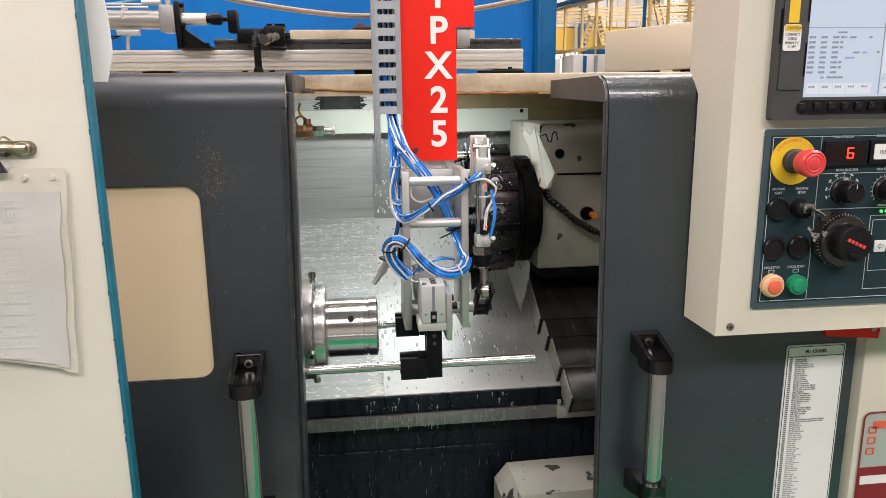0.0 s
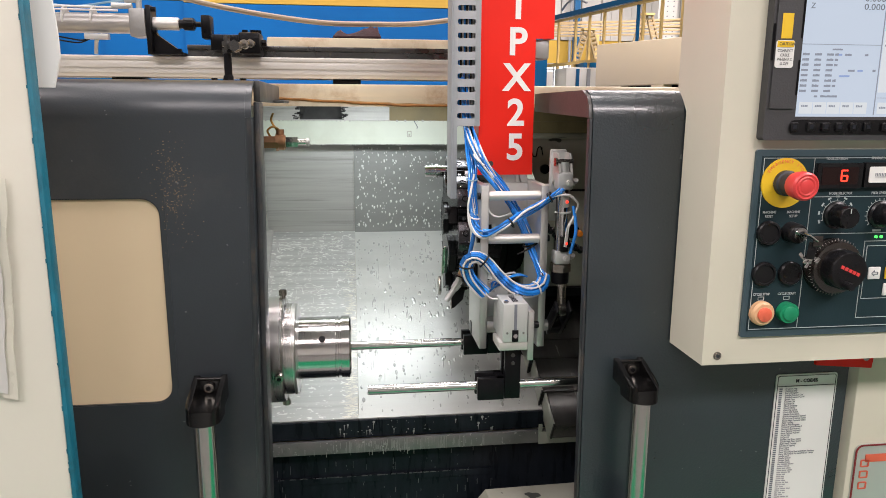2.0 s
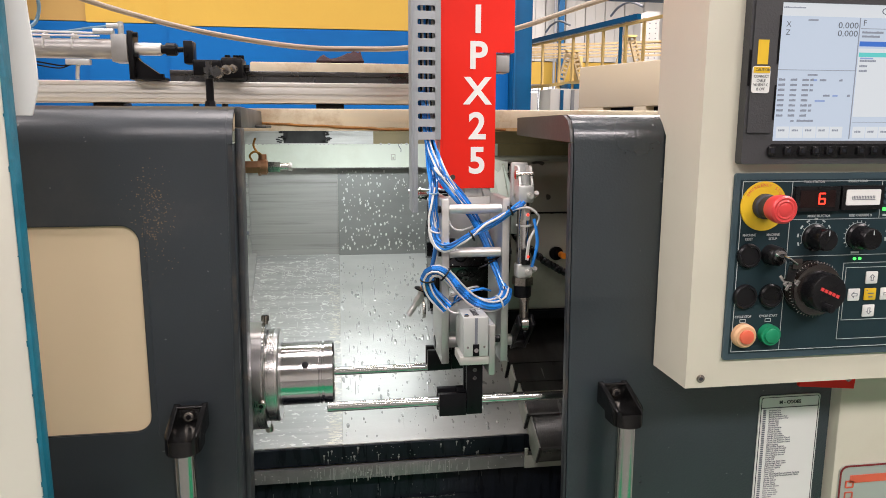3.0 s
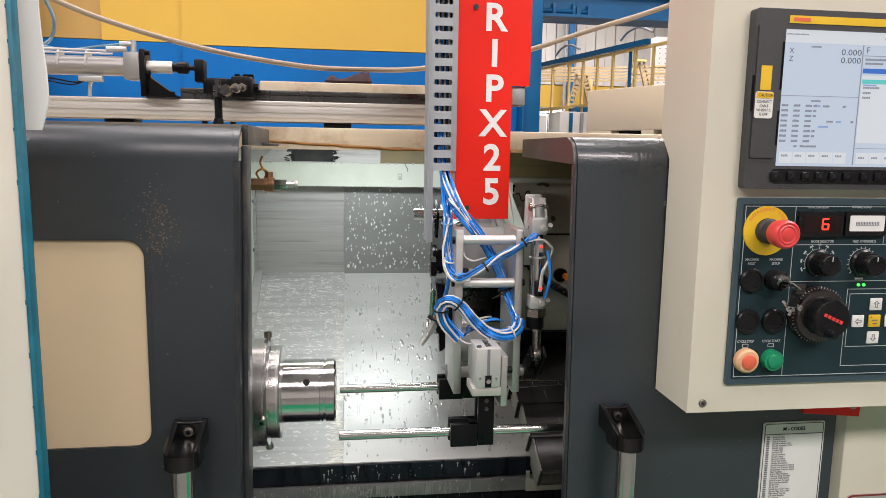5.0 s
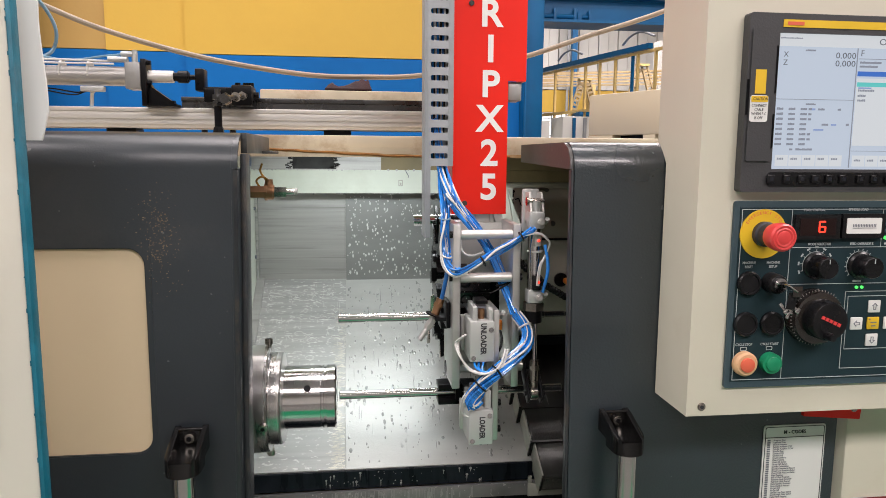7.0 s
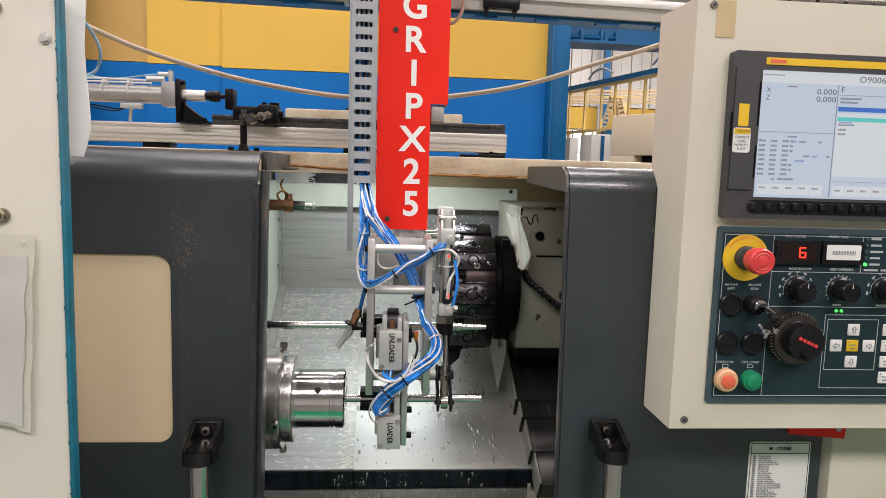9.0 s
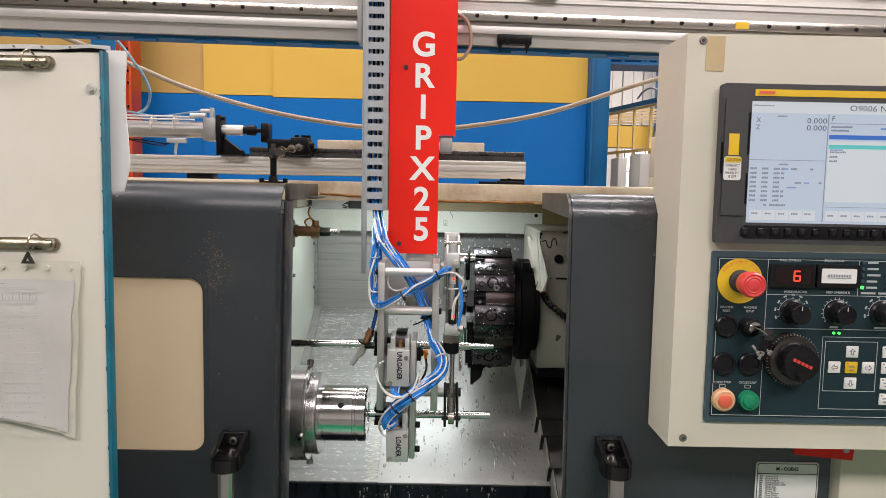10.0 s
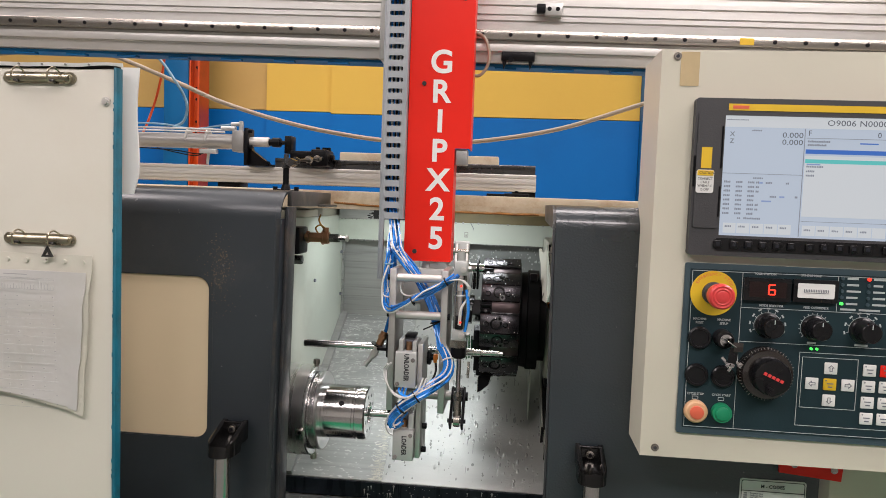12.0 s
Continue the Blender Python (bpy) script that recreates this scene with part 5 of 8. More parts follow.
    for i in range(96):
        z = 1.0590 - i * 0.0033
        for k in range(3):
            cube(codes, 0.5030 + 0.0016 * k, 0.5042 + 0.0016 * k, -0.0030, -0.0024, z - 0.0010, z + 0.0010)
        if i < len(rows):
            lettering("code_lettering", rows[i], 0.0033, M_INKG, t, pose(0.5120, -0.0030, z), 0.0002, 'LEFT')
            continue
        x = 0.5122
        for w in range(rnd.choice((2, 2, 3, 3))):
            for k in range(rnd.randint(3, 7)):
                if x < 0.575:
                    cube(words, x, x + 0.0009, -0.0030, -0.0024, z - 0.0008, z + 0.0009 - 0.0005 * rnd.random())
                x += 0.0013
            x += 0.0012
    tagged(part("code_print", codes, M_INKG, t), kind="stuff")
    tagged(part("word_print", words, M_LISTW, t), kind="stuff")


# ---- the rail with its cylinder on top of the lathe ----
def build_top_actuator():
    t = thing("door_actuator", "aluminium profile rail with a pneumatic cylinder on the roof", "actuator")
    b = B()
    cube(b, -1.05, 0.2, 0.44, 0.50, 1.496, 1.532, 0.001)
    part("profile", b, M_ALUW, t)
    for z in (1.503, 1.512, 1.525):
        b = B(); cube(b, -1.05, 0.2, 0.4375, 0.4399, z, z + 0.005)
        part("profile_rib", b, M_ALUW, t)
    b = B(); cube(b, -0.37, 0.198, 0.452, 0.486, 1.5325, 1.543); cube(b, -0.37, 0.198, 0.449, 0.489, 1.5435, 1.552, 0.001)
    part("guide_rail", b, M_STEELK, t)
    b = B(); cube(b, -0.24, 0.118, 0.505, 0.56, 1.500, 1.573, 0.003)
    part("back_box", b, M_BEAM, t)
    for x in (-0.95, -0.5, -0.12, 0.15):
        b = B(); cube(b, x, x + 0.05, 0.45, 0.50, 1.4845, 1.4955, 0.001)
        part("foot", b, M_BLACK, t)
    b = B(); rod(b, (0.43, 1.583), 'x', -0.95, -0.452, 0.0165, seg=32)
    part("cylinder_tube", b, M_CYL, t)
    b = B(); cube(b, -0.452, -0.427, 0.41, 0.452, 1.561, 1.606, 0.0012)
    part("cylinder_head", b, M_CYLH, t)
    b = B(); rod(b, (0.43, 1.584), 'x', -0.427, -0.376, 0.0105, seg=24, bevel=0.001)
    part("piston_sleeve", b, M_ALUW, t)
    b = B(); rod(b, (0.43, 1.584), 'x', -0.376, -0.370, 0.0075, seg=14); rod(b, (0.43, 1.584), 'x', -0.370, -0.350, 0.0105, seg=14, bevel=0.002); rod(b, (0.43, 1.584), 'x', -0.350, -0.336, 0.0045, seg=14)
    cube(b, -0.338, -0.322, 0.415, 0.445, 1.560, 1.598, 0.002)
    part("coupling", b, M_BLACK, t)
    b = B(); cube(b, -0.4265, -0.418, 0.412, 0.45, 1.5325, 1.612, 0.001); prism(b, [(-0.418, 1.534), (-0.376, 1.534), (-0.376, 1.539), (-0.412, 1.565), (-0.418, 1.575)], 0.425, 0.44); cube(b, -0.418, -0.370, 0.415, 0.45, 1.5325, 1.5365); rod(b, (0.42, 1.606), "x", -0.418, -0.411, 0.004, seg=8); rod(b, (0.42, 1.572), "x", -0.418, -0.411, 0.004, seg=8); cube(b, -0.384, -0.374, 0.418, 0.43, 1.5365, 1.5425)
    part("mount", b, M_BLACK, t)
    b = B(); cube(b, -0.322, -0.262, 0.405, 0.455, 1.5395, 1.566, 0.002); cube(b, -0.275, -0.240, 0.400, 0.455, 1.5345, 1.570, 0.003)
    for x in (-0.268, -0.254, -0.245):
        rod(b, (x, 0.43), 'z', 1.562, 1.576, 0.005, seg=12)
    rod(b, (0.43, 1.555), "x", -0.241, -0.232, 0.006, seg=6)
    part("carriage", b, M_BLACK, t)
    b = B(); tube(b, [(-0.85, 0.42, 1.608), (-0.6, 0.425, 1.609), (-0.5, 0.425, 1.608), (-0.48, 0.425, 1.608)], 0.0021, 8); tube(b, [(-0.85, 0.41, 1.602), (-0.6, 0.412, 1.602), (-0.47, 0.415, 1.602)], 0.0017, 8)
    part("cable", b, M_WIREW, t)
    b = B(); tube(b, [(-0.9, 0.40, 1.610), (-0.72, 0.40, 1.614), (-0.62, 0.42, 1.617), (-0.55, 0.43, 1.609), (-0.49, 0.43, 1.617), (-0.455, 0.43, 1.621)], 0.0019, 8)
    part("air_line", b, M_WIREC, t)
    b = B(); rod(b, (0.425, 1.611), 'x', -0.482, -0.450, 0.005, seg=10); rod(b, (-0.440, 0.43), 'z', 1.605, 1.628, 0.005, seg=12, bevel=0.001); rod(b, (0.43, 1.621), 'x', -0.462, -0.436, 0.0045, seg=10)
    part("fitting", b, M_CASTW, t)
    for x in (-0.56, -0.515):
        b = B(); turn_profile(b, [(x, 0.004), (x, 0.0185), (x + 0.003, 0.0185), (x + 0.003, 0.004)], (0.43, 1.590), seg=20)
        part("cable_tie", b, M_WIREW, t)
    b = B(); tube(b, [(-0.75, 0.41, 1.568), (-0.62, 0.41, 1.562), (-0.57, 0.41, 1.559), (-0.535, 0.42, 1.554), (-0.52, 0.42, 1.558)], 0.0013, 8)
    part("dark_cable", b, M_BLACK, t)
    b = B(); tube(b, [(-0.62, 0.41, 1.564), (-0.575, 0.41, 1.555), (-0.54, 0.42, 1.550), (-0.52, 0.42, 1.556)], 0.0012, 8)
    part("dark_cable", b, M_BLACK, t)
    b = B(); tube(b, [(-0.515, 0.43, 1.5325), (-0.514, 0.43, 1.545), (-0.510, 0.425, 1.556), (-0.500, 0.425, 1.564)], 0.0032, 8, 4); cube(b, -0.526, -0.488, 0.412, 0.424, 1.5555, 1.5645, 0.001)
    part("cable_clip", b, M_CASTW, t)
    # the bolt that ties the door to the carriage
    t = thing("door_tie", "dark adjustable tie post standing on the door", "post")
    b = B(); rod(b, (-0.262, 0.205), 'z', 1.4782, 1.481, 0.017, seg=20); rod(b, (-0.262, 0.205), 'z', 1.481, 1.490, 0.009, 0.007, seg=6); rod(b, (-0.262, 0.205), 'z', 1.487, 1.520, 0.0055, seg=14)
    part("stud", b, M_BLACK, t)
    b = B(); rod(b, (-0.262, 0.205), 'z', 1.520, 1.527, 0.0075, seg=6); rod(b, (-0.262, 0.205), 'z', 1.530, 1.537, 0.0075, seg=6); rod(b, (-0.262, 0.205), 'z', 1.527, 1.545, 0.0045, seg=12); rod(b, (-0.2505, 1.530), 'y', 0.19, 0.215, 0.008, seg=6)
    part("rod_end", b, M_STEELK, t)
    b = B(); tube(b, [(-0.262, 0.205, 1.532), (-0.255, 0.30, 1.541), (-0.250, 0.402, 1.552)], 0.0035, 10, 4)
    part("link_rod", b, M_BLACK, t)
    for k, (x, y, z) in enumerate(((-0.2585, 0.252, 1.5365), (-0.2540, 0.318, 1.5430), (-0.2515, 0.372, 1.5490))):
        b = B(); rod(b, (x, z), 'y', y - 0.007, y + 0.007, 0.0072, seg=6 if k != 1 else 16, bevel=0.0008)
        part("lock_nut", b, M_RAIL if k else M_STEELK, t)
    for sx in (-1, 1):
        b = B(); rod(b, (-0.262 + 0.020 * sx, 0.205), 'z', 1.4782, 1.486, 0.0045, seg=8)
        part("screw", b, M_BLACK, t)
    t = thing("clamp_block", "small black clamp lying on the roof beam", "clamp")
    b = B(); cube(b, 0.135, 0.185, 0.36, 0.385, 1.4845, 1.491, 0.002); cube(b, 0.10, 0.14, 0.365, 0.38, 1.4845, 1.4895, 0.001); rod(b, (0.16, 0.372), 'z', 1.490, 1.496, 0.004, seg=10)
    part("block", b, M_BLACK, t)
    t = thing("cloth", "dark maroon rag lying on the box behind the rail", "cloth")
    b = B()
    bmesh.ops.create_grid(b, x_segments=14, y_segments=8, size=0.5)
    ridge = [(-0.119, 0.001), (-0.112, 0.013), (-0.107, 0.016), (-0.098, 0.009), (-0.091, 0.005), (-0.078, 0.010), (-0.060, 0.019), (-0.046, 0.020), (-0.037, 0.023), (-0.033, 0.012), (-0.030, 0.001)]
    for v in b.verts:
        x, y = v.co.x + 0.5, v.co.y * 2
        u = -0.119 + 0.089 * x
        h = next(h0 + (h1 - h0) * (u - u0) / (u1 - u0) for (u0, h0), (u1, h1) in zip(ridge, ridge[1:]) if u <= u1 + 1e-6)
        v.co = (u + 0.003 * noise.noise((x * 4, y * 3, 3)), 0.532 + y * 0.022 + 0.004 * noise.noise((x * 6, y * 2, 8)), 1.5775 + h * (1 - abs(y) ** 1.5) * (0.85 + 0.3 * noise.noise((x * 7, y * 4, 1))))
    r = bmesh.ops.extrude_face_region(b, geom=b.faces[:])
    bmesh.ops.translate(b, vec=(0, 0, -0.003), verts=[v for v in r["geom"] if isinstance(v, bmesh.types.BMVert)])
    part("fold", b, M_CLOTH, t)


# ---- the white cabinet door with papers ----
def build_cabinet_door():
    t = thing("cabinet_door", "white steel cabinet door with teal edge, standing open", "cabinet door")
    b = B(); cube(b, -1.05, -0.3935, -0.130, -0.1185, 0.30, 1.632, 0.002)
    part("leaf", b, M_WHITE, t)
    b = B(); cube(b, -1.12, -1.055, -0.16, -0.06, 0.0, 1.66, 0.004); cube(b, -1.056, -1.045, -0.128, -0.108, 0.4, 1.6)
    part("hinge_post", b, M_WHITE, t)
    b = B(); cube(b, -0.3932, -0.3885, -0.1315, -0.1165, 0.30, 1.634, 0.0008)
    for i in range(26):
        z = 0.6 + random.Random(i).random() * 1.02
        cube(b, -0.3940, -0.3930, -0.1312, -0.1300, z, z + 0.001 + 0.005 * random.Random(i + 99).random())
    part("edge_strip", b, M_TEAL, t, "chipped teal painted door edge")
    b = B(); cube(b, -1.05, -0.391, -0.131, -0.1165, 1.6325, 1.6368, 0.0008)
    part("top_gasket", b, M_BLACK, t)
    b = B(); rod(b, (-0.404, 1.588), 'y', -0.1325, -0.1300, 0.0062, seg=20); rod(b, (-0.404, 1.588), 'y', -0.1350, -0.1320, 0.0042, seg=6)
    part("bolt", b, M_ALUW, t)
    for z in (1.618, 1.396):
        b = B()
        prism(b, round_rect(-0.553, -0.447, z - 0.008, z + 0.008, 0.0079, 6), -0.1335, -0.1305)
        v = rod(b, (-0.1335, z), 'x', -0.545, -0.455, 0.0055, seg=14)
        clip = part("ring_clip", b, M_CLIP, t, "tarnished nickel ring binder clip")
        for x in (-0.553 + 0.012, -0.459):
            b = B(); turn_profile(b, [(-0.1332, 0.0075), (-0.1350, 0.0075), (-0.1372, 0.0062), (-0.1372, 0.0048), (-0.1355, 0.0044), (-0.1355, 0.0024), (-0.1380, 0.0022), (-0.1382, 0.0004)], (x, z), 'y', 20)
            part("rivet", b, M_CLIP, clip)
        for x in (-0.530, -0.478):
            b = B(); tube(b, [(x, -0.134, z - 0.007), (x, -0.147, z - 0.006), (x + 0.002, -0.150, z + 0.006), (x + 0.005, -0.143, z + 0.013), (x + 0.008, -0.134, z + 0.008)], 0.0012, 8, 5)
            part("ring", b, M_CLIP, clip)
            b = B(); cube(b, x - 0.0035, x + 0.0035, -0.1402, -0.1335, z - 0.0068, z - 0.0030, 0.0008)
            part("ring_seat", b, M_STEELK, clip)
    b = B(); ring_prism(b, [(-0.4895, 1.3725), (-0.4735, 1.3725), (-0.4815, 1.3870)], [(-0.4850, 1.3755), (-0.4785, 1.3755), (-0.4817, 1.3815)], -0.1445, -0.1405)
    part("bulldog_clip", b, M_STEELK, t)
    # white board behind the leaf, its edge bent
    t = thing("white_board", "white plastic sheet sticking out behind the cabinet door", "sheet")
    b = B()
    bmesh.ops.create_grid(b, x_segments=2, y_segments=24, size=0.5)
    for v in b.verts:
        u, w = v.co.x + 0.5, v.co.y + 0.5
        v.co = (-0.60 + u * (0.2270 + 0.002 * math.sin(7 * w) - (0.006 * (1 - 6 * w) if w < 0.16 else 0)), -0.1150 + 0.010 * u, 1.463 + 0.176 * w)
    r = bmesh.ops.extrude_face_region(b, geom=b.faces[:])
    bmesh.ops.translate(b, vec=(0, 0.003, 0), verts=[v for v in r["geom"] if isinstance(v, bmesh.types.BMVert)])
    part("sheet", b, M_LABEL, t)
    b = B()
    bmesh.ops.create_grid(b, x_segments=24, y_segments=2, size=0.5)
    for v in b.verts:
        u, w = v.co.x + 0.5, v.co.y + 0.5
        rise = 0.0026 * max(0, 1 - abs(u - 0.90) / 0.14)
        v.co = (-0.66 + 0.282 * u, -0.1345 - 0.0010 * w + 0.0012 * noise.noise((u * 9, w * 2, 4)), 1.6335 + (0.0050 - 0.5 * rise) * w + rise + 0.0006 * noise.noise((u * 7, 1, 2)))
    r = bmesh.ops.extrude_face_region(b, geom=b.faces[:])
    bmesh.ops.translate(b, vec=(0, 0.0012, 0), verts=[v for v in r["geom"] if isinstance(v, bmesh.types.BMVert)])
    part("folded_edge", b, M_LABEL, t)
    for k in range(7):
        b = B(); v = rod(b, (-0.63 + 0.034 * k, 1.6362), 'y', -0.1366, -0.1335, 0.0014, seg=10)
        part("punch_hole", b, M_FADEDK, t)
    # hanging paper
    t = thing("paper_chart", "creased paper chart in a clear sleeve hung from the clip", "paper")
    def sheet(b, x0, x1, ztop, zl, zr, y, wave):
        bmesh.ops.create_grid(b, x_segments=16, y_segments=20, size=0.5)
        for v in b.verts:
            u, w = v.co.x + 0.5, v.co.y + 0.5
            bottom = zl + (zr - zl) * u
            sag = 0.012 * math.sin(math.pi * u) * (1 - w)
            v.co = (x0 + (x1 - x0) * u - 0.012 * (1 - w) * u * (u > 0.9) + 0.003 * noise.noise((u * 3, w * 6, 2)), y - wave * (0.5 + 0.5 * noise.noise((u * 2.5, w * 3, 5))) - wave * (1 - w) * 0.7, bottom + (ztop - bottom) * w + sag * 0.4)
        r = bmesh.ops.extrude_face_region(b, geom=b.faces[:])
        bmesh.ops.translate(b, vec=(0, 0.0008, 0), verts=[v for v in r["geom"] if isinstance(v, bmesh.types.BMVert)])
    b = B(); sheet(b, -0.62, -0.420, 1.376, 1.185, 1.150, -0.1325, 0.006)
    part("sleeve", b, M_SLEEVE, t, "yellowed clear plastic sleeve")
    b = B(); sheet(b, -0.62, -0.4275, 1.352, 1.185, 1.158, -0.1350, 0.006)
    part("chart", b, M_PAPER, t, "white printed chart")
    for i in range(5):
        b = B(); rod(b, (-0.545 + 0.028 * i, 1.3665), 'y', -0.1384, -0.1340, 0.0030, seg=12)
        part("punch_hole", b, M_WHITE, t)
    rnd = random.Random(8)
    b = B()
    for row in range(13):
        z = 1.316 - 0.0125 * row
        cube(b, -0.615, -0.462 - 0.006 * (row % 3), -0.1452, -0.1449, z - 0.0052, z - 0.0049)
        for col in range(9):
            x = -0.613 + 0.0175 * col + 0.0006 * row
            if rnd.random() < 0.85:
                cube(b, x, x + (0.0075 if col < 2 else 0.0020), -0.1452, -0.1449, z, z + 0.0011)
    for i in range(34):
        x, h = -0.610 + 0.0042 * i, 0.003 + 0.008 * rnd.random()
        cube(b, x, x + 0.0006, -0.1452, -0.1449, 1.327, 1.327 + h)
    cube(b, -0.545, -0.510, -0.1452, -0.1449, 1.3465, 1.3476)
    for z in (1.3402, 1.3262, 1.3420):
        cube(b, -0.615, -0.470, -0.1452, -0.1449, z, z + 0.0004)
    tagged(part("print", b, M_RULE, t), kind="stuff")


# ---- control console ----
PF = -0.090     # front of the console


def disc(b, x, z, r, y0, y1, seg=24, bevel=0.0):
    rod(b, (x, z), 'y', y0, y1, r, seg=seg, bevel=bevel)


def build_console():
    t = thing("control_console", "cream control console with screen, knobs and buttons", "control panel")
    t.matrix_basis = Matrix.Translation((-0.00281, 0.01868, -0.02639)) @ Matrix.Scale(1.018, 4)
    b = B(); prism(b, [(PF, 1.1345), (-0.0012, 1.1345), (-0.0012, 1.443), (0.010, 1.458), (0.026, 1.4735), (0.026, 1.678), (PF, 1.678)], 0.3405, 0.98, 'yz')
    bmesh.ops.bevel(b, geom=[e for e in b.edges if e.calc_face_angle(0) > 1.2], offset=0.005, segments=3, affect='EDGES', profile=0.5)
    part("cabinet", b, M_CREAM, t)
    for x, z in ((0.3605, 1.669), (0.3600, 1.1465)):
        b = B(); disc(b, x, z, 0.0052, PF - 0.0022, PF + 0.001, 18, 0.001)
        s = part("screw", b, M_RAIL, t)
        b = B(); disc(b, x, z, 0.0024, PF - 0.0027, PF - 0.0020, 6)
        part("hex_socket", b, M_INK, s)
    b = B(); prism(b, round_rect(0.365, 0.389, 1.631, 1.675, 0.001, 2), PF - 0.0007, PF - 0.0001)
    part("tape", b, M_TAPE, t, "strip of old masking tape")
    # display unit
    b = B()
    ring_prism(b, round_rect(0.385, 0.725, 1.411, 1.6145, 0.004), round_rect(0.4225, 0.630, 1.438, 1.593, 0.001), PF - 0.013, PF + 0.004)
    unit = part("display_unit", b, M_BEZEL, t, "dark grey display bezel")
    b = B(); cube(b, 0.4226, 0.6299, PF - 0.010, PF - 0.002, 1.4381, 1.5929)
    part("screen", b, M_SCREEN, unit, "lit pale blue screen")
    ys = PF - 0.0106
    def rects(name, m_, rs):
        b = B()
        for x0, x1, z0, z1, d in rs:
            cube(b, x0, x1, ys - 0.0002 * d, ys + 0.0004, z0, z1)
        tagged(part(name, b, m_, unit), kind="stuff" if len(rs) > 2 else "")
    rects("title_strip", M_SCREENW, [(0.4228, 0.6297, 1.5785, 1.5927, 1), (0.5245, 0.6297, 1.466, 1.544, 1)])
    rects("selected_line", M_SCREENB, [(0.5245, 0.6297, 1.5465, 1.5520, 2), (0.590, 0.612, 1.560, 1.5615, 1)])
    rects("marked_line", M_SCREENC, [(0.5245, 0.6300, 1.5345, 1.5395, 3)])
    rects("soft_key_field", M_SCREENW, [(0.4280 + 0.0172 * i, 0.4438 + 0.0172 * i, 1.4415, 1.4545, 2) for i in range(5)] + [(0.5265 + 0.0172 * i, 0.5423 + 0.0172 * i, 1.4415, 1.4545, 2) for i in range(6)])
    lines = [(0.4228, 0.522, 1.5185, 1.5191, 3), (0.522, 0.5227, 1.440, 1.578, 3), (0.5245, 0.6297, 1.5660, 1.5666, 3), (0.5245, 0.6297, 1.4595, 1.4600, 3)]
    rnd = random.Random(3)
    for r in range(8):
        z = 1.5065 - r * 0.0058
        for x in (0.426, 0.441, 0.456):
            lines.append((x, x + 0.0085, z, z + 0.0028, 3))
        if rnd.random() < 0.6:
            lines.append((0.466, 0.470, z, z + 0.0028, 3))
    lines += [(0.478, 0.487, 1.5065, 1.5090, 3), (0.503, 0.508, 1.5065, 1.5090, 3), (0.484, 0.493, 1.4890, 1.4915, 3), (0.515, 0.518, 1.4890, 1.4915, 3), (0.445, 0.449, 1.4600, 1.4625, 3), (0.453, 0.474, 1.4600, 1.4625, 3)]
    for i in range(5):
        lines.append((0.4300 + 0.0172 * i, 0.4385 + 0.0172 * i, 1.4490, 1.4515, 4))
    for i in range(5):
        lines.append((0.5285 + 0.0172 * i, 0.5375 + 0.0172 * i, 1.4475, 1.4500, 4))
    lines += [(0.457, 0.470, 1.5735, 1.5755, 3), (0.425, 0.452, 1.5868, 1.5885, 4), (0.462, 0.474, 1.5125, 1.5145, 3)]
    for z, w in ((1.5610, 0.028), (1.5565, 0.024), (1.5290, 0.020), (1.5230, 0.010), (1.5175, 0.010)):
        lines.append((0.5265, 0.5265 + w, z, z + 0.0025, 4))
    chars = []
    for x0, x1, z0, z1, d in lines:
        n = int(round((x1 - x0) / 0.0021))
        if z1 - z0 < 0.001 or x1 - x0 < 0.001 or n < 2:
            chars.append((x0, x1, z0, z1, d))
            continue
        for k in range(n):
            chars.append((x0 + 0.0021 * k, x0 + 0.0021 * k + 0.0014, z0, z1 - 0.0006 * rnd.random(), d))
    rects("screen_print", M_SPRINT, chars)
    rects("screen_note", M_SPALE, [(0.470, 0.474, 1.5065, 1.5087, 3), (0.474, 0.486, 1.4830, 1.4850, 3), (0.496, 0.502, 1.4890, 1.4910, 3), (0.5265, 0.543, 1.5320, 1.5338, 4)])
    for body, s, x, z, al in (("X", 0.0085, 0.4295, 1.5690, 'LEFT'), ("Z", 0.0085, 0.4295, 1.5600, 'LEFT'), ("0.000", 0.0098, 0.5205, 1.5690, 'RIGHT'), ("0.000", 0.0098, 0.5205, 1.5600, 'RIGHT'),
                              ("F", 0.0098, 0.5260, 1.5722, 'LEFT'), ("O9006 N00003", 0.0105, 0.6285, 1.5855, 'RIGHT'), ("0", 0.0098, 0.615, 1.5715, 'RIGHT')):
        lettering("screen_lettering", body, s, M_SDIGIT, unit, pose(x, ys - 0.0006, z), 0.0001, al, sx=1.2 if len(body) > 2 else 1.0)
    b = B(); cube(b, 0.4255, 0.6365, PF - 0.0137, PF - 0.0129, 1.5990, 1.6075)
    part("yellow_strip", b, M_YELLOW, unit)
    b = B(); cube(b, 0.4305, 0.4505, PF - 0.0141, PF - 0.0136, 1.6012, 1.6052)
    part("maker_mark", b, M_REDB, unit)
    b = B(); prism(b, round_rect(0.3885, 0.4195, 1.4470, 1.5960, 0.002), PF - 0.0150, PF - 0.0125)
    part("card_cover", b, M_BEZEL, unit)
    for x0, x1, y0, z0, z1 in ((0.4185, 0.4205, PF - 0.0156, 1.5245, 1.578), (0.4185, 0.4205, PF - 0.0156, 1.462, 1.501), (0.3855, 0.3880, PF - 0.0138, 1.50, 1.54)):
        b = B(); cube(b, x0, x1, y0, y0 + 0.0008, z0, z1)
        part("card_slot", b, M_BLACK, unit)
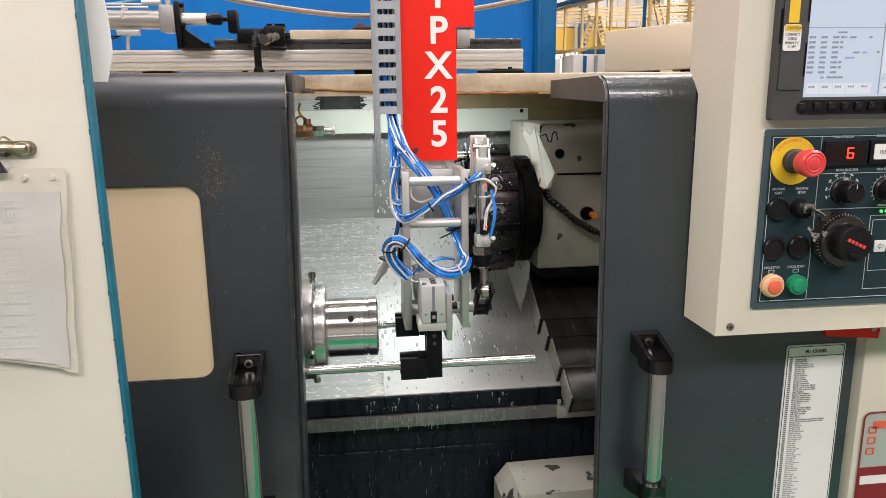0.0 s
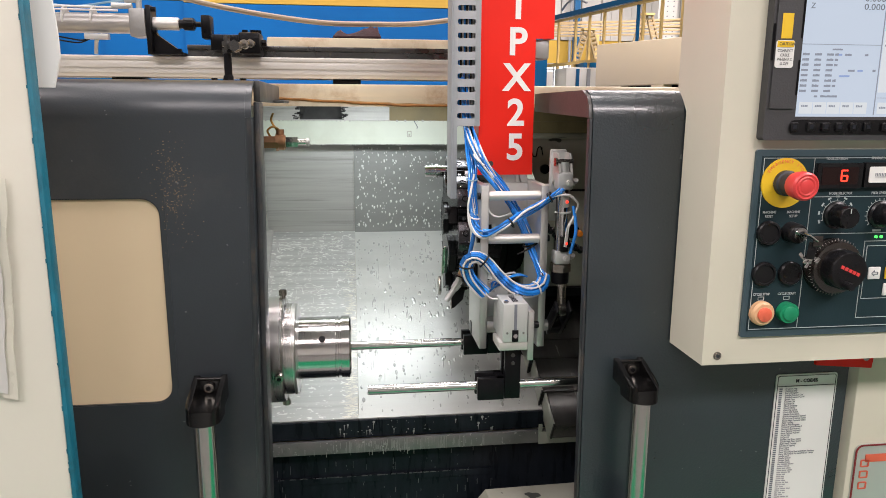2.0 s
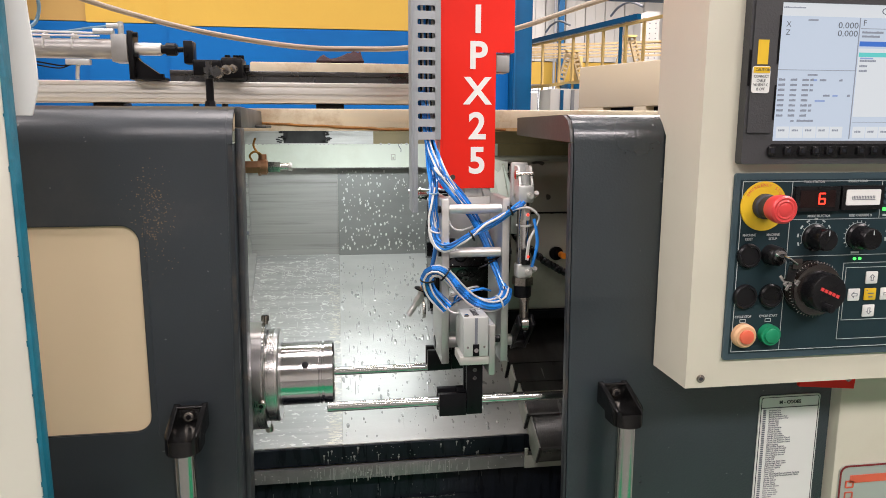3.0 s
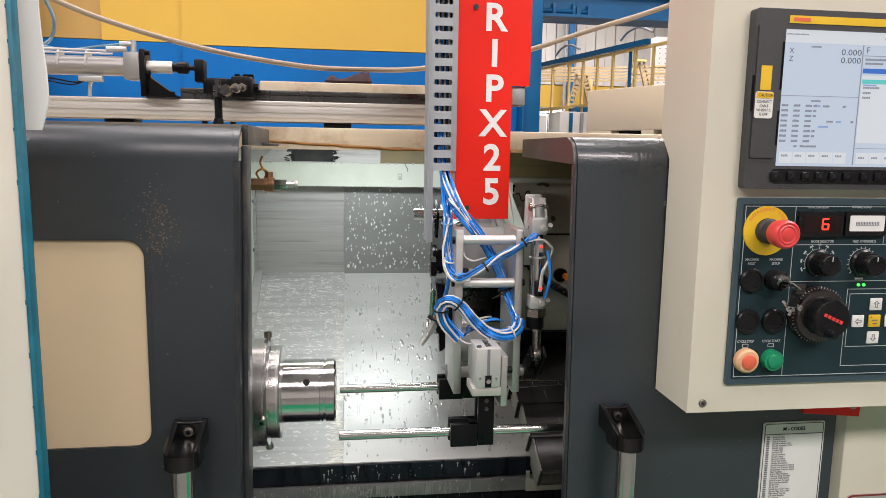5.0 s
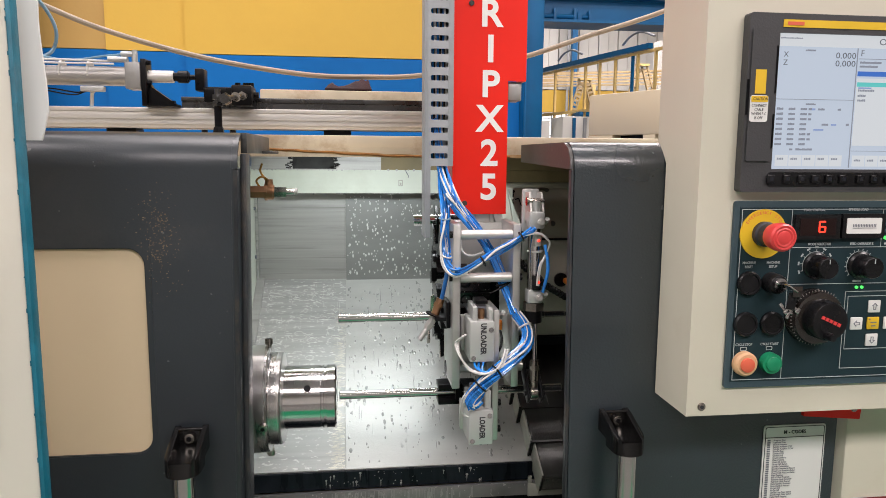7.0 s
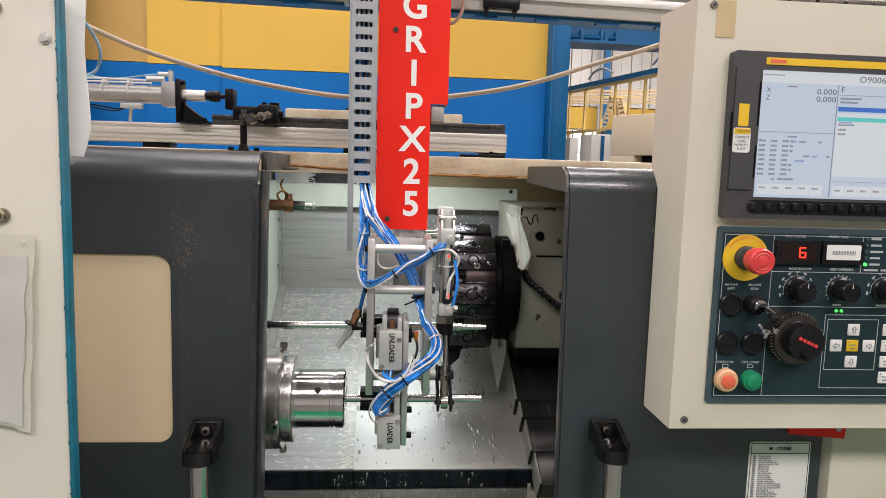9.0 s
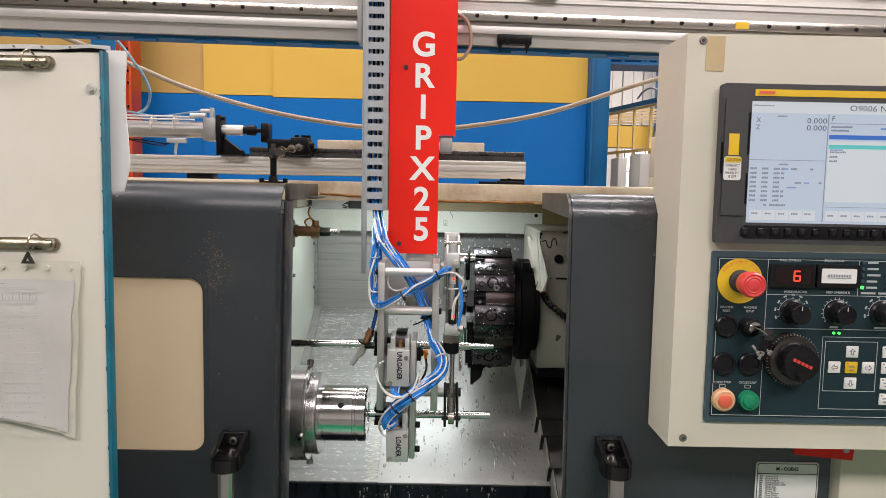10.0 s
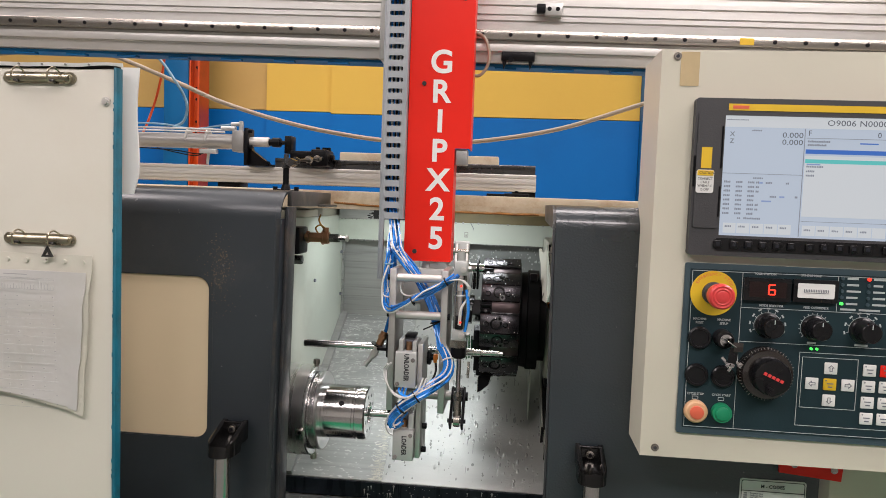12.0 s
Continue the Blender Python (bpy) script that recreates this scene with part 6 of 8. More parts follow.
    b = B(); cube(b, 0.3945, 0.4075, PF - 0.0155, PF - 0.0149, 1.5240, 1.5510)
    part("yellow_sticker", b, M_YELLOW, unit)
    b = B(); prism(b, round_rect(0.3895, 0.4115, 1.4920, 1.5220, 0.003), PF - 0.0158, PF - 0.0149)
    w = part("warning_sticker", b, M_LABEL, unit, "white and yellow caution sticker")
    b = B(); cube(b, 0.3905, 0.4105, PF - 0.0163, PF - 0.0157, 1.5145, 1.5212)
    part("warning_band", b, M_YELLOW, unit)
    lettering("warning_lettering", "CAUTION", 0.0048, M_INK, unit, pose(0.4018, PF - 0.0164, 1.5178), 0.0001, sx=0.85)
    for i, s in enumerate(("CONNECT", "CABLE", "WHEN P.C", "IS OFF")):
        lettering("warning_lettering", s, 0.0045, M_INK, unit, pose(0.4005, PF - 0.0160, 1.5105 - 0.0047 * i), 0.0001, sx=0.85)
    # soft keys under the screen
    b = B(); prism(b, round_rect(0.4180, 0.668, 1.4180, 1.4345, 0.004), PF - 0.0142, PF - 0.0128)
    part("key_strip", b, M_BLACKP, unit)
    for i in range(12):
        x = (0.421, 0.4415, 0.460, 0.4775, 0.495, 0.513, 0.5355, 0.5535, 0.572, 0.589, 0.606, 0.629)[i]
        b = B(); cube(b, x - 0.0050, x + 0.0050, PF - 0.0172, PF - 0.0140, 1.4215, 1.4315, 0.0012)
        part("soft_key", b, M_BLACKP, unit)
        b = B(); cube(b, x - 0.0022, x + 0.0022, PF - 0.0176, PF - 0.0170, 1.4245, 1.4290)
        part("soft_key_mark", b, M_KEYD, unit)
    for i in range(9):
        z = 1.4385 + 0.0158 * i + (0.004 if i > 4 else 0)
        b = B(); cube(b, 0.6420, 0.6520, PF - 0.0166, PF - 0.0128, z - 0.0052, z + 0.0052, 0.0012)
        part("side_key", b, M_BLACKP, unit)
        b = B(); prism(b, [(0.6445, z - 0.002), (0.6495, z - 0.002), (0.647, z + 0.002)], PF - 0.0170, PF - 0.0165)
        part("side_key_mark", b, M_BEZEL, unit)
    # operator panel
    b = B(); prism(b, round_rect(0.3855, 0.90, 1.1705, 1.4000, 0.003), PF - 0.0040, PF - 0.0002)
    plate = part("operator_plate", b, M_PANEL, t, "slate grey operator panel plate")
    y1 = PF - 0.0041
    b = B(); cube(b, 0.3925, 0.90, y1 - 0.0008, y1, 1.1785, 1.3925)
    part("dark_field", b, M_PANELD, plate)
    y2 = y1 - 0.0009
    b = B()
    def line(x0, x1, z0, z1):
        cube(b, x0, x1, y2 - 0.0004, y2, z0, z1)
    line(0.3945, 0.3952, 1.1805, 1.3905); line(0.3945, 0.90, 1.3898, 1.3905); line(0.4585, 0.4592, 1.1805, 1.3905); line(0.3945, 0.90, 1.1805, 1.1812)
    line(0.4592, 0.578, 1.3435, 1.3442); line(0.4592, 0.90, 1.2985, 1.2992); line(0.578, 0.5787, 1.3435, 1.3905); line(0.578, 0.90, 1.3435, 1.3442)
    for x0, x1, z0, z1 in ((0.5405, 0.6105, 1.2155, 1.2830), (0.5365, 0.90, 1.1910, 1.2890)):
        line(x0, x1, z0, z0 + 0.0007); line(x0, x1, z1 - 0.0007, z1); line(x0, x0 + 0.0007, z0, z1); line(x1 - 0.0007, x1, z0, z1)
    part("printed_line", b, M_LINE, plate)
    # emergency stop
    b = B(); disc(b, 0.4225, 1.361, 0.0295, y2 - 0.002, y2, 48)
    ring = part("emergency_ring", b, M_YELLOW, t, "yellow emergency stop ring")
    word = "EMERGENCY STOP"
    for i, ch in enumerate(word):
        a = radians(148 - i * 9.2)
        if ch != " ":
            lettering("ring_letter", ch, 0.0052, M_REDB, ring, Matrix.Translation((0.4225 + 0.0252 * math.cos(a), y2 - 0.0022, 1.361 + 0.0252 * math.sin(a))) @ Matrix.Rotation(-(a - math.pi / 2), 4, 'Y'), 0.0001)
    b = B(); turn_profile(b, [(y2 - 0.002, 0.0150), (y2 - 0.008, 0.0150), (y2 - 0.010, 0.0130), (y2 - 0.027, 0.0130)], (0.4225, 1.361), 'y', 32)
    part("button_neck", b, M_INK, ring)
    b = B(); turn_profile(b, [(y2 - 0.022, 0.0120), (y2 - 0.024, 0.0150), (y2 - 0.034, 0.0166), (y2 - 0.041, 0.0160), (y2 - 0.0430, 0.0138), (y2 - 0.0424, 0.0115), (y2 - 0.0434, 0.0100), (y2 - 0.0428, 0.0080), (y2 - 0.0436, 0.0060), (y2 - 0.0436, 0.001)], (0.4225, 1.361), 'y', 40)
    part("mushroom_button", b, M_ESTOP, ring, "red mushroom button")
    # tool number display and load meter
    b = B(); prism(b, round_rect(0.4600, 0.5185, 1.3545, 1.3842, 0.001, 2), y2 - 0.006, y2)
    d = part("tool_display", b, M_BLACKP, t, "black digital display showing six")
    b = B(); cube(b, 0.4660, 0.5125, y2 - 0.0064, y2 - 0.0058, 1.3590, 1.3795)
    part("display_window", b, mat("dark_red_filter", (0.010, 0.002, 0.002), 0.2, 0, 0, 1, 0), d)
    b = B()
    cx, cz, w, h, s = 0.4945, 1.3695, 0.0038, 0.0062, 0.0009
    for x0, x1, z0, z1 in ((-w, w, h - s, h + s), (-w, w, -s, s), (-w, w, -h - s, -h + s), (-w - s, -w + s, -h, h), (w - s, w + s, -h, 0)):
        cube(b, cx + x0, cx + x1, y2 - 0.0070, y2 - 0.0064, cz + z0, cz + z1)
    part("segment", b, M_LEDR, d)
    b = B(); prism(b, round_rect(0.5215, 0.5770, 1.3555, 1.3848, 0.001, 2), y2 - 0.006, y2)
    d = part("load_meter", b, M_BLACKP, t, "black framed dial meter")
    b = B(); prism(b, round_rect(0.5265, 0.5720, 1.3610, 1.3800, 0.0015, 2), y2 - 0.0070, y2 - 0.0060)
    part("meter_face", b, M_LABEL, d)
    b = B()
    for i in range(15):
        cube(b, 0.5340 + 0.0021 * i, 0.5350 + 0.0021 * i, y2 - 0.0073, y2 - 0.0069, 1.3690, 1.3725)
    cube(b, 0.5340, 0.5650, y2 - 0.0073, y2 - 0.0069, 1.3675, 1.3682)
    part("meter_scale", b, M_INKG, d)
    # signal lamps
    rnd2 = random.Random(11)
    for c, x in enumerate((0.5835, 0.6160)):
        for r in range(5):
            z = 1.3880 - 0.0082 * r
            b = B(); disc(b, x, z, 0.0022, y2 - 0.002, y2, 12)
            m_ = M_LEDG if (c, r) == (0, 4) else M_LEDR if (c, r) == (1, 0) else M_PANEL
            part("signal_lamp", b, m_, plate)
            b = B(); cube(b, x + 0.006, x + 0.016 + 0.008 * rnd2.random(), y2 - 0.0004, y2, z - 0.0013, z + 0.0013)
            part("lamp_print", b, M_LINE, plate)
    for x, z in ((0.5505, 1.2940), (0.5575, 1.2940)):
        b = B(); disc(b, x, z, 0.0018, y2 - 0.0016, y2, 10)
        part("signal_lamp", b, M_LEDG, plate)
    # rotary knobs
    for x, s0, s1, n in ((0.494, -20, 200, 9), (0.5525, -40, 220, 16), (0.6125, -10, 190, 8), (0.672, -30, 210, 9)):
        b = B(); turn_profile(b, [(y2, 0.0165), (y2 - 0.003, 0.0165), (y2 - 0.005, 0.0142), (y2 - 0.024, 0.0130), (y2 - 0.0255, 0.0118), (y2 - 0.0255, 0.001)], (x, 1.3215), 'y', 28)
        k = part("rotary_knob", b, M_BLACKP, t, "black rotary knob")
        b = B(); cube(b, x - 0.0005, x + 0.0005, y2 - 0.0260, y2 - 0.0252, 1.327, 1.3325)
        part("pointer", b, M_LINE, k)
        b = B()
        for i in range(n):
            a = radians(s0 + (s1 - s0) * i / (n - 1))
            v = cube(b, -0.0004, 0.0004, y2 - 0.0004, y2, 0.0172, 0.0200)
            bmesh.ops.transform(b, matrix=Matrix.Translation((x, 0, 1.3215)) @ Matrix.Rotation(math.pi / 2 - a, 4, 'Y'), verts=v)
            if n < 12:
                v = cube(b, -0.0022, 0.0022, y2 - 0.0004, y2, 0.0215, 0.0235)
                bmesh.ops.transform(b, matrix=Matrix.Translation((x, 0, 1.3215)) @ Matrix.Rotation(math.pi / 2 - a, 4, 'Y'), verts=v)
        for i in range(36):
            a = radians(s0 + (s1 - s0) * (i + 0.5) / 36)
            w = 0.0172 * abs(radians(s1 - s0)) / 72 + 0.0001
            v = cube(b, -w, w, y2 - 0.0003, y2, 0.0170, 0.0175)
            bmesh.ops.transform(b, matrix=Matrix.Translation((x, 0, 1.3215)) @ Matrix.Rotation(math.pi / 2 - a, 4, 'Y'), verts=v)
        part("knob_scale", b, M_LINE, k)
    # push buttons
    for x, z, name, m_ in ((0.408, 1.301, "push_button", M_BLACKP), (0.407, 1.251, "push_button", M_BLACKP), (0.441, 1.251, "push_button", M_BLACKP)):
        b = B(); turn_profile(b, [(y2, 0.0150), (y2 - 0.004, 0.0150), (y2 - 0.006, 0.0135), (y2 - 0.006, 0.0115), (y2 - 0.004, 0.011), (y2 - 0.004, 0.001)], (x, z), 'y', 28)
        part(name, b, m_, t, "black push button")
    for x, z, m1, m2, lab in ((0.4085, 1.202, M_ORANGEB, M_REDB, "pale orange stop button"), (0.4415, 1.2025, M_GREEN, M_GREEN, "green start button")):
        b = B(); turn_profile(b, [(y2, 0.0152 if m1 is M_ORANGEB else 0.0128), (y2 - 0.006, 0.0150 if m1 is M_ORANGEB else 0.0126), (y2 - 0.009, 0.0125), (y2 - 0.009, 0.001)], (x, z), 'y', 32)
        k = part("push_button", b, m1, t, lab)
        b = B(); turn_profile(b, [(y2 - 0.0089, 0.0090), (y2 - 0.0115, 0.0088), (y2 - 0.0122, 0.0075), (y2 - 0.0122, 0.001)], (x, z), 'y', 28)
        part("button_cap", b, m2, k)
    # key switch with its key
    b = B(); turn_profile(b, [(y2, 0.0125), (y2 - 0.016, 0.0118), (y2 - 0.018, 0.0105), (y2 - 0.018, 0.001)], (0.437, 1.302), 'y', 24)
    k = part("key_switch", b, M_BLACKP, t, "black key switch with key")
    b = B(); turn_profile(b, [(y2 - 0.0179, 0.0085), (y2 - 0.0215, 0.0082), (y2 - 0.0215, 0.001)], (0.437, 1.302), 'y', 20)
    part("lock_face", b, M_CHROME, k)
    b = B(); v = cube(b, -0.0010, 0.0010, y2 - 0.046, y2 - 0.021, -0.0065, 0.0065, 0.0006); bmesh.ops.transform(b, matrix=Matrix.Translation((0.437, 0, 1.302)) @ Matrix.Rotation(radians(-55), 4, 'Y'), verts=v)
    part("key", b, M_CHROME, k)
    b = B(); v = cube(b, -0.0055, 0.0055, -0.0006, 0.0006, -0.020, 0, 0.0005); bmesh.ops.transform(b, matrix=Matrix.Translation((0.4430, y2 - 0.0365, 1.296)) @ Matrix.Rotation(radians(8), 4, 'Y'), verts=v)
    part("key_tag", b, M_BLACKP, k)
    b = B(); cube(b, 0.4410, 0.4530, y2 - 0.0385, y2 - 0.0372, 1.2910, 1.3035, 0.0006)
    part("key_fob", b, M_DIAL, k)
    for x, z, a, l in ((0.4335, 1.2775, 48, 0.0075), (0.4400, 1.2700, -65, 0.0055), (0.4480, 1.2765, 35, 0.0065)):
        b = B(); v = cube(b, -l, l, -0.0006, 0.0006, -0.0019, 0.0019, 0.0004); v += cube(b, l - 0.0045, l + 0.0005, -0.0007, 0.0007, -0.0034, 0.0034, 0.0004)
        bmesh.ops.transform(b, matrix=Matrix.Translation((x, y2 - 0.034, z)) @ Matrix.Rotation(radians(a), 4, 'Y'), verts=b.verts[:])
        part("spare_key", b, M_CHROME, k, "small nickel key on the ring")
    # hand wheel
    b = B(); turn_profile(b, [(y2, 0.0345), (y2 - 0.008, 0.0345), (y2 - 0.017, 0.0315), (y2 - 0.018, 0.027)] + [(y2 - 0.0185, 0.001)], (0.4925, 1.2595), 'y', 64)
    hw = part("hand_wheel", b, M_DIAL, t, "glossy black-brown hand wheel with engraved scale")
    b = B()
    for i in range(50):
        a = 2 * math.pi * i / 50
        v = cube(b, -0.0003, 0.0003, -0.0003, 0.0003, -0.0014, 0.0014 + (0.0012 if i % 5 == 0 else 0))
        bmesh.ops.transform(b, matrix=Matrix.Translation((0.4925, y2 - 0.0125, 1.2595)) @ Matrix.Rotation(a, 4, 'Y') @ Matrix.Translation((0, 0, 0.0330)) @ Matrix.Rotation(radians(-22), 4, 'X'), verts=v)
    part("wheel_scale", b, M_FADEDK, hw)
    b = B(); turn_profile(b, [(y2 - 0.018, 0.0240), (y2 - 0.034, 0.0234), (y2 - 0.037, 0.0220), (y2 - 0.038, 0.018), (y2 - 0.038, 0.001)], (0.4925, 1.2600), 'y', 48)
    part("wheel_cap", b, M_BLACKP, hw)
    b = B()
    for k in range(5):
        v = cube(b, -0.0135 + 0.0056 * k, -0.0094 + 0.0056 * k, -0.0004, 0.0004, -0.0020, 0.0020)
    bmesh.ops.transform(b, matrix=Matrix.Translation((0.4925, y2 - 0.0383, 1.2610)) @ Matrix.Rotation(radians(24), 4, 'Y'), verts=b.verts[:])
    tagged(part("maker_mark", b, M_ESTOP, hw), kind="stuff")
    b = B(); disc(b, 0.488, 1.244, 0.0048, y2 - 0.050, y2 - 0.037, 16, 0.001)
    part("crank_grip", b, M_BLACKP, hw)
    # membrane keys
    keys = [(0.5765, 1.2695, M_LABEL, "up"), (0.5540, 1.2483, M_LABEL, "left"), (0.5765, 1.2483, M_YELLOW, ""), (0.5990, 1.2483, M_LABEL, "right"), (0.5765, 1.2270, M_LABEL, "down")]
    keys += [(0.6245 + 0.0210 * c, 1.2695 - 0.0212 * r, M_RED if (c, r) == (1, 0) else M_LABEL, "bars") for c in range(4) for r in range(4)]
    for x, z, m_, mark in keys:
        b = B(); cube(b, x - 0.0082, x + 0.0082, y2 - 0.0022, y2, z - 0.0078, z + 0.0078, 0.0012)
        k = part("panel_key", b, m_, plate)
        b = B()
        if mark in ("up", "left", "right", "down"):
            o = [(0, 0.0045), (-0.0042, 0.0005), (-0.0018, 0.0005), (-0.0018, -0.0042), (0.0018, -0.0042), (0.0018, 0.0005), (0.0042, 0.0005)]
            q = [(0, 0.0034), (-0.0024, 0.0012), (-0.0011, 0.0012), (-0.0011, -0.0035), (0.0011, -0.0035), (0.0011, 0.0012), (0.0024, 0.0012)]
            a = {"up": 0, "left": -90, "right": 90, "down": 180}[mark]
            ring_prism(b, o, q, y2 - 0.0027, y2 - 0.0020)
            bmesh.ops.transform(b, matrix=Matrix.Translation((x, 0, z)) @ Matrix.Rotation(radians(a), 4, 'Y'), verts=b.verts[:])
        else:
            cube(b, x - 0.004, x + 0.004, y2 - 0.0027, y2 - 0.0020, z + 0.0005, z + 0.0018)
            cube(b, x - 0.0025, x + 0.003, y2 - 0.0027, y2 - 0.0020, z - 0.004, z - 0.0025)
            cube(b, x - 0.006, x - 0.0045, y2 - 0.0027, y2 - 0.0020, z + 0.0045, z + 0.006)
        part("key_mark", b, M_INKG, plate)
    # captions
    for s, x, z, h in (("TOOL STATION", 0.487, 1.3892, 0.0042), ("SPINDLE LOAD", 0.545, 1.3897, 0.0042), ("MODE SELECTOR", 0.497, 1.3478, 0.0042), ("FEED OVERRIDE %", 0.553, 1.3478, 0.0042), ("MACHINE", 0.4075, 1.3260, 0.0042), ("RESET", 0.4075, 1.3210, 0.0042),
                       ("MACHINE", 0.4385, 1.3260, 0.0042), ("SETUP", 0.4385, 1.3210, 0.0042), ("CYCLE STOP", 0.4075, 1.2250, 0.0042), ("CYCLE START", 0.4410, 1.2250, 0.0042)):
        lettering("caption", s, h, M_LINE, plate, pose(x, y2 - 0.0003, z), 0.0001, bold=0.00008, sx=0.92)
    for x in (0.4075, 0.441):
        b = B()
        ring_prism(b, round_rect(x - 0.004, x + 0.004, 1.2175, 1.2220, 0.0005, 2), round_rect(x - 0.0034, x + 0.0034, 1.2181, 1.2214, 0.0003, 2), y2 - 0.0004, y2)
        part("button_symbol", b, M_LINE, plate)
    for x0, x1, z in ((0.583, 0.602, 1.3465), (0.606, 0.632, 1.3465), (0.545, 0.556, 1.3005), (0.604, 0.620, 1.3005)):
        b = B(); cube(b, x0, x1, y2 - 0.0004, y2, z, z + 0.0025)
        part("small_print", b, M_LINE, plate)


# ---- gantry beam ----
def build_gantry():
    t = thing("gantry_beam", "aluminium gantry beam with a linear rail across the machine", "gantry", at=(0, 0, 0))
    t.matrix_basis = Matrix.Translation((0, 0, 1.7795)) @ Matrix.Rotation(radians(0.95), 4, 'Y')
    b = B()
    cube(b, -3.2, 3.4, 0.275, 0.335, -0.047, 0.135, 0.002)
    for z in (0.030, 0.041, 0.058, 0.078, 0.100):
        cube(b, -3.2, 3.4, 0.2715, 0.2748, z, z + 0.008)
    cube(b, -3.2, 3.4, 0.2665, 0.2748, -0.028, -0.014, 0.001)
    part("profile", b, M_ALUW, t)
    b = B(); cube(b, -3.2, 3.4, 0.260, 0.2745, -0.008, 0.0105, 0.0015)
    part("linear_rail", b, M_RAIL, t, "ground steel linear rail with bolt holes")
    hole = None
    for i in range(-34, 44):
        x = 0.240 + 0.0517 * i
        if hole is None:
            b = B(); rod(b, (0, 0), 'y', 0.2592, 0.2602, 0.0036, seg=12)
            hole = part("bolt_hole", b, M_BLACK, t, m=pose(x, 0, 0.001))
        else:
            again(hole, t, pose(x, 0, 0.001))
    b = B(); cube(b, 0.542, 0.566, 0.2590, 0.2598, -0.0050, 0.0070)
    part("yellow_mark", b, M_YELLOW, t)
    b = B()
    for i in range(60):
        cube(b, -3.1 + 0.107 * i, -3.06 + 0.107 * i, 0.287, 0.300, -0.0565, -0.0475)
    tagged(part("underside_clip", b, M_BLUES, t), kind="stuff")
    b = B(); cube(b, -3.2, 3.4, 0.285, 0.325, -0.0525, -0.0478)
    part("cable_strip", b, M_BLUES, t, "blue cable strip under the beam")
    b = B(); cube(b, 0.195, 0.228, 0.255, 0.2715, 0.036, 0.060, 0.002)
    part("end_stop", b, M_ALU, t)
    b = B(); rod(b, (0.204, 0.048), 'y', 0.254, 0.2552, 0.004, seg=10); rod(b, (0.219, 0.048), 'y', 0.254, 0.2552, 0.004, seg=10); cube(b, 0.181, 0.197, 0.250, 0.262, 0.040, 0.056, 0.002)
    part("stop_screw", b, M_BLACK, t)
    b = B(); cube(b, 0.122, 0.183, 0.258, 0.274, -0.046, -0.029, 0.002); rod(b, (0.140, -0.044), 'y', 0.254, 0.259, 0.005, seg=12)
    for x in (0.124, 0.172):
        prism(b, [(x, -0.0455), (x + 0.003, -0.062), (x + 0.008, -0.0455)], 0.262, 0.270)
    part("limit_switch", b, M_BLACK, t, "black limit switch under the beam")
    for x in (-3.1, 3.3):
        b = B(); cube(b, x - 0.06, x + 0.06, 0.28, 0.40, -1.7795, -0.056, 0.004)
        part("leg", b, M_BLUES, t)


# ---- the loader that travels on it ----
PY, PZ = 0.148, 1.133      # swivel axis of the grippers when the arm is raised
DROP = 0.016
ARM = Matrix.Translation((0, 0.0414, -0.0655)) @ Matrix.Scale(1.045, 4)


def carriage_x(t):
    keys = [(0, 0.011), (0.15, 0.0052), (0.35, -0.001), (0.85, -0.0014), (1, 0.0191), (1.2, 0.0733), (1.45, 0.1411), (1.65, 0.1619), (2.75, 0.1615), (2.9, 0.1468), (3, 0.129), (3.2, 0.0726),
            (3.4, 0.0141), (3.5, -0.0058), (4.25, -0.0059), (4.45, 0.016), (4.9, 0.134), (5.1, 0.1554), (6.85, 0.1551), (7, 0.1425), (8.8, 0.0185), (9, 0.0054), (9.2, -0.0081), (9.95, -0.0104),
            (10.1, 0.0015), (10.5, 0.0896), (10.68, 0.1424), (10.8, 0.1503), (11.5, 0.1476), (11.6, 0.1369), (11.8, 0.0801), (12, 0.0181)]
    for (a, u), (b, v) in zip(keys, keys[1:]):
        if t <= b:
            return u + (v - u) * (t - a) / (b - a)
    return keys[-1][1]


def ramp(t, keys):
    for (a, u), (b, v) in zip(keys, keys[1:]):
        if t <= b:
            return u + (v - u) * max(0, t - a) / (b - a)
    return keys[-1][1]


def lift(t):
    return ramp(t, [(0, -DROP), (2.05, -DROP), (2.3, 0), (3.8, 0), (4.0, -DROP), (5.0, -DROP), (5.2, 0), (12, 0)])


def swing(t):
    return ramp(t, [(0, -90), (5.38, -90), (5.4, -89), (5.5, -76), (5.6, -50), (5.7, -33), (5.8, -16), (5.9, -7), (6.1, 0), (12, 0)])


HOSE_STEPS, HOSE_LENGTH = 30, 0.0072
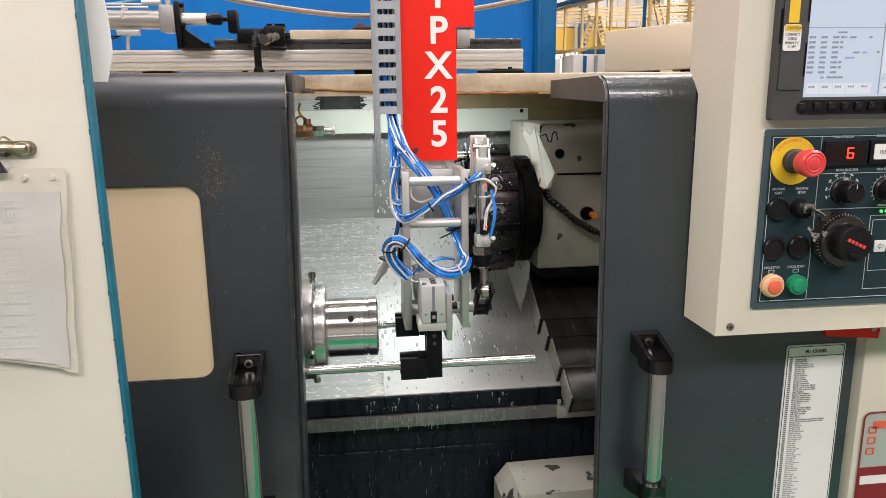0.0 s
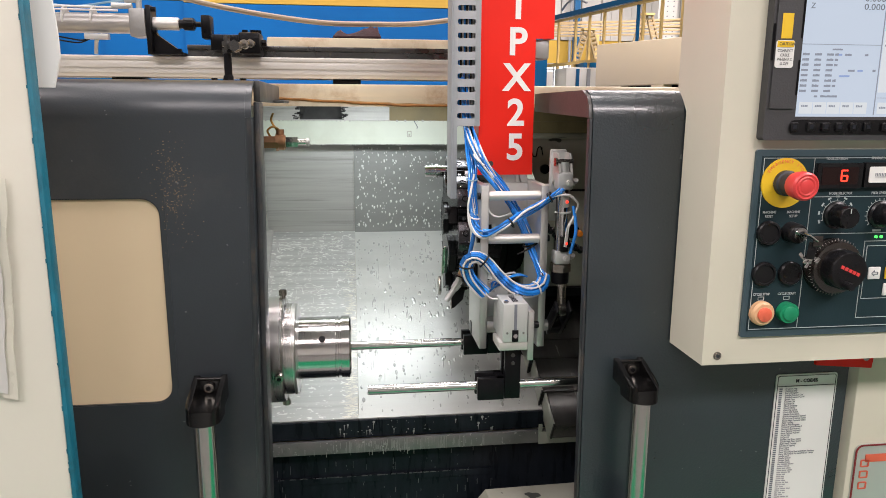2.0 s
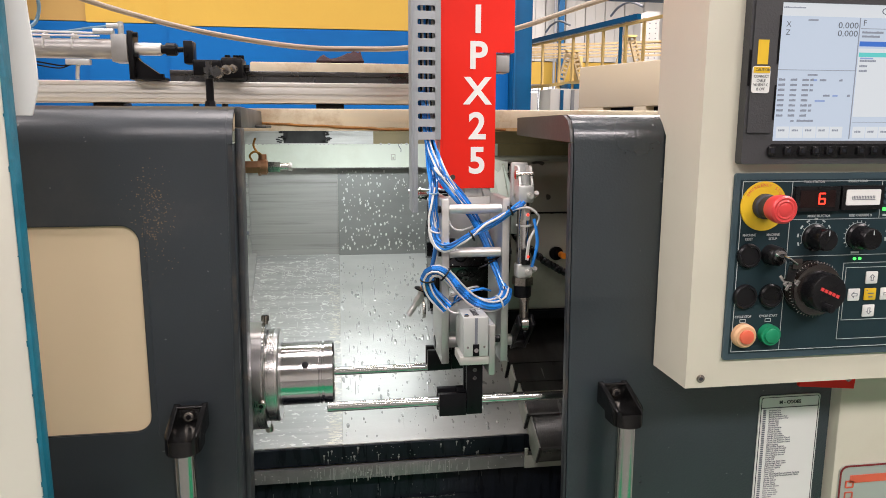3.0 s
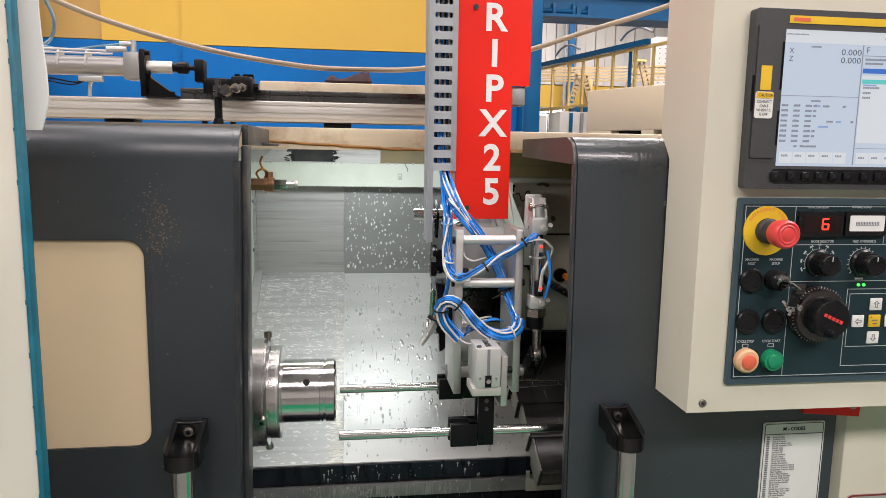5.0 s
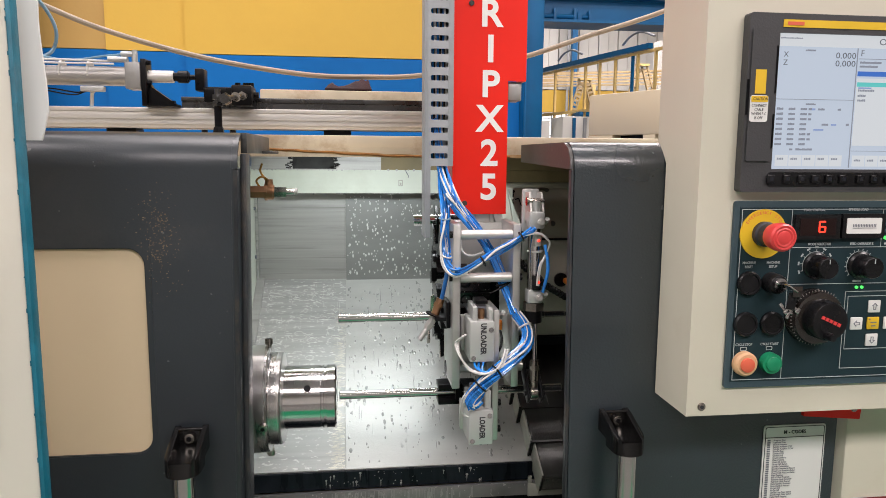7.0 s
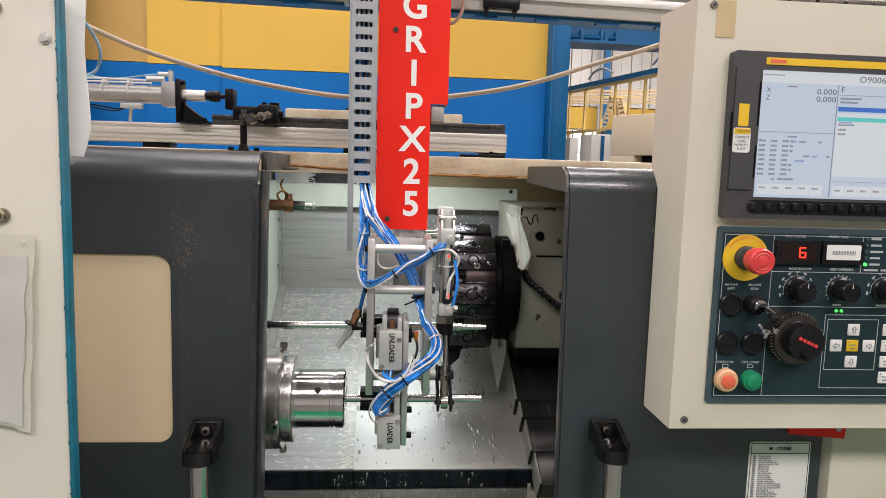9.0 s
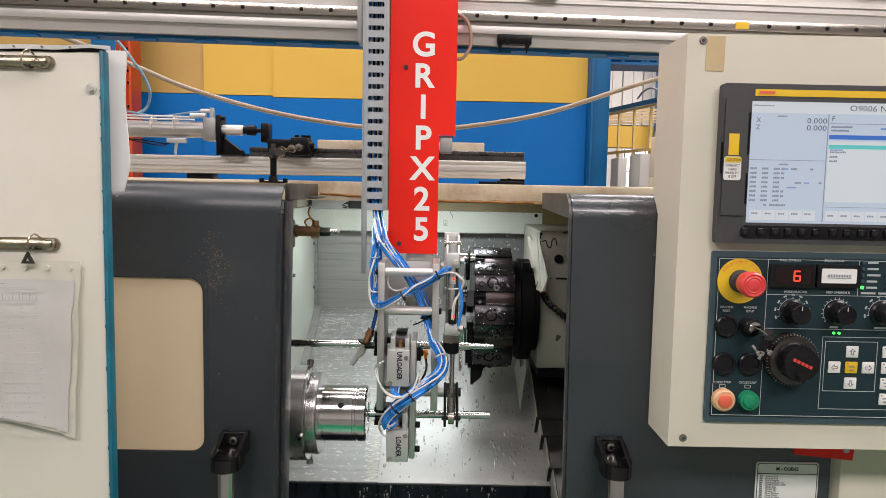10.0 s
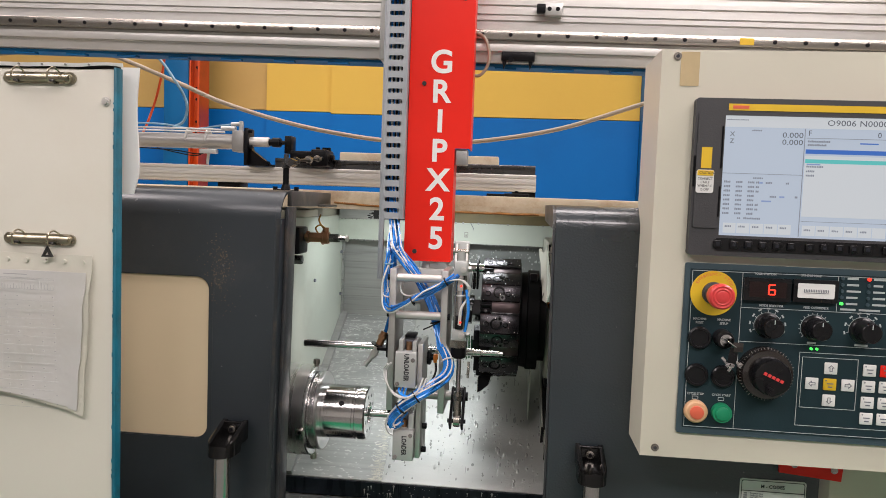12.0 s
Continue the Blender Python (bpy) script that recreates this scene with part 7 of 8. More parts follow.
# the hose bundle with the grippers swung up and swung down
HOSE_UP = [(0.0277, 0.1208, 1.2178), (0.0230, 0.1130, 1.2070), (0.0100, 0.1080, 1.2005), (-0.0060, 0.1060, 1.2005), (-0.0250, 0.1060, 1.2085), (-0.0450, 0.1070, 1.2255), (-0.0600, 0.1080, 1.2425),
           (-0.0730, 0.1100, 1.2505), (-0.0840, 0.1130, 1.2480), (-0.0885, 0.1160, 1.2360), (-0.0820, 0.1180, 1.2190), (-0.0700, 0.1180, 1.2050), (-0.0600, 0.1180, 1.1950)]
HOSE_DOWN = [(0.0277, 0.1208, 1.2178), (0.0375, 0.1110, 1.2040), (0.0405, 0.1020, 1.1920), (0.0350, 0.0930, 1.1790), (0.0170, 0.0840, 1.1650), (-0.0060, 0.0770, 1.1490), (-0.0270, 0.0740, 1.1330),
             (-0.0420, 0.0750, 1.1170), (-0.0480, 0.0780, 1.1040), (-0.0440, 0.0800, 1.0990), (-0.0360, 0.0800, 1.1060)]


def evenly(pts, n):
    """n + 1 points at even steps along a smooth line through pts."""
    line = [Vector(p) for p in smooth_path(pts, 12)]
    run = [0.0]
    for p, q in zip(line, line[1:]):
        run.append(run[-1] + (q - p).length)
    out, k = [], 0
    for i in range(n + 1):
        d = run[-1] * i / n
        while k < len(line) - 2 and run[k + 1] < d:
            k += 1
        out.append(line[k].lerp(line[k + 1], (d - run[k]) / max(1e-9, run[k + 1] - run[k])))
    return out


def hose_poses(f):
    """Where each length of the bundle lies, f of the way from swung up to swung down."""
    pts = [p.lerp(q, f) for p, q in zip(evenly(HOSE_UP, HOSE_STEPS), evenly(HOSE_DOWN, HOSE_STEPS))]
    out, q = [], (pts[1] - pts[0]).to_track_quat('Z', 'Y')
    for p, r in zip(pts, pts[1:]):
        q = (q @ Vector((0, 0, 1))).rotation_difference(r - p) @ q
        out.append(Matrix.Translation(p) @ q.to_matrix().to_4x4())
    return out


def build_loader():
    t = thing("gantry_loader", "red covered gantry loader arm with twin grippers and blue hoses", "loader")
    K = Matrix.Translation((0, 0.039, -0.0506)) @ Matrix.Scale(1.0345, 4)
    # red cover
    b = B()
    prism(b, [(-0.053, 1.368), (0.026, 1.368), (0.026, 1.557), (0.052, 1.557), (0.052, 2.02), (-0.053, 2.02)], 0.1150, 0.1175)
    cube(b, -0.053, -0.0505, 0.1176, 0.165, 1.368, 2.02); cube(b, 0.0235, 0.026, 0.1176, 0.165, 1.368, 1.557); cube(b, 0.0495, 0.052, 0.1176, 0.165, 1.557, 2.02)
    cov = part("red_cover", b, M_RED, t, "red painted sheet cover", m=K)
    for i, ch in enumerate("GRIPX25"):
        lettering("cover_letter", ch, 0.0515, M_LETTER, cov, pose(0.0, 0.1146, 1.696 - 0.0484 * i), 0.0003, bold=0.0013)
    for x, z in ((-0.035, 1.384), (-0.028, 1.662), (0.035, 1.80)):
        b = B(); rod(b, (x, z), 'y', 0.1128, 0.1149, 0.0038, seg=12)
        part("cover_screw", b, M_STEELK, cov)
    b = B(); cube(b, 0.027, 0.047, 0.120, 0.15, 1.530, 1.5565, 0.002)
    part("sensor_block", b, M_CYLH, t, m=K)
    # slotted wiring duct: its left wall runs on below the comb
    b = B()
    x0, x1, x2, x3 = -0.0945, -0.0860, -0.0620, -0.0542
    cube(b, x0, x0 + 0.0022, 0.0995, 0.140, 1.336, 2.02, 0.0007)
    cube(b, x0 + 0.0022, x1, 0.0995, 0.1020, 1.336, 2.02, 0.0007)
    cube(b, x0, x3, 0.1375, 0.140, 1.437, 2.02)
    cube(b, x2, x3, 0.0995, 0.1020, 1.437, 2.02, 0.0007)
    cube(b, x3 - 0.0020, x3, 0.1020, 0.1375, 1.437, 2.02)
    for i in range(33):
        z = 1.437 + 0.0178 * i
        cube(b, x1 - 0.0005, x2 + 0.0005, 0.0998, 0.1018, z, z + 0.0106)
        for x in (x1, x2):
            s_ = 1 if x == x1 else -1
            prism(b, [(x, z + 0.0106), (x + s_ * 0.0016, z + 0.0106), (x, z + 0.0122)], 0.0998, 0.1018)
            prism(b, [(x, z), (x + s_ * 0.0016, z), (x, z - 0.0016)], 0.0998, 0.1018)
    part("wiring_duct", b, M_DUCT, t, "grey slotted wiring duct", m=K)
    for k in range(9):
        b = B(); tube(b, [(-0.0835 + 0.0026 * k, 0.106 + 0.007 * (k % 3), 2.02), (-0.0835 + 0.0024 * k + 0.004 * math.sin(k * 2.1), 0.108 + 0.003 * (k % 2), 1.72), (-0.0825 + 0.0024 * k, 0.110, 1.56), (-0.0825 + 0.0022 * k, 0.112, 1.44)], 0.0019, 6, 5)
        part("duct_cable", b, M_WIREB if k % 3 == 0 else M_BLACKP if k % 3 == 1 else M_WIREW, t, m=K)
    # column and carriage
    b = B()
    cube(b, -0.024, 0.0225, 0.126, 0.1550, 1.278, 2.02, 0.002)
    for x in (-0.016, 0.004, 0.0145):
        cube(b, x, x + 0.006, 0.1235, 0.1259, 1.278, 2.02)
    part("column", b, M_ALU, t, "aluminium profile column", m=K)
    b = B(); cube(b, -0.10, 0.046, 0.1560, 0.1625, 1.735, 1.98, 0.002); cube(b, -0.1055, -0.0965, 0.115, 0.1555, 1.70, 2.0, 0.002)
    part("carriage_plate", b, M_ALU, t, m=K)
    b = B(); tube(b, [(0.045, 0.16, 1.76), (0.068, 0.16, 1.745), (0.075, 0.16, 1.71), (0.06, 0.16, 1.685), (0.035, 0.16, 1.69)], 0.0028, 8)
    part("loop_hose", b, M_HOSE, t, m=K)
    # side plates and crossbars of the gripper fork
    for x in (-0.064, 0.021):
        b = B(); cube(b, x, x + 0.011, 0.078, 0.168, 1.122, 1.357, 0.0015)
        pl = part("side_plate", b, M_ALU, t, "aluminium side plate")
        b = B(); rod(b, (PY, PZ), 'x', x - 0.0008, x + 0.0005, 0.0105, seg=24)
        part("bearing_bore", b, M_BLACK, pl)
        for z in (1.342, 1.281):
            b = B(); rod(b, (0.086, z), 'x', x - 0.004 if x < 0 else x + 0.010, x + 0.001 if x < 0 else x + 0.015, 0.005, seg=12)
            part("bolt", b, M_BLACK, pl)
    for z in (1.342, 1.281):
        b = B(); rod(b, (0.086, z), 'x', -0.053, 0.021, 0.0068, seg=24, bevel=0.001)
        part("crossbar", b, M_ALUW, t)
    b = B(); cube(b, -0.053, 0.021, 0.156, 0.1675, 1.290, 1.352, 0.001); prism(b, [(0.012, 1.3525), (0.029, 1.3525), (0.006, 1.372)], 0.160, 0.172)
    part("fork_plate", b, M_ALU, t)
    KC = Matrix.Translation((-0.0115, -0.043, 0.003))
    # swing cylinder
    b = B(); cube(b, 0.044, 0.074, 0.150, 0.20, 1.33, 1.348, 0.002); cube(b, 0.050, 0.074, 0.145, 0.1505, 1.30, 1.402, 0.002)
    part("cylinder_bracket", b, M_CASTW, t, m=KC)
    b = B()
    for sx in (-1, 1):
        prism(b, [(0.148, 1.352), (0.148, 1.398), (0.125, 1.398), (0.112, 1.372)], 0.0635 + 0.0085 * sx - 0.0015, 0.0635 + 0.0085 * sx + 0.0015, 'yz')
    part("clevis", b, M_ALUW, t, m=KC)
    b = B(); rod(b, (0.122, 1.386), 'x', 0.0525, 0.0755, 0.0042, seg=14); rod(b, (0.122, 1.386), 'x', 0.0500, 0.0526, 0.0062, seg=14)
    part("clevis_pin", b, M_RAIL, t, m=KC)
    b = B(); cube(b, 0.0525, 0.0745, 0.111, 0.133, 1.348, 1.372, 0.003); rod(b, (0.0635, 0.122), 'z', 1.370, 1.386, 0.007, seg=16)
    part("cylinder_cap", b, M_CASTW, t, m=KC)
    b = B(); rod(b, (0.0635, 0.122), 'z', 1.262, 1.349, 0.0098, seg=28)
    part("cylinder_tube", b, M_CHROME, t, m=KC)
    b = B(); cube(b, 0.0525, 0.0745, 0.111, 0.133, 1.2425, 1.262, 0.003)
    part("cylinder_base", b, M_CASTW, t, m=KC)
    b = B(); rod(b, (0.0635, 0.122), 'z', 1.2315, 1.2425, 0.0150, seg=6)
    part("hex_nut", b, M_RAIL, t, m=KC)
    b = B(); rod(b, (0.0635, 0.122), 'z', 1.2140, 1.2315, 0.0125, seg=24, bevel=0.001)
    part("rod_guide", b, M_BLACK, t, m=KC)
    for z, dz in ((1.358, 0.004), (1.252, 0.004)):
        b = B(); rod(b, (0.122, z), 'x', 0.074, 0.079, 0.0052, seg=6); tube(b, [(0.076, 0.120, z), (0.078, 0.116, z + 0.001), (0.078, 0.112, z + 0.004)], 0.0034, 10, 4); rod(b, (0.068, z), 'y', 0.104, 0.112, 0.0046, seg=14, bevel=0.001); rod(b, (0.068, z), 'y', 0.1025, 0.1045, 0.0036, seg=6)
        part("air_elbow", b, M_ALUW, t, m=KC)
    b = B(); tube(b, [(0.0535, 0.122, 1.316), (0.0635, 0.111, 1.316), (0.0745, 0.122, 1.316), (0.0635, 0.133, 1.316), (0.0535, 0.122, 1.316)], 0.0017, 6, 5)
    part("sensor_band", b, M_WIREW, t, m=KC)
    b = B(); cube(b, 0.058, 0.070, 0.107, 0.113, 1.262, 1.284, 0.001)
    part("sensor", b, M_BLACKP, t, m=KC)
    b = B(); bmesh.ops.create_uvsphere(b, u_segments=10, v_segments=6, radius=0.0022, matrix=Matrix.Translation((0.066, 0.1062, 1.274)))
    part("sensor_lamp", b, M_LEDR, t, m=KC)
    b = B(); cube(b, 0.060, 0.0685, 0.109, 0.1135, 1.324, 1.340, 0.001)
    part("sensor", b, M_CASTW, t, m=KC)
    b = B(); bmesh.ops.create_uvsphere(b, u_segments=10, v_segments=6, radius=0.0020, matrix=Matrix.Translation((0.0655, 0.1086, 1.332)))
    part("sensor_lamp", b, M_LEDR, t, m=KC)
    # air nozzle on the left plate
    def between(b, p, q, r, r2=None, seg=16, bevel=0.0):
        p, q = Vector(p), Vector(q)
        n = len(b.verts)
        b.verts.ensure_lookup_table()
        rod(b, (0, 0), 'z', 0, (q - p).length, r, r2, seg, bevel)
        b.verts.ensure_lookup_table()
        bmesh.ops.transform(b, matrix=Matrix.Translation(p) @ (q - p).to_track_quat('Z', 'Y').to_matrix().to_4x4(), verts=b.verts[n:])
    n0, n1, n2, n3 = (-0.0762, 0.115, 1.2455), (-0.0850, 0.113, 1.2235), (-0.0905, 0.112, 1.2110), (-0.1080, 0.109, 1.1870)
    b = B(); between(b, n0, n1, 0.0060, seg=16); between(b, (-0.0788, 0.1145, 1.239), (-0.0806, 0.1142, 1.2345), 0.0072, seg=6)
    part("nozzle_body", b, M_BRASS, t)
    b = B(); between(b, n1, (-0.0856, 0.113, 1.2217), 0.0135, seg=20); cube(b, -0.086, -0.0645, 0.098, 0.130, 1.216, 1.2215, 0.001); cube(b, -0.0700, -0.0645, 0.096, 0.134, 1.206, 1.244, 0.001)
    part("nozzle_clamp", b, M_BLACK, t)
    b = B(); between(b, (-0.0856, 0.113, 1.2217), n2, 0.0058, seg=6); between(b, n2, (-0.0965, 0.111, 1.2030), 0.0070, 0.0060, seg=6)
    part("nozzle_nut", b, M_ALU, t)
    b = B(); between(b, (-0.0955, 0.111, 1.2040), n3, 0.0042, seg=14, bevel=0.0006)
    part("nozzle_tip", b, M_ALU, t)
    # hoses: from the duct down the left plate, across to the right, and to the cylinder
    rnd = random.Random(5)
    def bundle(name, pts, n, r, spread, m_, parent, seg=6, jit=0.35):
        for k in range(n):
            a, q = 2 * math.pi * k / n, spread * (0.5 + 0.5 * rnd.random())
            ph = rnd.random() * 6
            off = [Vector((q * math.cos(a + 0.5 * i), q * math.sin(a + 0.5 * i + ph * jit), 0.6 * q * math.sin(a + ph + i))) for i in range(len(pts))]
            b = B(); tube(b, [Vector(p) + o for p, o in zip(pts, off)], r, seg, 6)
            part(name, b, m_, parent)
    down = [(-0.0790, 0.1560, 1.500), (-0.0735, 0.1550, 1.440), (-0.0725, 0.1350, 1.402), (-0.0710, 0.1170, 1.379), (-0.0725, 0.1070, 1.350), (-0.0700, 0.1000, 1.320), (-0.0680, 0.0850, 1.299), (-0.0550, 0.0690, 1.292), (-0.0307, 0.0660, 1.304), (-0.0077, 0.0680, 1.316), (0.0153, 0.0670, 1.331), (0.0303, 0.0660, 1.342), (0.0480, 0.0680, 1.352)]
    bundle("air_hose", down, 7, 0.0016, 0.0060, M_WIREB, t)
    white = down[:6] + [(-0.0757, 0.0900, 1.306), (-0.0640, 0.0700, 1.289), (-0.0330, 0.0640, 1.301), (-0.0075, 0.0620, 1.322), (0.0085, 0.0610, 1.330), (0.0235, 0.0610, 1.339), (0.0375, 0.0620, 1.344), (0.0535, 0.0600, 1.346), (0.0645, 0.0600, 1.338), (0.0685, 0.0620, 1.330), (0.0625, 0.0640, 1.312), (0.0555, 0.0620, 1.298), (0.0535, 0.0640, 1.272)]
    bundle("white_cable", white, 2, 0.0013, 0.0024, M_WIREW, t)
    b = B(); tube(b, [(-0.0690, 0.1100, 1.370), (-0.0760, 0.0980, 1.345), (-0.0795, 0.0950, 1.325), (-0.0770, 0.0880, 1.298), (-0.0640, 0.0690, 1.286), (-0.0450, 0.0640, 1.292)], 0.0015, 6)
    part("white_cable", b, M_WIREW, t)
    b = B(); tube(b, [(-0.0485, 0.1080, 1.345), (-0.0495, 0.1000, 1.322), (-0.0435, 0.0980, 1.313), (-0.0325, 0.0960, 1.311), (-0.0200, 0.0860, 1.317)], 0.0015, 6)
    part("white_cable", b, M_WIREW, t)
    main = [(-0.0750, 0.1560, 1.500), (-0.0710, 0.1550, 1.440), (-0.0650, 0.1320, 1.407), (-0.0575, 0.1080, 1.385), (-0.0397, 0.1060, 1.362), (-0.0190, 0.1070, 1.335), (-0.0020, 0.1070, 1.307), (0.0090, 0.1050, 1.280), (0.0180, 0.0950, 1.255), (0.0265, 0.0760, 1.228)]
    bundle("air_hose", main, 15, 0.0016, 0.0084, M_WIREB, t)
    bundle("white_cable", main, 5, 0.0013, 0.0080, M_WIREW, t)
    bundle("dark_cable", main, 1, 0.0018, 0.004, M_BLACKP, t)
    # the bundle that swings over between fork and grippers, in short rigid lengths
    chain = []
    blue = [(2 * math.pi * k / 13 + 0.4 * rnd.random(), 0.0088 * (0.35 + 0.65 * rnd.random()), 1.5 + 1.5 * rnd.random()) for k in range(15)]
    pale = [(2 * math.pi * k / 4 + rnd.random(), 0.0098 * (0.7 + 0.3 * rnd.random()), 2.5) for k in range(4)]
    def strands(b, i, lot, r):
        for a, q, tw in lot:
            e = [Vector((q * math.cos(a + tw * (i + f) / HOSE_STEPS), q * math.sin(a + tw * (i + f) / HOSE_STEPS), HOSE_LENGTH * f)) for f in (-0.22, 0.5, 1.22)]
            tube(b, e, r, 7, 1)
    for i in range(HOSE_STEPS):
        b = B(); strands(b, i, blue, 0.0017)
        h = part("hose_length", b, M_WIREB, t)
        tagged(h, "short length of a bundle of blue air hoses", kind="stuff")
        b = B(); strands(b, i, pale, 0.0014)
        part("white_cable", b, M_WIREW, h)
        if i in (3, 17, 22):
            b = B(); tube(b, [(0.0105 * math.cos(2 * math.pi * k / 12), 0.0105 * math.sin(2 * math.pi * k / 12), 0.003) for k in range(13)], 0.0014, 6, 1)
            part("cable_tie", b, M_WIREW if i == 3 else M_BLACKP, h)
        chain.append(h)
    b = B(); tube(b, [(-0.0660, 0.1300, 1.385), (-0.0640, 0.1220, 1.340), (-0.0660, 0.1180, 1.290), (-0.0735, 0.1150, 1.252), (-0.0765, 0.1150, 1.243)], 0.0032, 8)
    part("air_hose", b, M_WIREB, t)
    b = B(); tube(b, [(0.0625, 0.0640, 1.330), (0.0665, 0.0620, 1.306), (0.0665, 0.0620, 1.289), (0.0620, 0.0680, 1.262)], 0.0024, 8)
    part("air_hose", b, M_WIREB, t)
    def tie(p, axis_m, r, m_, parent):
        b = B()
        tube(b, [(r * math.cos(2 * math.pi * i / 10), r * math.sin(2 * math.pi * i / 10), 0) for i in range(11)], 0.0013, 6, 1)
        part("cable_tie", b, m_, parent, m=Matrix.Translation(p) @ axis_m)
    tie((-0.0605, 0.1120, 1.390), pose(0, 0, 0, 15, 40, 0), 0.0120, M_WIREW, t)
    tie((-0.0720, 0.1110, 1.363), pose(0, 0, 0, 10, 0, 0), 0.0078, M_WIREC, t)
    tie((-0.0700, 0.0950, 1.312), pose(0, 0, 0, 20, 10, 0), 0.0080, M_WIREW, t)
    tie((-0.0240, 0.0665, 1.307), pose(0, 0, 0, 0, 60, 0), 0.0072, M_BLACKP, t)
    tie((0.0290, 0.0655, 1.341), pose(0, 0, 0, 0, 60, 0), 0.0066, M_BLACKP, t)
    tie((0.0125, 0.1010, 1.270), pose(0, 0, 0, 0, -20, 0), 0.0105, M_BLACKP, t)
    b = B(); tube(b, [(0.0230, 0.0930, 1.275), (0.0160, 0.0900, 1.270), (0.0020, 0.0900, 1.262), (-0.0080, 0.0930, 1.257)], 0.0013, 6)
    part("cable_tie", b, M_BLACKP, t)

    # ---- the swivelling pair of grippers, built about the swivel axis in the swung-down pose ----
    b = B(); rod(b, (0, 0), 'x', -0.066, 0.046, 0.0085, seg=24, bevel=0.001)
    cube(b, -0.0112, -0.0022, -0.052, 0.020, -0.097, 0.098, 0.0015)
    sw = part("swivel_shaft", b, M_ALU, t, "swivel shaft with mounting plate")
    for s, word in ((1, "UNLOADER"), (-1, "LOADER")):
        z0, z1 = (0.026, 0.085) if s > 0 else (-0.098, -0.046)
        b = B()
        cube(b, -0.0355, -0.0005, -0.064, -0.008, z0, z1, 0.0015)
        part("gripper_body", b, M_CASTW, sw, "pale grey gripper body marked " + word.lower())
        if s > 0:
            b = B()
            cube(b, -0.0310, -0.0240, -0.058, -0.009, z1, z1 + 0.020, 0.0015)
            cube(b, -0.0080, -0.0010, -0.058, -0.009, z1, z1 + 0.017, 0.0015)
            part("gripper_cheek", b, M_CASTW, sw)
            b = B(); cube(b, -0.0239, -0.0081, -0.034, -0.009, z1, z1 + 0.0195)
            part("gripper_slot", b, M_INKG, sw)
            b = B(); cube(b, -0.0235, -0.0060, -0.040, -0.010, z1 + 0.0202, z1 + 0.0255, 0.001)
            part("slot_cap", b, M_BLACK, sw)
            b = B(); rod(b, (-0.016, -0.042), 'z', z1 - 0.001, z1 + 0.014, 0.0048, seg=14)
            part("gripper_plunger", b, M_BRASS, sw)
        else:
            b = B(); cube(b, -0.0200, -0.0160, -0.063, -0.009, z0 - 0.0006, z0 + 0.001)
            part("gripper_slot", b, M_INKG, sw)
            b = B(); cube(b, -0.0225, -0.0135, -0.026, -0.009, z0 - 0.0012, z0 + 0.001, 0.0005)
            part("gripper_port", b, M_BLACK, sw)
            b = B(); rod(b, (-0.018, -0.018), 'z', z0 - 0.003, z0, 0.0032, seg=12)
            for dx in (-0.0295, -0.0065):
                rod(b, (dx, -0.022), 'z', z0 - 0.0012, z0, 0.0017, seg=8)
            part("gripper_plunger", b, M_CHROME, sw)
            b = B(); cube(b, -0.0350, -0.0270, -0.050, -0.009, z1, z1 + 0.018, 0.0015); cube(b, -0.0110, -0.0020, -0.056, -0.009, z1, z1 + 0.026, 0.0015)
            part("gripper_cheek", b, M_CASTW, sw)
            b = B(); cube(b, -0.0269, -0.0111, -0.034, -0.009, z1, z1 + 0.024)
            part("gripper_slot", b, M_INKG, sw)
            b = B(); rod(b, (-0.019, -0.043), 'z', z1 - 0.001, z1 + 0.012, 0.0046, seg=14)
            part("gripper_plunger", b, M_BRASS, sw)
            for zb in (-0.047, -0.088):
                b = B(); rod(b, (-0.030, zb), 'x', 0.0090, 0.0175, 0.0052, seg=14, bevel=0.0008)
                part("knurled_screw", b, M_BLACK, sw)
        b = B(); cube(b, -0.0400, 0.0035, -0.0078, 0.0045, z0 + 0.002, z1 - 0.004, 0.0012)
        part("jaw_guide", b, M_ALUW, sw)
        zb, yb = (0.0685, 0.046) if s > 0 else (-0.062, 0.068)
        b = B()
        cube(b, -0.0270, -0.0040, 0.0047, yb + 0.016, zb - 0.0165, zb - 0.0080, 0.001)
        cube(b, -0.0270, -0.0040, 0.0047, yb + 0.016, zb + 0.0080, zb + 0.0165, 0.001)
        cube(b, -0.0660, -0.0275, yb - 0.016, yb + 0.017, zb + 0.0074, zb + 0.0165, 0.001)
        cube(b, -0.0660, -0.0275, yb - 0.016, yb + 0.017, zb - 0.0165, zb - 0.0074, 0.001)
        cube(b, -0.0380, -0.0272, yb - 0.016, yb - 0.0078, zb - 0.0160, zb + 0.0160)
        part("jaw", b, M_BLACK, sw, "black gripper jaw")
        for yy in (0.018, 0.030):
            b = B(); rod(b, (-0.0155, yy), 'z', zb - 0.0170, zb - 0.0160, 0.0030, seg=12)
            part("jaw_screw", b, M_STEELK, sw)
        zt, zl = (z1 - 0.012, z0 + 0.006) if s > 0 else (z0 + 0.044, z0 + 0.006)
        for x, z in ((-0.0055, zt), (-0.0305, zl)):
            b = B(); rod(b, (x, z), 'y', -0.067, -0.0638, 0.0036, seg=14, bevel=0.0008)
            part("cap_screw", b, M_CHROME, sw)
        zm = z0 + 0.034 if s > 0 else z0 + 0.026
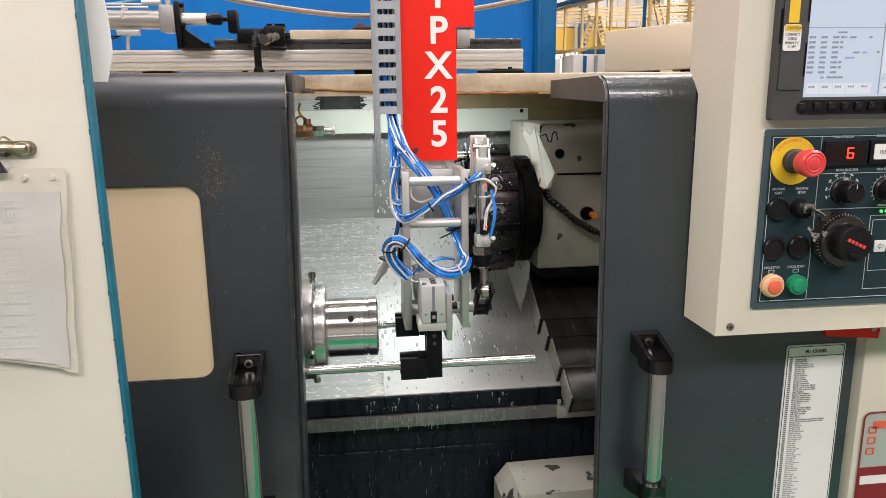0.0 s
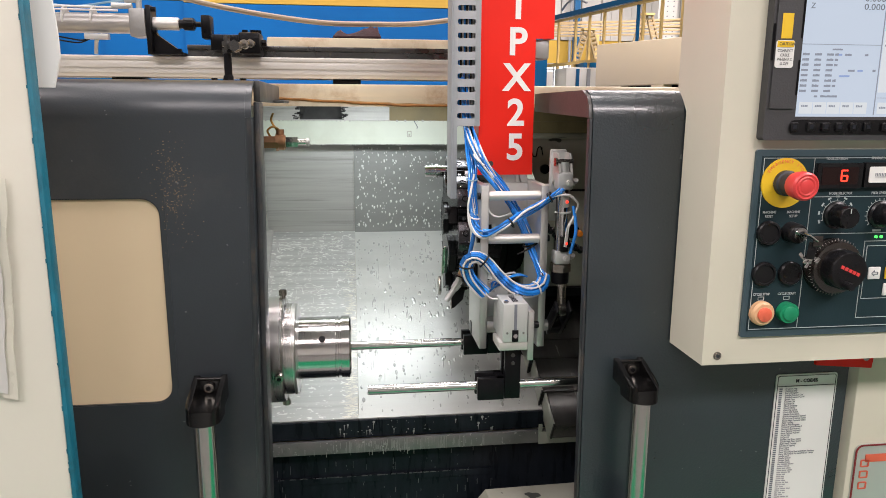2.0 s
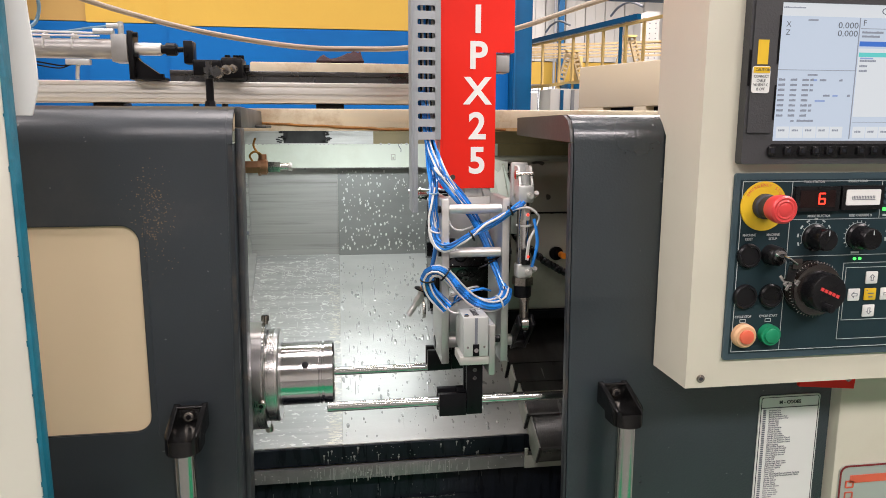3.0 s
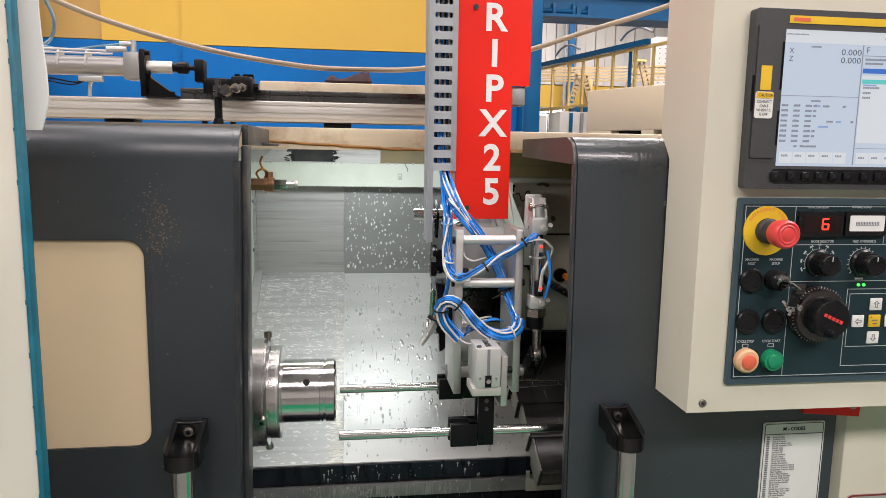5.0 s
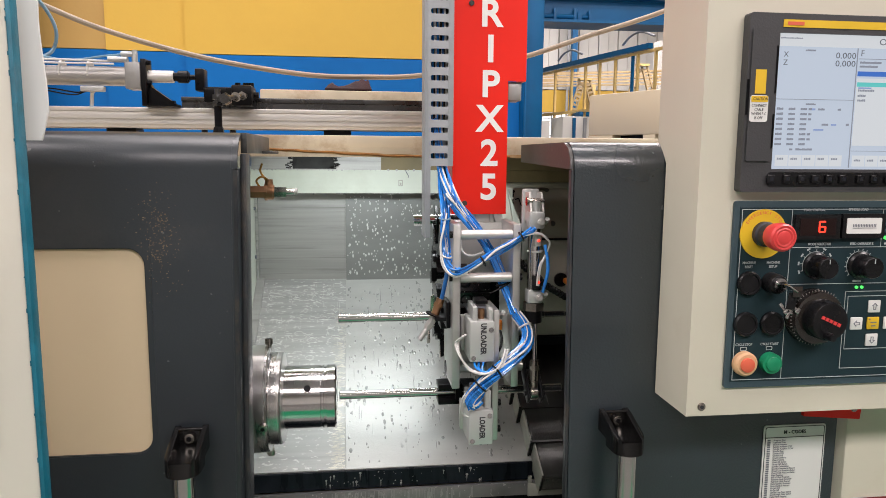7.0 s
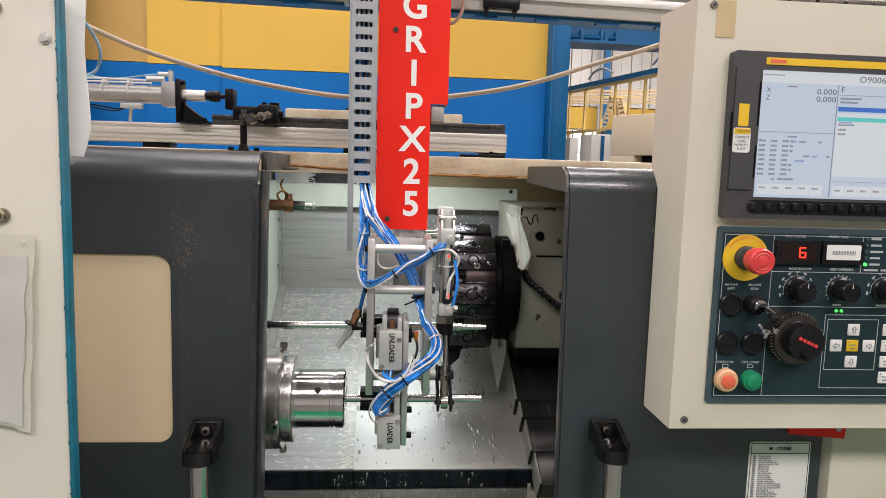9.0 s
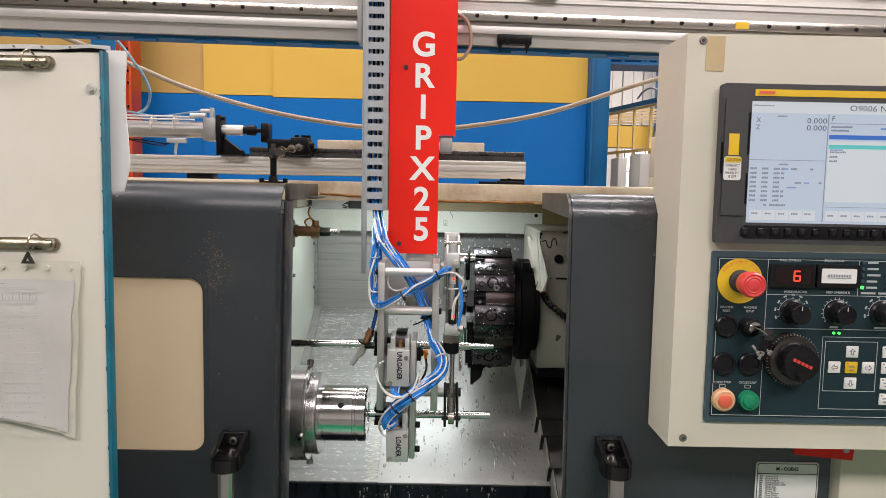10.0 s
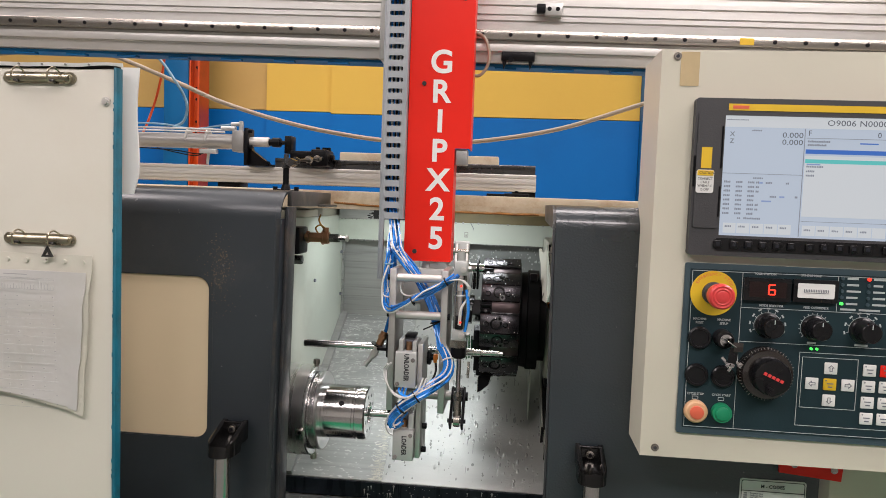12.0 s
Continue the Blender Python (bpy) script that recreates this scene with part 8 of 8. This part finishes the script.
        lettering("label_lettering", word, 0.0112, M_INK, sw, Matrix.Translation((-0.0165, -0.0643, zm)) @ Matrix.Rotation(radians(90), 4, 'Y'), 0.0002, bold=0.0004, sx=0.76)
    b = B(); cube(b, -0.0022, 0.0050, 0.006, 0.030, 0.050, 0.074, 0.002); rod(b, (0.018, 0.062), 'x', 0.0048, 0.0080, 0.0062, seg=12)
    part("plug_socket", b, M_BLACKP, sw)
    b = B(); rod(b, (0.018, 0.062), 'x', 0.0081, 0.0160, 0.0056, seg=12, bevel=0.001); cube(b, 0.009, 0.015, 0.010, 0.016, 0.053, 0.062, 0.001)
    part("orange_plug", b, M_ORANGE, sw)
    b = B(); tube(b, [(0.0125, 0.014, 0.054), (0.0140, 0.006, 0.040), (0.0090, -0.002, 0.026), (-0.0020, -0.008, 0.018)], 0.0020, 6)
    part("dark_cable", b, M_BLACKP, sw)
    # lever and pin, with the hoses that swing along
    b = B(); cube(b, 0.0440, 0.0485, -0.060, 0.014, -0.010, 0.010, 0.0020); cube(b, 0.0640, 0.0685, -0.060, 0.014, -0.010, 0.010, 0.0020); cube(b, 0.0485, 0.0640, -0.006, 0.012, -0.009, 0.009, 0.001); rod(b, (0, 0), 'x', 0.0365, 0.0725, 0.0075, seg=18); rod(b, (-0.048, 0), 'x', 0.0410, 0.0720, 0.0035, seg=12)
    bmesh.ops.transform(b, matrix=Matrix.Rotation(radians(45), 4, 'X'), verts=b.verts[:])
    part("swing_lever", b, M_BLACK, sw)
    up = [(0.0170, -0.070, 0.046), (0.0070, -0.076, 0.022), (-0.0130, -0.076, 0.012), (-0.0350, -0.068, 0.016), (-0.0490, -0.064, 0.034), (-0.0540, -0.054, 0.052), (-0.0450, -0.066, 0.066)]
    bundle("white_cable", up, 2, 0.0016, 0.003, M_WIREW, sw)
    for k in range(3):
        b = B(); tube(b, [(-0.026 + 0.006 * k, -0.050 - 0.004 * k, 0.030), (-0.027 + 0.005 * k, -0.066, 0.019 - 0.003 * k), (-0.008 + 0.003 * k, -0.074, 0.012 + 0.002 * k), (0.014, -0.076, 0.018 + 0.003 * k), (0.030, -0.070, 0.032)], 0.0017, 7, 5)
        part("air_hose", b, M_WIREB, sw)
    b = B(); tube(b, [(-0.030, -0.060, -0.012), (-0.044, -0.064, -0.024), (-0.048, -0.062, -0.040), (-0.043, -0.060, -0.053), (-0.035, -0.060, -0.057)], 0.0013, 6, 5)
    part("white_cable", b, M_WIREW, sw)
    b = B(); tube(b, [(-0.012, -0.062, -0.016), (-0.022, -0.074, -0.026), (-0.036, -0.070, -0.030), (-0.040, -0.062, -0.020)], 0.0016, 6, 5)
    part("air_hose", b, M_WIREB, sw)
    # piston rod with its rod end
    b = B(); rod(b, (0, 0), 'z', 0, 0.115, 0.0036, seg=16)
    pr = part("piston_rod", b, M_CHROME, t, "bright piston rod")
    b = B(); rod(b, (0, 0), 'z', -0.010, 0.034, 0.0064, seg=16, bevel=0.001); rod(b, (0, 0), 'z', 0.020, 0.027, 0.0076, seg=6); rod(b, (0, -0.014), 'x', -0.005, 0.005, 0.0108, seg=20, bevel=0.001)
    part("rod_end", b, M_RAIL, pr)
    # bodies moved left on their plate; arm and fork scaled back from the camera's mean eye to fit its view
    for ob in sw.children:
        if not ob.name.startswith(("swing_lever", "plug_socket", "orange_plug", "dark_cable")):
            ob.matrix_basis = Matrix.Translation((-0.0115, 0, 0)) @ ob.matrix_basis
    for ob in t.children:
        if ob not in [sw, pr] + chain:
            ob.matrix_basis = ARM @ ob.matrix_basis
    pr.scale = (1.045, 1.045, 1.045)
    return t, sw, pr, chain


def build_bar(label, ends):
    t = thing("steel_bar", label, "steel bar", "steel bars")
    b = B(); turn_profile(b, ends, (0, 0), 'x', 32)
    part("shaft", b, M_BAR, t)
    return t


build_hall()
build_ceiling_lamps()
build_background()
build_lathe()
build_way_covers()
build_chuck()
build_turret()
build_valve()
build_doors()
build_top_actuator()
build_cabinet_door()
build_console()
build_gantry()
LOADER, SWIVEL, PISTON, HOSES = build_loader()
BAR_OLD = build_bar("finished bright steel bar held by the unloader", [(-0.182, 0.0060), (-0.181, 0.0068), (0.130, 0.0068), (0.131, 0.0060), (0.142, 0.0060), (0.143, 0.0048), (0.175, 0.0046), (0.176, 0.0038), (0.182, 0.0036)])
BAR_NEW = build_bar("raw bright steel bar held by the loader", [(-0.182, 0.0060), (-0.181, 0.0068), (0.181, 0.0068), (0.182, 0.0060)])

def held(t, rel):
    """Pose of a bar carried by a gripper; rel: its place about the swivel axis, swung down."""
    a = radians(swing(t))
    y, z = rel
    return pose(carriage_x(t) - 0.0525, PY + y * math.cos(a) - z * math.sin(a), PZ + lift(t) + y * math.sin(a) + z * math.cos(a))


def motions():
    times = [i / 10 for i in range(121)]
    walk(LOADER, [(t, pose(carriage_x(t), 0, lift(t))) for t in times])
    walk(SWIVEL, [(t, pose(0, PY, PZ, swing(t))) for t in times])
    rows = []
    for t in times:
        a = radians(swing(t) + 45)
        rows.append((t, pose(0.0565, 0.120, PZ - 0.048 * math.sin(a) + 0.014)))
    walk(PISTON, rows)
    rows = [hose_poses((swing(t) + 90) / 90) for t in times]
    for k, length in enumerate(HOSES):
        walk(length, [(t, r[k]) for t, r in zip(times, rows)])
    seated = pose(-0.0600, CY, CZ)
    # the finished bar is drawn half out, let go, gripped again and carried off; the new one goes in by two strokes
    out = [(t, pose(-0.0600 + min(0, carriage_x(max(t, 0.85)) - carriage_x(1.65)), CY, CZ) if t < 1.65 else seated if t < 4.2 else held(t, (0.046, 0.0685))) for t in times]
    walk(BAR_OLD, out)
    walk(BAR_NEW, [(t, held(t, (0.068, -0.062)) if t < 9.5 else seated if t < 11.5 else pose(-0.0600 + carriage_x(t) - carriage_x(11.5), CY, CZ)) for t in times])


motions()
